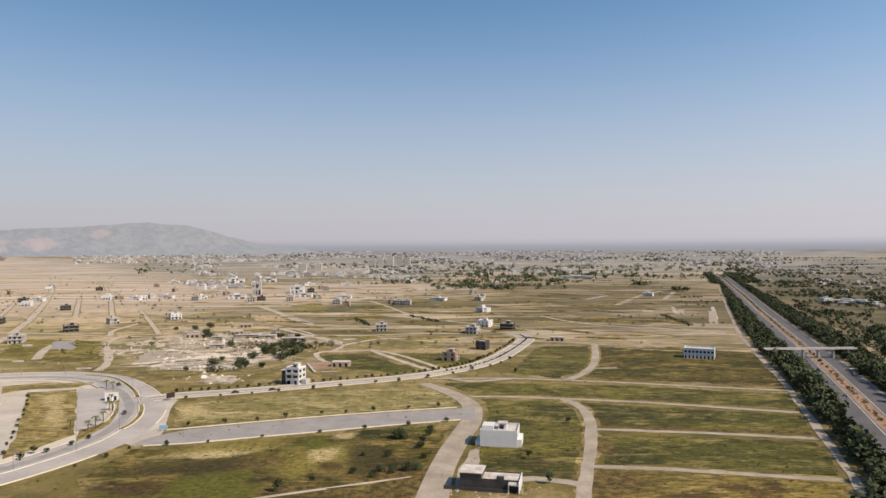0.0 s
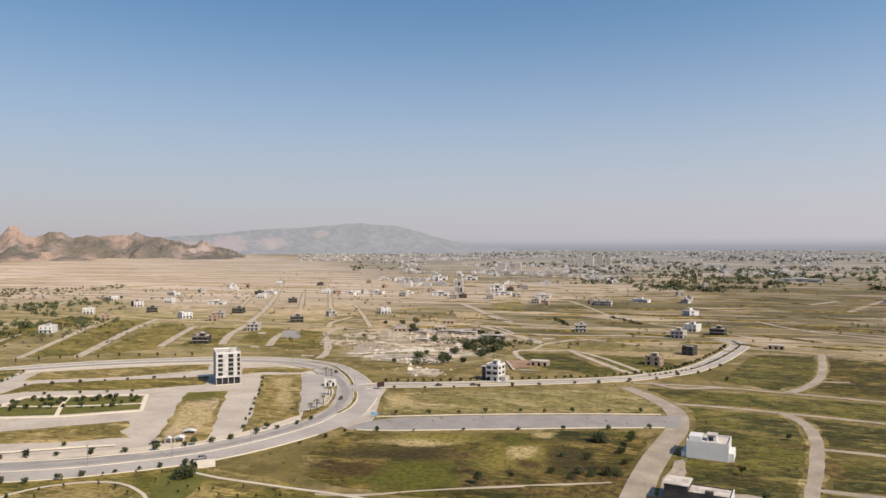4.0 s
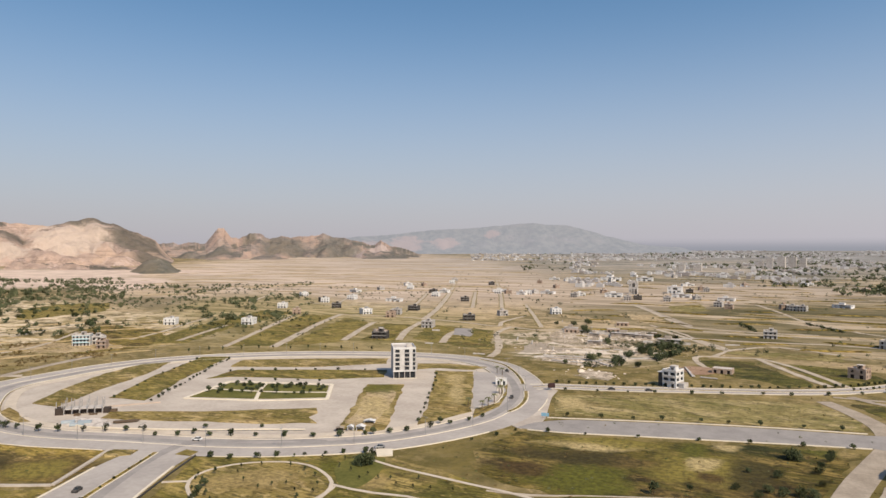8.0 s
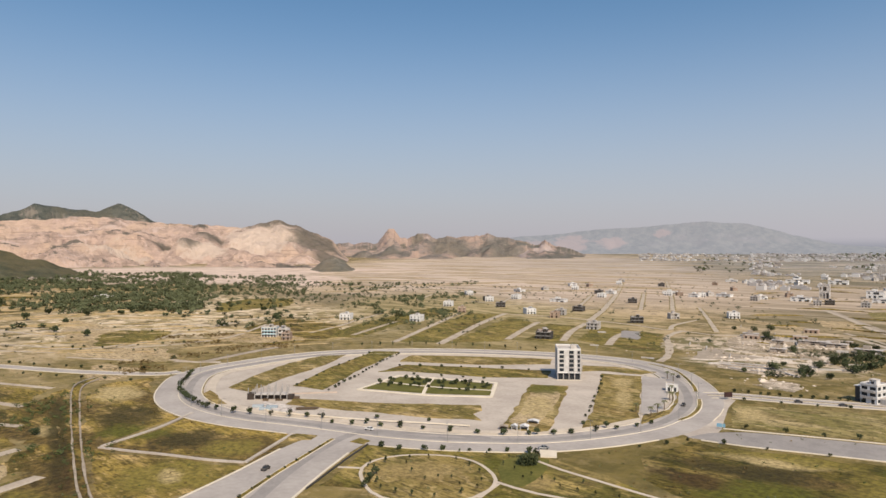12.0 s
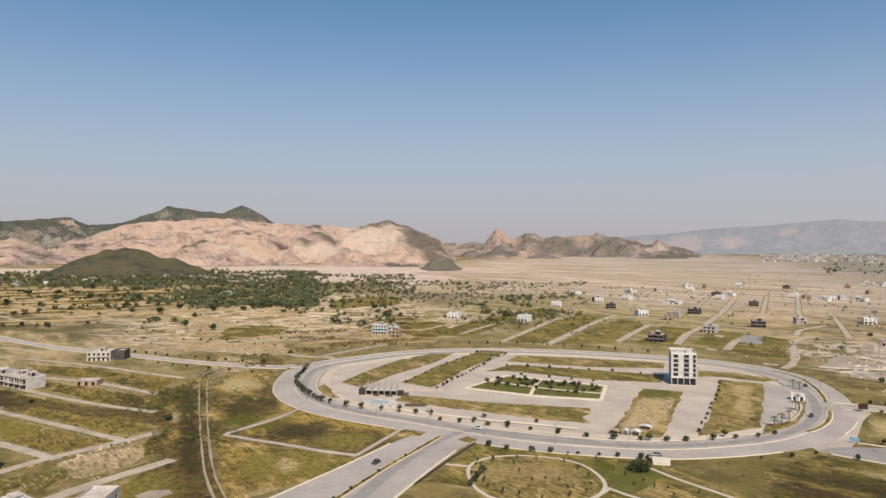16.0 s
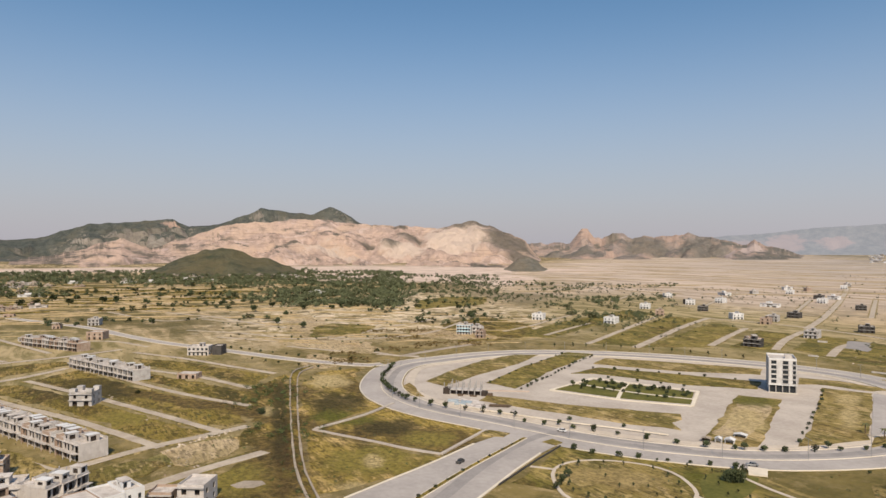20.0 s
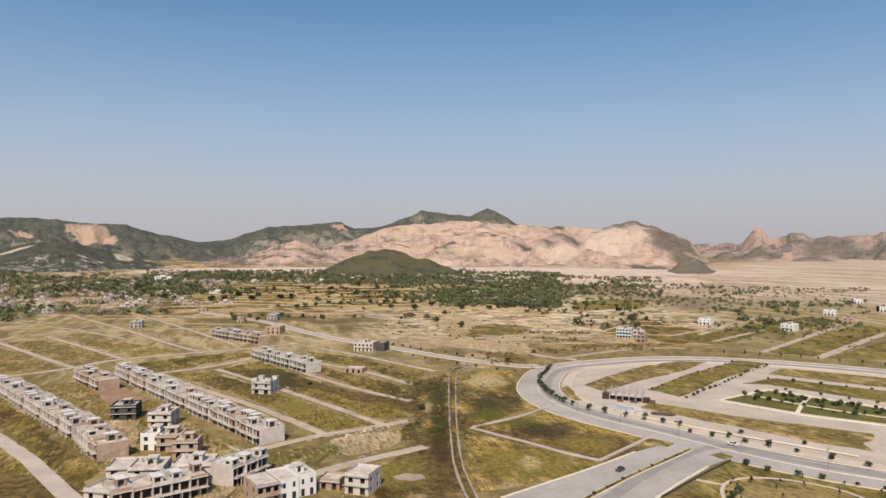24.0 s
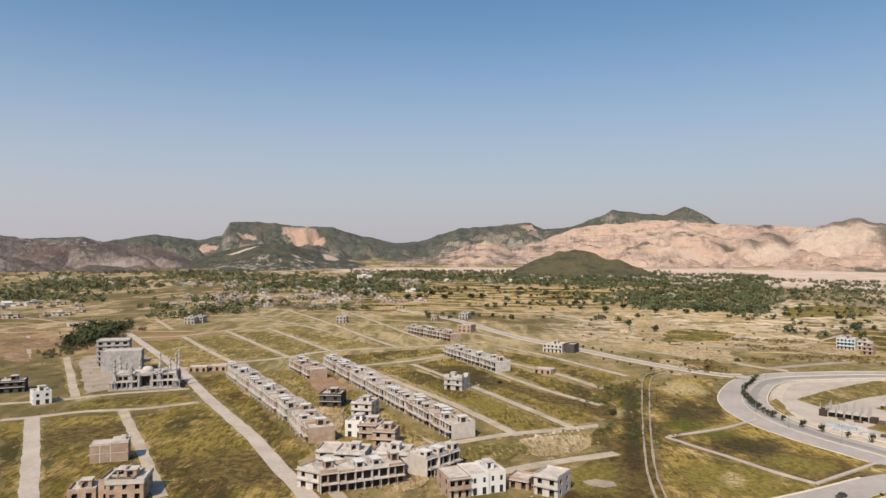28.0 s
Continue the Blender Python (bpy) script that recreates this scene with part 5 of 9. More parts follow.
plot("green_field", [(-868, 461), (-889, 595), (-1023, 691), (-1070, 631), (-1020, 547)], 0.06, GREEN, "fresh green crop field below the woods", ragged=4.0)
plot("green_field", [(-640, 225), (-638, 278), (-695, 323), (-751, 292), (-716, 258)], 0.09, GREEN, "green grass lot between dirt tracks", ragged=3.0)
# ---------------------------------------------------------------- fields
FIELD_LABELS = {MEADOW: "wild meadow of green, straw and rusty weeds", GRASS: "rough dry grass field", GREEN: "rough green pasture with dry patches", PASTURE: "lush dark green pasture with dry patches", HEATH: "patchy heath of dark scrub and pale bare soil", BROWN: "browned rough pasture with dark tufts", DRY: "pale dry stubble field"}


def field(mt, pts):
    plot("field", pts, 0.02, mt, FIELD_LABELS[mt], ragged=2.4)


field(DRY, [(-148.9, 382.5), (-117.6, 398), (-75.1, 413.7), (-15.1, 432.2), (5.6, 396.5), (5.4, 378), (-27.8, 368), (-65, 358.2), (-99.3, 345.5), (-131.2, 333.6)])
field(PASTURE, [(21.5, 392.4), (66.6, 384.8), (69.4, 351.2), (57.8, 292.3), (49.7, 256.2), (31.3, 259.1), (14.6, 263.6), (13.6, 300.2), (21.6, 350.3)])
field(PASTURE, [(47.3, 475), (73.1, 572), (87.2, 605), (126.2, 603), (110.9, 530), (94.8, 481), (77.2, 457)])
field(MEADOW, [(135.6, 597), (199, 586), (250.6, 562), (229.9, 496), (211.2, 425.4), (150.2, 441.7), (88.4, 458), (107.2, 492)])
field(PASTURE, [(-1, 443.5), (73.9, 437.8), (142.9, 420.4), (200.9, 402.7), (185.7, 366.1), (130.4, 383.4), (70.8, 399.8), (15.7, 407.7)])
field(PASTURE, [(77.1, 382.3), (125.3, 368.3), (179.6, 351.2), (168.5, 315.3), (111, 326.1), (74.1, 332.3)])
field(PASTURE, [(72.3, 317.4), (106.7, 313.3), (162, 302.3), (147.9, 259.3), (92, 270.3), (61.7, 274.6)])
field(BROWN, [(59.6, 264.9), (89.2, 261.7), (143.9, 249.4), (137.2, 229.6), (50, 228.6)])
field(PASTURE, [(-101.2, 557), (-66.1, 567), (-17.1, 489), (-32.2, 477), (-74.4, 499)])
field(PASTURE, [(-43.1, 568), (0.4, 569), (24.5, 527), (2.8, 489), (-13.3, 496)])
field(MEADOW, [(-132, 295.9), (-108.5, 301), (-71.8, 311.9), (-22.2, 329.8), (4.8, 336.5), (-2.9, 295.5), (-7.9, 261.9), (-11.5, 227.7), (-70.5, 226.8), (-110.9, 226.3), (-136.7, 253.5), (-136.1, 277.4)])
field(BROWN, [(-388.8, -127), (-382.7, -114.7), (-325.3, -84), (-284, -63.3), (-241.2, -42.9), (-237.3, -84.7), (-297.9, -118.2), (-358.4, -147.3)])
field(BROWN, [(-357.4, -188.3), (-364.9, -157.7), (-315.9, -129.8), (-249, -96.4), (-238.3, -107.7), (-238.8, -127.1)])
field(BROWN, [(-347, -205.9), (-350.9, -197.2), (-239.1, -134.8), (-239.5, -142.1)])
field(BROWN, [(-396.9, -188.8), (-417.9, -139.2), (-397.5, -127.6), (-383.9, -152.3), (-374.7, -184.1)])
field(BROWN, [(-472, -151.5), (-479, -132.9), (-361.8, -80), (-295.2, -47.5), (-272.4, -47.2), (-295.8, -63.1), (-362.3, -94.7)])
field(GRASS, [(-655, -257.1), (-670, -228.3), (-533, -147.7), (-514, -173.1)])
field(GRASS, [(-669, -217.5), (-713, -199.9), (-559, -110.2), (-535, -137.6)])
field(GRASS, [(-723, -193.3), (-731, -161.6), (-589, -78.1), (-565, -104.5)])
field(GRASS, [(-763, -159.4), (-744, -122.7), (-622, -37.2), (-595, -69.4)])
field(BROWN, [(-558, -69.5), (-587, -25.6), (-598, 17.7), (-572, 18.8), (-523, -44)])
field(BROWN, [(-508, -34.5), (-506, -7.7), (-426.7, 26.5), (-327.9, 68.8), (-324.7, 46.7), (-399.1, 18.3)])
field(BROWN, [(-519, -1.6), (-548, 25.1), (-481, 45.6), (-418.1, 70.6), (-371.6, 94.9), (-343.1, 89), (-336, 76.1), (-433.4, 37.6)])
field(BROWN, [(-499, 55.5), (-516, 63.8), (-416.5, 108.8), (-418.9, 129.6), (-342.6, 107.4), (-339.7, 92.4), (-376.9, 100.3), (-435.2, 77)])
field(BROWN, [(-589, 65.6), (-545, 96.4), (-460, 134.7), (-433.9, 115.5), (-490, 94.9), (-540, 69)])
field(BROWN, [(-286, 80.1), (-289.8, 92), (-248.2, 80.8), (-231.4, 77.3), (-232.4, 48.7), (-265, 56.7)])
field(DRY, [(-310.6, 46), (-319.5, 67.1), (-319.2, 77.5), (-298.9, 67.7), (-287.7, 43.8), (-292.2, 32.5)])
field(HEATH, [(-301.8, 110.9), (-274.4, 126), (-244.7, 141.2), (-230.1, 113.4), (-230.9, 84.8), (-274.1, 96.1)])
field(HEATH, [(-459, 166.7), (-458, 198.8), (-417, 178.3), (-371.8, 163.1), (-340.6, 159.3), (-320.5, 117.8), (-360, 124.8), (-418.4, 144)])
field(GREEN, [(-474, 430.7), (-617, 695), (-572, 704), (-440.2, 451)])
field(GREEN, [(-431.5, 456), (-543, 686), (-477, 648), (-403.3, 504)])
field(GREEN, [(-394.8, 523), (-463, 656), (-425.7, 658), (-360.9, 534)])
field(GREEN, [(-358.4, 554), (-409.3, 668), (-324.6, 655), (-260, 527), (-303.2, 533)])
field(GREEN, [(-549, 394.7), (-523, 428.1), (-579, 533), (-653, 712), (-711, 718), (-620, 508)])
field(HEATH, [(-428.4, 114.7), (-460, 146.1), (-373.5, 120.5), (-289.7, 93.7), (-254, 83.8), (-257.5, 79.6), (-290.2, 83.7), (-303, 78.6), (-299.5, 65.3), (-327.2, 84.9), (-342.6, 108.8)])
field(HEATH, [(-436, 151.2), (-372.9, 127.1), (-289.4, 99.6), (-253.7, 91), (-231.2, 86.8), (-230.9, 94.4), (-301.8, 110.9), (-315.7, 112.1), (-342.1, 124.3)])
field(BROWN, [(-678, 392), (-730, 488), (-614, 479), (-527, 390.7), (-545, 332.9)])

# ---------------------------------------------------------------- the oval park by the ring
plot("park_ground", [(-234.9, 196.8), (-214.1, 206.6), (-189.8, 220.6), (-173.8, 230.3), (-161.3, 232.6), (-135.9, 230.4), (-114.6, 222.2), (-97.9, 212.6), (-204.8, 149.5), (-220.5, 178.1)], 0.03, GREEN, "grass of a roadside park", "lawn", ragged=0.8)
plot("park_lawn", [(-172.4, 210.4), (-175, 224.3), (-163.1, 231.3), (-154, 213.8), (-150.6, 199.5), (-153.8, 193.9)], 0.12, LAWN, "mown green lawn in the park", "lawn", ragged=0.6, smooth=True)
OVAL = [(-204.6, 167.7), (-211.9, 177.6), (-212.3, 188.7), (-206.1, 199), (-195.4, 206.8), (-183.8, 208.6), (-172.5, 204.4), (-162.9, 197.5), (-157.5, 187.6), (-156.6, 177.9), (-161.9, 166.1), (-173.5, 157.7), (-186.4, 157.4)]
ribbon("park_path", OVAL, 1.4, 0.24, VERGE, "pale oval park path", "path", closed=True, step=5)
plot("oval_lawn", OVAL, 0.14, GRASS, "dry grass oval inside the park path", "lawn", ragged=0.2, smooth=True)
for pts in ([(-161.8, 195.8), (-152.6, 195.5), (-143.3, 196.3), (-131.1, 199.3), (-121.6, 198.7)], [(-165.4, 226.6), (-152.6, 224), (-136.3, 222.6), (-118.6, 221.2), (-102.5, 220.3), (-88.9, 218.1)], [(-216.9, 166.6), (-209.6, 171.8)], [(-159.4, 194.5), (-157, 185.5), (-155.2, 179.1)]):
    ribbon("park_path", pts, 1.6, 0.24, VERGE, "pale winding park path", "path", step=5)
ribbon("park_wall", [(-231.9, 194.3), (-221.5, 173.8), (-209.3, 151.7), (-204.5, 143)], 0.35, 0.9, DARKWALL, "dark boundary wall of the park", "wall")
plot("paved_pad", [(-173.7, 239.6), (-167.6, 243.4), (-162.2, 235.6), (-167.2, 231.4)], 0.4, KERB, "pale paved pad beside the ring road", "pavement", ragged=0.0)
plot("west_corner_grass", [(-313.9, 160.4), (-286.5, 173.6), (-272.3, 179.3), (-249.8, 149.3), (-257.8, 143.5), (-269.4, 137.6)], 0.06, BROWN, "browned rough grass beside the avenue", ragged=1.0)

# garden square inside the ring
plot("garden_lawn", [(-327.8, 271.3), (-339.6, 312.5), (-279.7, 336.4), (-259.5, 309), (-289.3, 287.7)], 0.42, LAWN, "planted green lawn of a garden square", "lawn", ragged=0.3)
GARDEN = [(-327.6, 266.8), (-344.5, 316), (-280.6, 340.8), (-255.8, 306.2), (-285.7, 284.2)]
for p, q in zip(GARDEN, GARDEN[1:] + GARDEN[:1]):
    ribbon("garden_path", [p, q], 2.0, 0.46, KERB, "pale path along the edge of the garden square", "path", step=5)
for pts in ([(-334.6, 293.4), (-315, 298.5), (-293.2, 306.2), (-266.3, 320.3)], [(-318.9, 322.4), (-305.9, 304.3), (-289, 283.8)]):
    ribbon("garden_path", pts, 2.2, 0.47, KERB, "pale path across the garden square", "path", step=5)

# ---------------------------------------------------------------- motorway
MW = [(802, 2032), (714, 1759), (548, 1273), (413.6, 896), (329.5, 655), (279.4, 514), (243.2, 416.1), (209.7, 327.6), (191.4, 280.4), (174, 235.1), (157.8, 193.9)]
ml = spline(MW, 14)
motorway = thing("motorway", "six-lane asphalt motorway with a planted red-soil median", "motorway", kind="structure")
part("median", band(offset_line(ml, -3.4), offset_line(ml, 3.4), 0.2, False, REDSOIL, "median"), motorway, "red soil median strip")
for s in (-1, 1):
    e = sorted((s * 3.4, s * 15.5))
    part("carriageway", band(offset_line(ml, e[0]), offset_line(ml, e[1]), 0.22, False, MOTORWAY, "carriageway"), motorway)
    for d in (4.2, 14.6):
        e = sorted((s * d, s * (d + 0.3)))
        part("edge_line", band(offset_line(ml, e[0]), offset_line(ml, e[1]), 0.232, False, WHITE, "edge_line"), motorway)
    part("shoulder", band(*(offset_line(ml, q) for q in sorted((s * 15.5, s * 16.8))), 0.18, False, DIRT, "shoulder"), motorway)

# footbridge over the motorway
bridge = thing("footbridge", "long pale concrete bridge over the motorway", "bridge")
ba, bb = Vector((*(246.3, 531), 0)), Vector((*(316.9, 533), 0))
d = (bb - ba).normalized()
turn = math.degrees(math.atan2(d.y, d.x))
bridge.matrix_basis = pose(ba.x, ba.y, 0, 0, 0, turn)
L = (bb - ba).length
s = Solid(); s.box(0, -2.2, 7.0, L, 2.2, 7.5)
part("deck", s.mesh("deck", PALE), bridge)
for y in (-2.2, 2.0):
    s = Solid(); s.box(0, y, 7.5, L, y + 0.2, 8.3)
    part("parapet", s.mesh("parapet", PALE), bridge)
for i in range(6):
    s = Solid(); s.box(L * (i + 0.5) / 6 - 0.5, -1.2, 0, L * (i + 0.5) / 6 + 0.5, 1.2, 7.0)
    part("pier", s.mesh("pier", CONCRETE), bridge)

# ---------------------------------------------------------------- buildings
def walls(w, d, h, sides, reveal=0.3, sill=0.0):
    """Four walls w wide (front along x at y = 0, facing -y) and d deep, with openings cut through and reveals.
    sides: for front, right, back, left a list of openings (x0, z0, x1, z1) along that wall."""
    s = Solid()
    frames = (((0, 0), (1, 0)), ((w, 0), (0, 1)), ((w, d), (-1, 0)), ((0, d), (0, -1)))
    for (o, t), length, holes in zip(frames, (w, d, w, d), sides):
        inward = (-t[1], t[0])
        p = lambda x, z, k=0.0: (o[0] + t[0] * x + inward[0] * k, o[1] + t[1] * x + inward[1] * k, z)
        xs = sorted({0.0, length, *(v for q in holes for v in (q[0], q[2]))})
        zs = sorted({0.0, h, *(v for q in holes for v in (q[1], q[3]))})
        for x0, x1 in zip(xs, xs[1:]):
            for z0, z1 in zip(zs, zs[1:]):
                if not any(q[0] <= x0 and x1 <= q[2] and q[1] <= z0 and z1 <= q[3] for q in holes):
                    s.quad(p(x0, z0), p(x1, z0), p(x1, z1), p(x0, z1))
        for x0, z0, x1, z1 in holes:
            for a, b in (((x0, z0), (x1, z0)), ((x1, z0), (x1, z1)), ((x1, z1), (x0, z1)), ((x0, z1), (x0, z0))):
                s.quad(p(*a), p(*a, reveal), p(*b, reveal), p(*b))
    return s


def rows_of(n, length, z0, z1, width, storey, storeys, skip=()):
    """Evenly spaced openings on a wall."""
    out = []
    for k in range(storeys):
        for i in range(n):
            if (k, i) in skip:
                continue
            c = length * (i + 0.5) / n
            out.append((c - width / 2, k * storey + z0, c + width / 2, k * storey + z1))
    return out


def building(name, w, d, storeys, mat, label, category="house", storey=3.3, fronts=(2, 2, 2, 1), open_w=1.5, ground_open=None, parapet=0.9, mumty=True,
             glazed=True, roof=ROOF, balcony=0.0, slabs=False, band_mat=None, mumty_at=0.6, shop=0.0, group=""):
    """A flat-roofed masonry house: walls with openings, roof slab, parapet, stair tower, windows, balcony, floor edges."""
    ob = thing(name, label, category, group)
    h = storeys * storey
    sides = []
    for k, n in enumerate(fronts):
        length = w if k % 2 == 0 else d
        q = rows_of(n, length, 0.8, 2.6, min(open_w, length / max(n, 1) * 0.7), storey, storeys) if n else []
        if k == 0 and n:
            q = [r for r in q if r[1] > storey]
            g = ground_open or n
            q += rows_of(g, w, 0.02, 2.6, w / g * (0.72 if shop else 0.42), storey, 1)
        sides.append(q)
    part("wall", walls(w, d, h, sides).mesh("wall", mat), ob)
    s = Solid(); s.box(0.02, 0.02, h - 0.02, w - 0.02, d - 0.02, h + 0.12)
    part("roof", s.mesh("roof", roof), ob)
    if parapet:
        s = Solid()
        for q in ((0, 0, w, 0.2), (0, d - 0.2, w, d), (0, 0.2, 0.2, d - 0.2), (w - 0.2, 0.2, w, d - 0.2)):
            s.box(q[0], q[1], h + 0.004, q[2], q[3], h + parapet)
        part("parapet", s.mesh("parapet", mat), ob)
    if mumty:
        mw, md = min(3.6, w * 0.45), min(4.2, d * 0.4)
        x, y = (w - mw) * mumty_at, d * 0.35
        t = walls(mw, md, 2.6, ([(0.5, 0.1, mw - 1.2, 2.1)], [], [], [(0.8, 0.9, 2.2, 1.9)]))
        m = part("stair_tower", t.mesh("stair_tower", mat), ob, m=pose(x, y, h + 0.1))
        s = Solid(); s.box(-0.3, -0.5, 2.6, mw + 0.3, md + 0.2, 2.78)
        part("stair_roof", s.mesh("stair_roof", roof), m)
        s = Solid(); s.turned(0.6, 0.6, 0.1, 1.3, w * 0.18, d * 0.75)
        part("water_tank", s.mesh("water_tank", CONCRETE), ob, m=pose(0, 0, h))
    if slabs:
        for k in range(1, storeys + 1):
            s = Solid(); s.box(-0.25, -0.9, k * storey - 0.2, w + 0.25, 0.0, k * storey)
            part("floor_slab", s.mesh("floor_slab", CONCRETE), ob)
    if balcony:
        for k in range(1, storeys):
            s = Solid()
            s.box(w * 0.1, -balcony, k * storey - 0.2, w * 0.9, 0, k * storey)
            s.box(w * 0.1, -balcony, k * storey, w * 0.9, -balcony + 0.12, k * storey + 0.9)
            part("balcony", s.mesh("balcony", band_mat or mat), ob)
    if band_mat:
        for k in range(1, storeys + 1):
            s = Solid()
            for q in ((-0.12, -0.12, w + 0.12, 0.0), (-0.12, d, w + 0.12, d + 0.12), (-0.12, 0, 0, d), (w, 0, w + 0.12, d)):
                s.box(q[0], q[1], k * storey - 0.35, q[2], q[3], k * storey + 0.1)
            part("painted_band", s.mesh("painted_band", band_mat), ob)
    # dark box behind the openings: the rooms' shade painted in
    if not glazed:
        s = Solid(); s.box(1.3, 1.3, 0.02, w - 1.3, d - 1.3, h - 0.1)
        part("inner_wall", s.mesh("inner_wall", SHADEBRICK), ob, "near-black box painting the shade inside the rooms")
    if glazed:
        for k, q in enumerate(sides):
            for x0, z0, x1, z1 in q:
                s = Solid()
                if k == 0: s.box(x0, 0.16, z0, x1, 0.2, z1)
                elif k == 1: s.box(w - 0.2, x0, z0, w - 0.16, x1, z1)
                elif k == 2: s.box(w - x1, d - 0.2, z0, w - x0, d - 0.16, z1)
                else: s.box(0.16, d - x1, z0, 0.2, d - x0, z1)
                part("window" if z0 % storey > 0.5 else "door", s.mesh("pane", GLASS), ob)
    return ob


def centred(ob, at, turn, dims):
    """Stands a house with the middle of its front on a point; turn: the way its front faces, degrees clockwise from +y."""
    m = pose(at[0], at[1], ground_z(*at), 0, 0, 180 - turn) @ pose(-dims[0] / 2, 0, 0)
    ob.matrix_basis = m
    return ob


def to_camera(at, extra=0.0):
    """The heading from a point back to the drone."""
    return math.degrees(math.atan2(-at[0], -at[1])) + extra



# the six-storey block of flats inside the ring
def apartment_block(w, d):
    """Glazed double-height shop floor behind columns, five storeys with square windows in two bays and a narrow one at the corner."""
    ob = thing("apartment_block", "six-storey pale white apartment block over a dark glazed shop floor", "apartment block")
    g0, st, n = 5.0, 2.85, 5
    h = g0 + st * n
    cols = ((1.3, 4.2), (7.5, 10.6), (12.9, 14.6))
    front = [(x0, g0 + st * k + 0.45, x1, g0 + st * k + 2.5) for k in range(n) for x0, x1 in cols] + [(0.5 + 3.6 * i, 0.05, 3.6 + 3.6 * i, 4.3) for i in range(4)]
    side = [(y, g0 + st * k + 0.8, y + 1.8, g0 + st * k + 2.4) for k in range(n) for y in (2.0, 7.0, 12.0, 17.0)] + [(1.0 + 5 * i, 0.05, 5.0 + 5 * i, 4.3) for i in range(4)]
    part("wall", walls(w, d, h, (front, side, [], side), 0.45).mesh("wall", FLATS), ob)
    s = Solid(); s.box(0.02, 0.02, h - 0.02, w - 0.02, d - 0.02, h + 0.15)
    part("roof", s.mesh("roof", ROOF), ob)
    for q in ((0, 0, w, 0.25), (0, d - 0.25, w, d), (0, 0.25, 0.25, d - 0.25), (w - 0.25, 0.25, w, d - 0.25)):
        s = Solid(); s.box(q[0], q[1], h + 0.004, q[2], q[3], h + 1.1)
        part("parapet", s.mesh("parapet", WHITE), ob)
    for x0, z0, x1, z1 in front:
        s = Solid(); s.box(x0 + 0.02, 0.38, z0, x1 - 0.02, 0.44, z1)
        part("window" if z0 > 1 else "shop_window", s.mesh("pane", GLASS), ob, "" if z0 > 1 else "dark shop glazing")
        if z0 > 1 and x0 > 5:
            s = Solid(); s.box(x0 - 0.2, -0.5, z0 - 0.22, x1 + 0.9, -0.004, z0 - 0.08)
            part("window_sill", s.mesh("window_sill", PALE), ob)
    for y0, z0, y1, z1 in side:
        for x in (w - 0.44, 0.38):
            yy = (y0, y1) if x > 1 else (d - y1, d - y0)
            s = Solid(); s.box(x, yy[0] + 0.02, z0, x + 0.06, yy[1] - 0.02, z1)
            part("window" if z0 > 1 else "shop_window", s.mesh("pane", GLASS), ob)
    for i in range(5):
        s = Solid(); s.box(0.05 + 3.6 * i, -1.0, 0.02, 0.45 + 3.6 * i, -0.6, 4.5)
        part("column", s.mesh("column", CONCRETE), ob)
    s = Solid(); s.box(-0.3, -1.3, 4.5, w + 0.3, -0.004, 4.85)
    part("canopy", s.mesh("canopy", WHITE), ob)
    s = Solid(); s.box(-0.5, -2.6, 0.0, w + 0.5, -0.004, 0.14)
    part("forecourt_step", s.mesh("forecourt_step", KERB), ob)
    for x, y, r in ((w * 0.62, d * 0.3, 3.4), (1.0, 1.2, 1.3)):
        s = Solid(); s.box(x, y, h + 0.15, x + r, y + r, h + (2.6 if r > 2 else 1.5))
        part("stair_tower" if r > 2 else "water_tank", s.mesh("roof_box", PALE if r > 2 else CONCRETE), ob)
    return ob


w, d = 15.0, 22.0
tower = apartment_block(w, d)
tp = (-253.7, 382.5)
centred(tower, tp, to_camera(tp, -5), (w, d))

# ---- prototypes of the scattered houses; each is placed, then copied
def place_all(build, dims, spots):
    """Builds one house at the first spot and copies it to the others. spots: (x, y) or (x, y, turn, scale)."""
    first = None
    for q in spots:
        at, extra = q[:2], (q[2] if len(q) > 2 else 0)
        if first is None:
            first = build()
            centred(first, at, to_camera(at, extra), dims)
        else:
            copy_thing(first, pose(at[0], at[1], ground_z(*at), 0, 0, 180 - to_camera(at, extra)) @ pose(-dims[0] / 2, 0, 0))


villa = lambda: building("pale_villa", 13, 15, 2, WHITE, "white flat-roofed two-storey villa on an open plot", fronts=(3, 3, 2, 3), open_w=1.15, balcony=1.4, group="pale villas")
place_all(villa, (13, 15), [(-547, 737, -20), (-712, 751, 10), (-590, 566, 20), (-665, 521, 15), (-330.7, 859, -10), (43, 756, 20),
                            (-805, 1234, 10), (-733, 939, 25), (-857, 964, -15), (-729, 867, 5), (-585, 1205, 10), (-521, 1206, 0),
                            (-647, 1075, 15), (-832, 1463, 0), (592, 1066, -30)])
grey = lambda: building("grey_shell_house", 12, 14, 2, CONCRETE, "unfinished grey concrete two-storey house with dark open windows", fronts=(3, 2, 2, 2), open_w=2.0, glazed=False, slabs=True, group="grey shell houses")
place_all(grey, (12, 14), [(-395.9, 640, 15), (-511, 750, 10), (-64.6, 723, 0), (27.6, 695, 15), (64.2, 1186, 10),
                           (-807, -265.7, 20), (-820, -259.9, 20), (-818, -92.7, 10), (-166.7, 1081, 10), (-255.7, 1155, 5), (-317.7, 1146, 0), (-421.9, 1178, 15), (-243.5, 1444, 0),
                           (-69.1, 1065, 10), (-56.5, 1062, 10), (-858, 53.5, 15), (-584, 382.5, -10)])
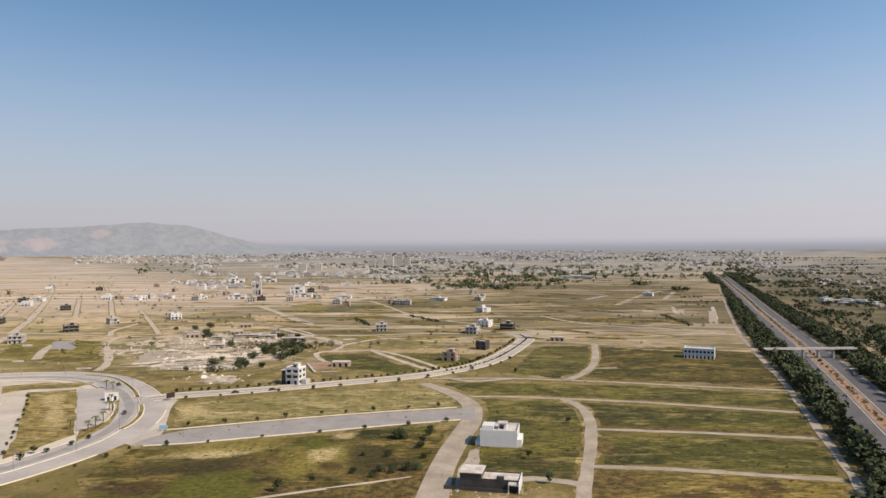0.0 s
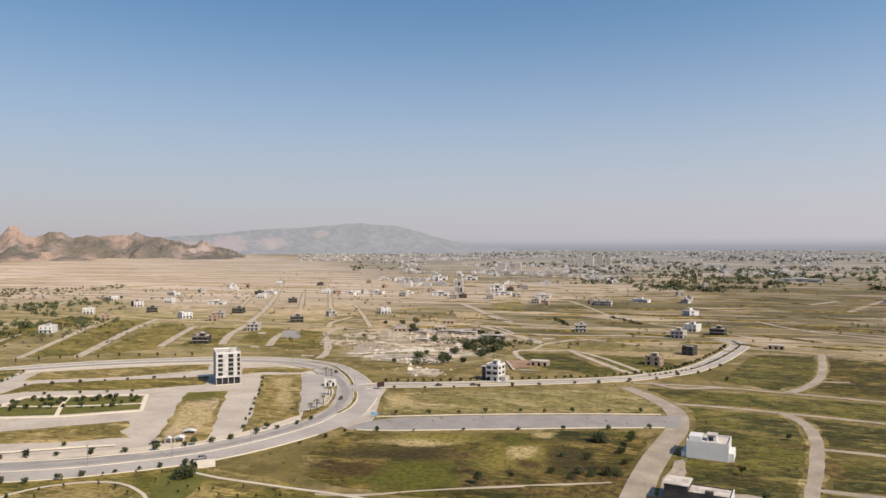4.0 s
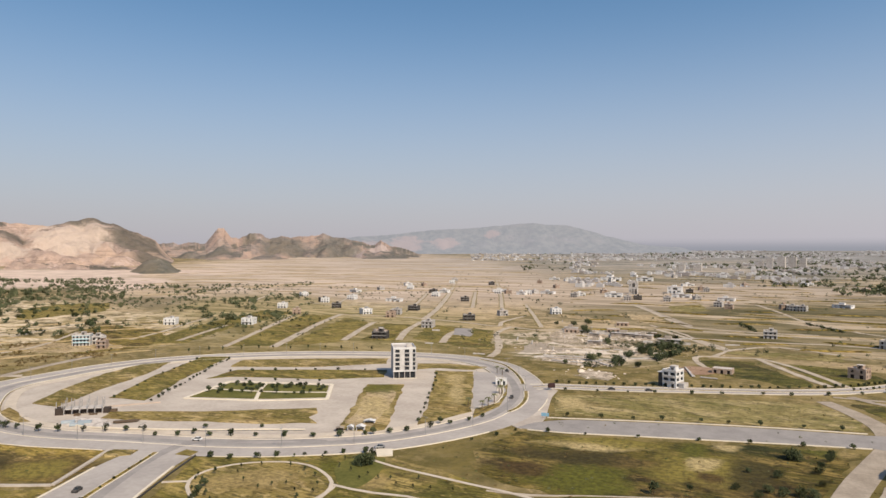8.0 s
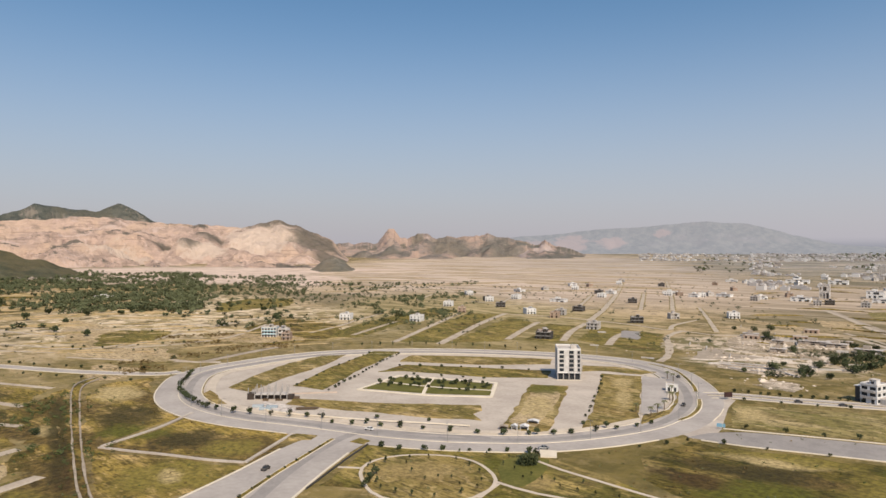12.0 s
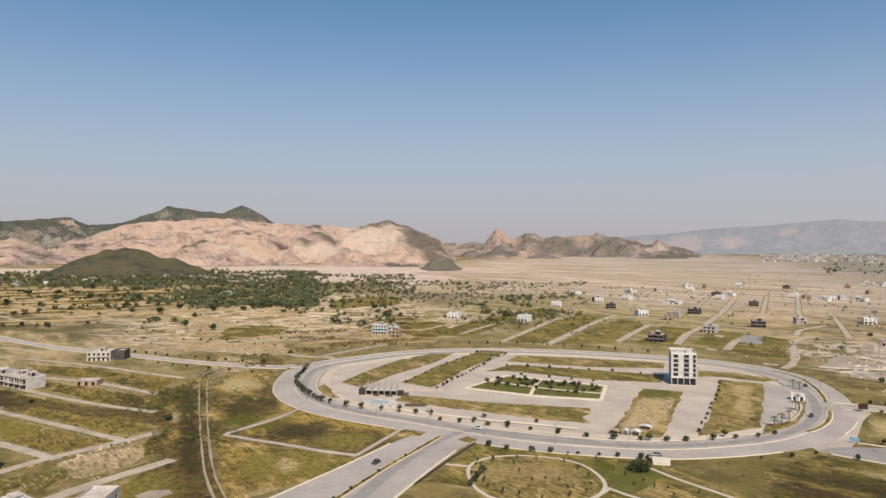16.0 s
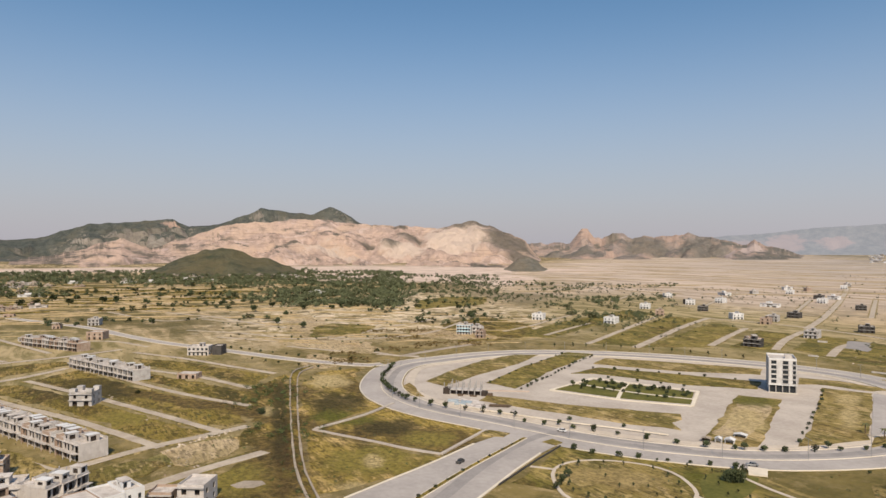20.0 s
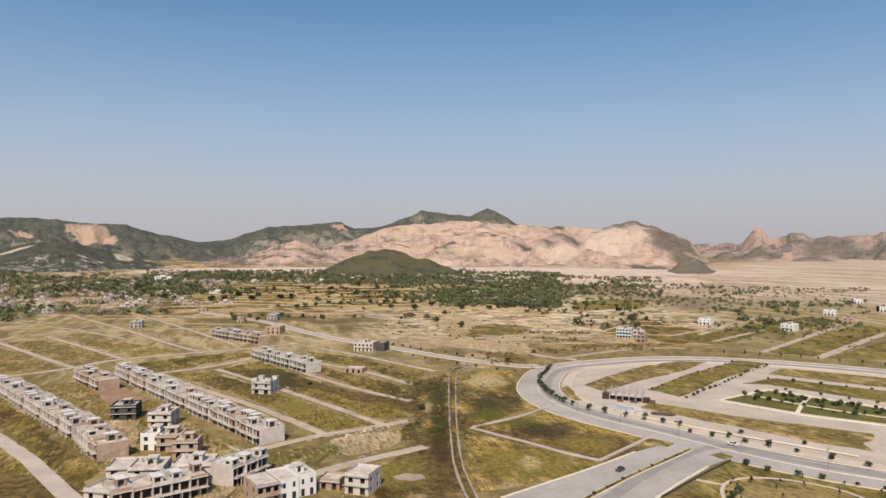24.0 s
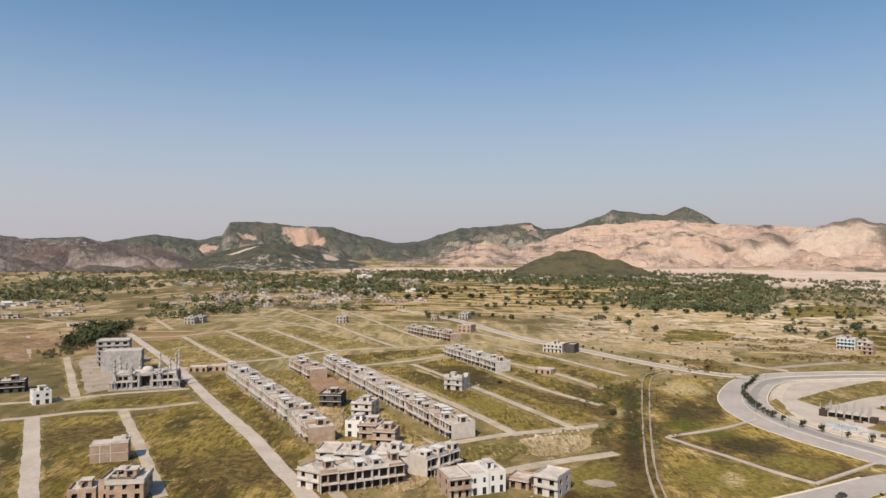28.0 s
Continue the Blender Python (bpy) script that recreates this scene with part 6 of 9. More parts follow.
dark = lambda: building("dark_shell_house", 14, 12, 2, DARKWALL, "dark unrendered two-storey house with a pale roof edge", fronts=(3, 2, 2, 2), open_w=2.4, glazed=False, slabs=True, parapet=0.6, group="dark shell houses")
place_all(dark, (14, 12), [(-391.6, 730, -5), (-542, 995, 0), (-701, 1154, 20), (-524, 810, 20), (-737, 877, -20), (-720, 1452, 0), (-306.6, 1168, 0), (-266.1, 1394, 0), (66.1, 726, 10), (-644, 792, 0), (-386.1, 538, 15), (-420.4, -242.9, 10)])
brick = lambda: building("brick_house", 11, 13, 2, BRICK, "unplastered brown brick house with a flat roof", fronts=(2, 2, 2, 2), glazed=False, group="brick houses")
place_all(brick, (11, 13), [(-496, 715, 10), (-627, 689, 0), (-388.5, 546, -15), (-238.2, -103, 20)])
low = lambda: building("low_brick_house", 13, 9, 1, BRICK, "single-storey brick hut with a flat concrete roof", fronts=(3, 1, 2, 1), glazed=False, mumty=False, parapet=0.3, group="low brick houses")
place_all(low, (13, 9), [(-475, 84.1, 25), (104.6, 638.8, 0), (-217.7, 763, 10), (-174.5, 679, 0), (-167.4, 684, 0), (-244.6, 675, 10), (-207.5, 697, 0), (-75.1, 503, 10), 
                         (-489, -155.2, 15), (-493, -142.7, 15), (-1105, -403, 0), (-1103, -367.3, 0)])

rows = building("roadside_shell", 26, 11, 1, CONCRETE, "low half-built concrete row beside the road", fronts=(7, 2, 4, 2), open_w=2.2, glazed=False, mumty=False, parapet=0.3, slabs=True)
at = (-738, -4); centred(rows, at, to_camera(at, 30), (26, 11))
rb1 = building("brick_block", 15, 13, 2, BRICK, "brown brick house under construction by the road", fronts=(3, 2, 2, 2), glazed=False, mumty=False)
at = (-722, 46); centred(rb1, at, to_camera(at, 25), (15, 13))
for at, w in (((-840, 17), 8), ((-1007, -31), 12)):
    hut = building("brick_hut", w, 8, 1, BRICK, "small brick hut beside the road", fronts=(2, 1, 1, 1), glazed=False, mumty=w < 10, group="roadside huts")
    centred(hut, at, to_camera(at, 15), (w, 8))
fl = building("field_house", 18, 9, 1, PALE, "low pale house with broken walls in the open fields", fronts=(4, 1, 2, 1), glazed=False, mumty=False, parapet=0.4)
at = (-785, -381); centred(fl, at, to_camera(at, -12), (18, 9))
# named single houses
bh = building("blue_banded_house", 14.5, 13, 3, PALE, "three-storey pale house with pale blue bands and verandas", storey=3.0, fronts=(5, 3, 4, 3), balcony=1.6, band_mat=TEAL)
at = (-587, 367.3); centred(bh, at, to_camera(at, 12), (14.5, 13))
nb = building("narrow_brick_house", 8, 9, 2, BRICK, "narrow unfinished brick house beside the blue-banded one", storey=3.1, fronts=(2, 2, 2, 2), glazed=False, slabs=True)
at = (-556, 366); centred(nb, at, to_camera(at, 15), (8, 9))
wh = building("white_house", 16, 14, 2, WHITE, "plain white two-storey house with a stepped parapet", fronts=(0, 3, 2, 3), storey=3.15, parapet=0.9)
at = (23.4, 297.5); centred(wh, at, to_camera(at, 6), (16, 14))
wing = Solid(); wing.box(16.0, 1, 0, 17.8, 12, 3.3)
part("side_wing", wing.mesh("side_wing", WHITE), wh)
step = Solid(); step.box(-2.0, 0.5, 0, 0.0, 11, 2.2)
part("plinth", step.mesh("plinth", WHITE), wh)
upper = Solid(); upper.box(0.6, 3, 6.4, 5.5, 10, 8.3)
part("roof_room", upper.mesh("roof_room", WHITE), wh)

dh = building("dark_walled_house", 21, 9, 1, DARKWALL, "low dark brown house with pale roofs and a cluttered yard", fronts=(0, 1, 2, 1), storey=3.3, parapet=0.5, mumty=False)
at = (16, 245); centred(dh, at, to_camera(at, 8), (21, 9))
s = Solid(); s.box(-0.1, -0.1, 3.4, 7.6, 8.6, 5.5)
rr = part("upper_room", s.mesh("upper_room", DARKWALL), dh)
s = Solid(); s.box(-0.5, -0.5, 5.5, 8.0, 9.0, 5.75)
part("upper_roof", s.mesh("upper_roof", ROOF), rr)
s = Solid(); s.box(13.0, -0.12, 3.3, 15.6, 1.4, 4.7)
part("stair_block", s.mesh("stair_block", DARKWALL), dh)
s = Solid(); s.box(21.02, -3.0, 0, 21.3, 8.8, 4.0)
part("end_fin", s.mesh("end_fin", WHITE), dh, "white end wall")
s = Solid(); s.box(17.4, -3.0, 0, 17.65, -0.02, 3.2); s.box(17.65, -3.0, 2.8, 21.0, -0.02, 3.2)
part("stair_porch", s.mesh("stair_porch", PALE), dh)
s = Solid(); s.box(-5.5, -2.6, 0, 17.3, -2.4, 1.3)
part("yard_wall", s.mesh("yard_wall", DARKWALL), dh)

mod = building("modern_villa", 9, 10, 3, WHITE, "three-storey white and grey modern villa with deep balconies", storey=3.4, fronts=(2, 2, 2, 2), open_w=3.2, balcony=1.6, band_mat=PALE)
at = (-95.6, 437.5); centred(mod, at, to_camera(at, 28), (9, 10))
s = Solid(); s.box(9.02, 3, 0, 12.5, 9, 3.0)
part("car_porch", s.mesh("car_porch", CONCRETE), mod)
s = Solid(); s.box(-3.6, 1.5, 0, -0.15, 9.5, 8.6)
part("dark_wing", s.mesh("dark_wing", DARKWALL), mod, "dark rendered side wing")
s = Solid(); s.box(-4.0, 0.8, 8.6, -0.15, 10.0, 8.85)
part("wing_roof", s.mesh("wing_roof", WHITE), mod)
bl = building("blue_fronted_building", 22, 14, 2, WHITE, "two-storey white building with a long blue-glazed front", storey=3.6, fronts=(8, 3, 6, 3), open_w=2.0, band_mat=BLUE, mumty=False)
at = (196, 532); centred(bl, at, to_camera(at, 4), (22, 14))
cg = building("concrete_house", 11, 9, 2, BRICK, "small tan brick house with a pale roof beside the road", storey=3.0, fronts=(2, 2, 2, 2), glazed=False)
at = (4, 528); centred(cg, at, to_camera(at, 20), (11, 9))
dk = building("dark_gable_house", 9, 10, 2, DARKWALL, "small dark two-storey house", fronts=(2, 1, 1, 1), mumty=False)
at = (31.3, 584.7); centred(dk, at, to_camera(at, 20), (9, 10))
rb = building("roadside_house", 17, 12, 2, PALE, "pale two-storey house with a dark end wall by the road", fronts=(5, 2, 3, 2), open_w=1.8, balcony=1.2)
at = (-575.5, 110.5); centred(rb, at, to_camera(at, 20), (17, 12))
rd = building("roadside_annex", 7.5, 12, 2, DARKWALL, "dark annex built against a pale house", fronts=(0, 1, 1, 1), mumty=False)
at = (-571.5, 124.2); centred(rd, at, to_camera(at, 20), (7.5, 12))
sh = building("solitary_house", 12, 12, 2, CONCRETE, "grey unfinished house with four roof turrets", fronts=(2, 2, 2, 2), glazed=False, mumty=False, slabs=True)
at = (-421.5, 20.1); centred(sh, at, to_camera(at, 25), (12, 12))
for x, y in ((0, 0), (8.8, 0), (0, 8.8), (8.8, 8.8)):
    s = Solid(); s.box(x, y, 6.7, x + 3.2, y + 3.2, 9.2)
    part("roof_turret", s.mesh("roof_turret", CONCRETE), sh)
ws = building("small_white_house", 9, 10, 2, WHITE, "small white two-storey house by a gravel street", fronts=(2, 2, 2, 2))
at = (-389, -207.7); centred(ws, at, to_camera(at, -10), (9, 10))
rf = building("pale_roofed_house", 12, 13, 2, BRICK, "brick house with a broad pale concrete roof", fronts=(3, 2, 2, 2), roof=ROOF, glazed=False, parapet=0)
at = (-237.6, -99.6); centred(rf, at, to_camera(at, 15), (12, 13))
for q in ((-0.3, -0.3, 12.3, 0.0), (-0.3, 13.0, 12.3, 13.3), (-0.3, 0.0, 0.0, 13.0), (12.0, 0.0, 12.3, 13.0), (0.0, 6.0, 7.0, 6.3)):
    s = Solid(); s.box(q[0], q[1], 5.9, q[2], q[3], 7.5)
    part("parapet", s.mesh("parapet", PALE), rf, "pale painted parapet")
rf2 = building("half_built_room", 9, 9, 1, BRICK, "half-built brick rooms with a pale slab", fronts=(2, 1, 1, 1), glazed=False, mumty=True)
at = (-238.6, -114.4); centred(rf2, at, to_camera(at, 15), (9, 9))

bw = building("blank_brick_house", 14, 8, 2, BRICK, "two-storey brick house with blank walls and pale roof slabs", fronts=(0, 2, 2, 2), storey=3.6, mumty=False, parapet=0.3, glazed=False)
at = (-281.8, -124.3); centred(bw, at, to_camera(at, 8), (14, 8))
s = Solid(); s.box(-0.2, -0.2, 6.9, 7.4, 8.2, 7.22)
part("roof_slab", s.mesh("roof_slab", ROOF), bw)
s = Solid(); s.box(7.6, -0.2, 7.3, 14.2, 8.2, 8.3); s.box(11, 2, 8.3, 13, 5, 9.6)
part("roof_parapet", s.mesh("roof_parapet", PALE), bw)
s = Solid(); s.box(-0.6, -0.12, 3.5, 14.1, 0.0, 3.75)
part("floor_band", s.mesh("floor_band", PALE), bw)
for x in (3.5, 7.4):
    s = Solid(); s.box(x, -0.1, 0.02, x + 0.35, 0.0, 6.9)
    part("concrete_column", s.mesh("concrete_column", PALE), bw)

# ---------------------------------------------------------------- terraces of the western sector
def terrace_unit(name, mat, label, group, w=6.2, d=12.0, seed=0):
    """One house of a terrace, still a shell: party-wall fins, deep openings, stair tower, uneven parapet."""
    ob = thing(name, label, "terraced house", group)
    rnd = random.Random(seed)
    h = 6.9
    front = [(0.35, 0.02, 2.8, 2.95), (3.15, 0.02, w - 0.3, 2.95), (0.5, 3.8, 2.4, 6.2), (3.0, 3.45, w - 0.35, 6.4)]
    backs = [(1.0, 1.0, 2.4, 2.4), (4.4, 1.0, 5.8, 2.4), (1.0, 4.4, 2.4, 5.8), (4.4, 4.4, 5.8, 5.8)]
    part("wall", walls(w, d, h, (front, [], backs, [])).mesh("wall", mat), ob)
    s = Solid(); s.box(0.02, 0.02, h - 0.02, w - 0.02, d - 0.02, h + 0.15)
    part("roof", s.mesh("roof", ROOF), ob)
    s = Solid()
    lip = (0.9, 0.35, 1.1, 0.6)[seed % 4]
    for q in ((0, 0, w, 0.2), (0, d - 0.2, w, d), (0, 0.2, 0.2, d - 0.2)):
        s.box(q[0], q[1], h + 0.004, q[2], q[3], h + lip)
    part("parapet", s.mesh("parapet", mat), ob)
    s = Solid(); s.box(-0.13, -0.6, 0.02, 0.13, -0.004, h + (0.0, 0.9)[seed % 2]); s.box(-0.13, 0.004, h + 0.16, 0.13, d * 0.7, h + 1.3)
    part("party_wall", s.mesh("party_wall", PALE if seed % 3 else mat), ob)
    # near-black panel set behind the openings to imitate shade indoors
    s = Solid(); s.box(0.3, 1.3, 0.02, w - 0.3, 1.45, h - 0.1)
    part("inner_wall", s.mesh("inner_wall", SHADEBRICK), ob, "near-black panel painting the shade inside the room")
    s = Solid(); s.box(0.004, -0.7, h - 0.3, w - 0.004, -0.004, h - 0.12)
    part("sunshade", s.mesh("sunshade", PALE), ob)
    s = Solid(); s.box(0.14, -1.9, 3.2, w - 0.14, -0.004, 3.42); s.box(0.14, -1.9, 3.42, w * 0.45, -1.8, 4.0)
    part("porch_slab", s.mesh("porch_slab", PALE), ob)
    s = Solid(); s.box(2.8, -1.8, 0.02, 3.05, -1.55, 3.2)
    part("porch_pillar", s.mesh("porch_pillar", mat), ob)
    if seed % 5 != 3:
        th, x = rnd.uniform(2.4, 3.0), (0.3, 2.6, 0.3)[seed % 3]
        t = walls(3.2, 4.2, th, ([(0.5, 0.05, 2.4, 2.15)], [(0.5, 0.05, 2.9, 2.2)], [], [(1.0, 0.3, 3.0, 2.0)]))
        m = part("stair_tower", t.mesh("stair_tower", mat), ob, m=pose(x, rnd.choice((0.25, 0.25, 4.5)), h + 0.16))
        # panels that paint the tower's inside as shaded, behind its openings
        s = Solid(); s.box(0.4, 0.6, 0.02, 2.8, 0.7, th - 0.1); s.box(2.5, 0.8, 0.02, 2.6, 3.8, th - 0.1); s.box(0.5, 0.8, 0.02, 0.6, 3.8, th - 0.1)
        part("inner_wall", s.mesh("inner_wall", SHADEBRICK), m)
        s = Solid(); s.box(-0.15, -0.5, th, 3.35, 4.35, th + 0.16)
        part("stair_roof", s.mesh("stair_roof", ROOF if seed % 2 else WHITE), m)
    for x, y in ((0.5, 9.0), (w - 0.7, 7.5 + seed % 3), (w - 0.7, 11.4)):
        s = Solid(); s.box(x, y, h + 0.16, x + 0.25, y + 0.25, h + 1.2 + 0.3 * (seed % 3))
        part("column_stub", s.mesh("column_stub", CONCRETE), ob)
    if seed % 4 == 2:
        s = Solid(); s.box(0.6, 8.0, h + 0.16, 3.2, 10.8, h + 1.5)
        part("water_tank", s.mesh("water_tank", CONCRETE), ob)
    return ob


UNIT_W = 6.2
protos = {}


def terrace(a, b, pattern, group, w=UNIT_W):
    """A row of terraced houses whose fronts run from a to b, facing the right of that way."""
    a, b = Vector((*a, 0)), Vector((*b, 0))
    t = (b - a).normalized()
    turn = math.degrees(math.atan2(t.y, t.x))
    n = max(1, round((b - a).length / w))
    for i in range(n):
        key = pattern[i % len(pattern)] + str((i * 3 + len(group)) % 5)
        jog = 0.0 if (i * 7) % 5 else 0.8
        p = a + t * (i * w)
        m = pose(p.x, p.y, 0, 0, 0, turn) @ pose(0, jog, 0)
        if key not in protos:
            mat, label = {"c": (CONCRETE, "unfinished grey concrete terraced house with open window holes"), "p": (PALE, "pale rendered unfinished terraced house with open window holes"),
                          "b": (BRICK, "unplastered brick terraced house with open window holes"), "w": (WHITE, "white painted terraced house with dark window holes")}[key[0]]
            protos[key] = terrace_unit("terraced_house", mat, label, group, seed=len(protos) * 3 + int(key[1]))
            protos[key].matrix_basis = m
        else:
            tagged(copy_thing(protos[key], m), group=group)
    end = a + t * (n * w)
    return end


terrace((-471, -129.8), (-341.5, -64), "cpccpccbcb", "long western terrace")
terrace((-340.2, -63.2), (-303.6, -48.9), "bcbpb", "long western terrace")
terrace((-504, -70.1), (-312.5, 13.5), "pcpcbpcbcbp", "middle terrace with open porches")
terrace((-563, 19.4), (-481, 53.5), "cpccpcc", "short grey terrace")
terrace((-714, -12.6), (-642, 29.5), "bpcb", "far half-built terrace")
terrace((-242.5, -34.3), (-254.2, -6.0), "bbpp", "front terrace facing the dirt road")
terrace((-500, -93.8), (-456, -72.3), "bbb", "inner rows of the terrace block")
terrace((-258.3, 3.0), (-271.4, 15.1), "ppc", "corner houses by the dirt road")

# houses standing between the rows
inner_spots = (
    ("inner_house", 12, 12, 2, DARKWALL, (-377.4, -48.6, 15), "dark house with a white roof slab between the terraces"),
    ("inner_house", 11, 12, 2, PALE, (-356.2, -30, 20), "pale unfinished house between the terraces"),
    ("inner_house", 9, 11, 2, WHITE, (-316.6, -29.8, 20), "white rendered house between the terraces"),
    ("inner_house", 10, 9, 2, BRICK, (-300.6, -15.6, 15), "brick house shell between the terraces"),
    ("inner_house", 10, 11, 2, BRICK, (-311.7, -22.5, 15), "brick house with open window holes"),
    ("gable_house", 11, 16, 2, PALE, (-247.9, -39.3, 40), "pale end house with balconies beside the dirt road"),
    ("backland_house", 14, 12, 2, PALE, (-267.7, -11.7, 15), "pale flat-roofed house behind the front terrace"),
    ("backland_house", 12, 12, 2, PALE, (-268.1, -27, 15), "pale flat-roofed house behind the front terrace"),
    ("backland_house", 12, 12, 1, PALE, (-282.7, -36.4, 15), "low pale house behind the front terrace"),
    ("brick_store", 8, 8, 1, BRICK, (-246, 35, 22), "low brick store beside the white house"),
    ("render_house", 9, 11, 2, PALE, (-238.5, 43.5, 25), "pale rendered house with recessed dark balconies"),
)
for nm, w, d, st, mt, q, lb in inner_spots:
    ob = building(nm, w, d, st, mt, lb, fronts=(2, 2, 2, 1), open_w=1.7, glazed=mt is WHITE, slabs=mt in (BRICK, PALE, DARKWALL), mumty=st > 1 and nm != "render_house")
    centred(ob, q[:2], to_camera(q[:2], q[2]), (w, d))
# a brick shell and two white painted houses in one frontage beside the dirt road
ea, et = Vector((-236.5, 10.0, 0)), Vector((-0.30, 0.954, 0))
along = 0.0
for k, (w, mt, lb) in enumerate(((8.0, BRICK, "unplastered brick end house with banded balconies"), (7.0, WHITE, "white painted house with small windows"), (6.5, WHITE, "white painted house with a raised roof room"))):
    ob = building("end_house", w, 13, 2, mt, lb, "house", 3.4, (3 if k == 0 else 2, 2, 2, 2), 1.7 if k == 0 else 1.0, None, (0.4, 0.7, 1.0)[k], k == 2, k > 0, ROOF, 1.2 if k == 0 else 0.0, k == 0, mumty_at=0.3)
    p = ea + et * along
    ob.matrix_basis = pose(p.x, p.y, 0, 0, 0, math.degrees(math.atan2(et.y, et.x))) @ pose(0, 0.5 * k, 0)
    along += w + 0.05
plot("brick_yard", [(-461, -76), (-468, -60.2), (-422.5, -40.7), (-397.3, -54.3)], 0.5, REDSOIL, "reddish brick-earth yard between the terraces", "yard", ragged=0.6)
plot("sandy_yard", [(-377.6, -54.7), (-372.8, -40.5), (-321.5, -36.2), (-332.2, -46.8)], 0.5, SANDY, "bare sandy yard between the terraces", "yard", ragged=0.8)
plot("sandy_yard", [(-254.3, -9.1), (-262.5, 3.4), (-250, 0.2), (-245.5, -4.8), (-244.3, -10.7)], 0.3, SANDY, "bare sandy yard beside the front terrace", "yard", ragged=0.8, smooth=True)
plot("grass_patch", [(-294.8, 9.6), (-302.1, 33.6), (-291.5, 45.5), (-280.2, 35.7), (-275.3, 19.3)], 0.28, GRASS, "rough grass beside the corner houses", "field", ragged=0.6)
plot("grass_patch", [(-330.7, -14.5), (-320.4, -6.2), (-293, 3.8), (-284, -0.9), (-297.8, -10.6)], 0.5, GRASS, "rough grass between the terraces", "field", ragged=1.0)
plot("grass_patch", [(-469, -92.5), (-427.2, -73.9), (-392.1, -71), (-411.3, -87.7)], 0.5, GRASS, "rough grass between the terraces", "field", ragged=1.0)
plot("inner_paving", [(-484, -126.4), (-498, -74), (-409.1, -34.5), (-301.4, 6.4), (-281.5, -0.9), (-294.7, -43.9), (-381.3, -84.3)], 0.16, GRASS, "trampled rough grass between the terraces", "field", ragged=1.0)
plot("spoil_heap_ground", [(-259.9, 18.2), (-264, 22.8), (-257.7, 26.1), (-252.6, 21.8)], 0.35, DIRT, "small pale spoil patch", "ground patch", smooth=True, ragged=0.5)

# ---------------------------------------------------------------- mosque under construction
mosque = thing("mosque", "grey unfinished mosque with many short minarets", "mosque")
at = (-430.9, -168.1)
mosque.matrix_basis = pose(at[0], at[1], 0, 0, 0, 180 - to_camera(at, 8))
s = Solid(); s.box(-19, -1.5, 0, 19, 20, 1.2); s.box(-20.5, -3.5, 0, 20.5, -1.5, 0.6)
part("plinth", s.mesh("plinth", GREY), mosque)
hall = walls(34, 18, 7.5, ([(1.2 + 3.2 * i, 0.3, 3.6 + 3.2 * i, 3.1) for i in range(4)] + [(1.2 + 3.2 * i, 4.3, 3.6 + 3.2 * i, 6.6) for i in range(4)] + [(14.8, 0.3, 19.2, 6.4)] + [(20.6 + 3.2 * i, 0.3, 23.0 + 3.2 * i, 3.1) for i in range(4)] + [(20.6 + 3.2 * i, 4.3, 23.0 + 3.2 * i, 6.6) for i in range(4)],
                           [(3 + 5 * i, 1.8, 5.4 + 5 * i, 5) for i in range(3)], [], [(3 + 5 * i, 1.8, 5.4 + 5 * i, 5) for i in range(3)]))
part("hall", hall.mesh("hall", GREY), mosque, m=pose(-17, 1, 1.2))
# dark box painting the hall's shade behind its arches
s = Solid(); s.box(-15.5, 2.6, 1.2, 15.5, 17, 8.5)
part("inner_wall", s.mesh("inner_wall", SHADEBRICK), mosque)
s = Solid(); s.box(-17.4, 0.6, 8.6, 17.4, 19.4, 8.95)
part("roof", s.mesh("roof", ROOF), mosque)
for x, y, r in ((0, 10, 3.4), (-10.5, 5, 1.9), (10.5, 5, 1.9), (-10.5, 14, 1.9), (10.5, 14, 1.9), (-5.2, 3.4, 1.4), (5.2, 3.4, 1.4)):
    s = Solid(); s.turned(r * 1.05, r * 1.05, 8.9, 8.9 + r * 0.42, x, y, 14); s.dome(r, x, y, 8.9 + r * 0.42, 14, 5, 0.62)
    part("dome", s.mesh("dome", PALE if r > 3 else GREY), mosque)
s = Solid(); s.box(-4.4, -1.6, 1.2, -3.2, 0.9, 8.2); s.box(3.2, -1.6, 1.2, 4.4, 0.9, 8.2); s.box(-4.4, -1.6, 8.2, 4.4, 0.9, 9.6)
part("portal", s.mesh("portal", GREY), mosque)
# arcade along the front: piers, lintel, flat roof
for i in range(12):
    x = -16.2 + 2.9 * i
    if abs(x) > 4.8:
        s = Solid(); s.box(x - 0.28, -1.9, 1.2, x + 0.28, -1.35, 4.6)
        part("arcade_pier", s.mesh("arcade_pier", GREY), mosque)
for x0, x1 in ((-17.0, -4.5), (4.5, 17.0)):
    s = Solid(); s.box(x0, -2.0, 4.6, x1, 0.98, 5.05); s.box(x0, -2.0, 5.05, x1, -1.8, 5.6)
    part("arcade_roof", s.mesh("arcade_roof", PALE), mosque)
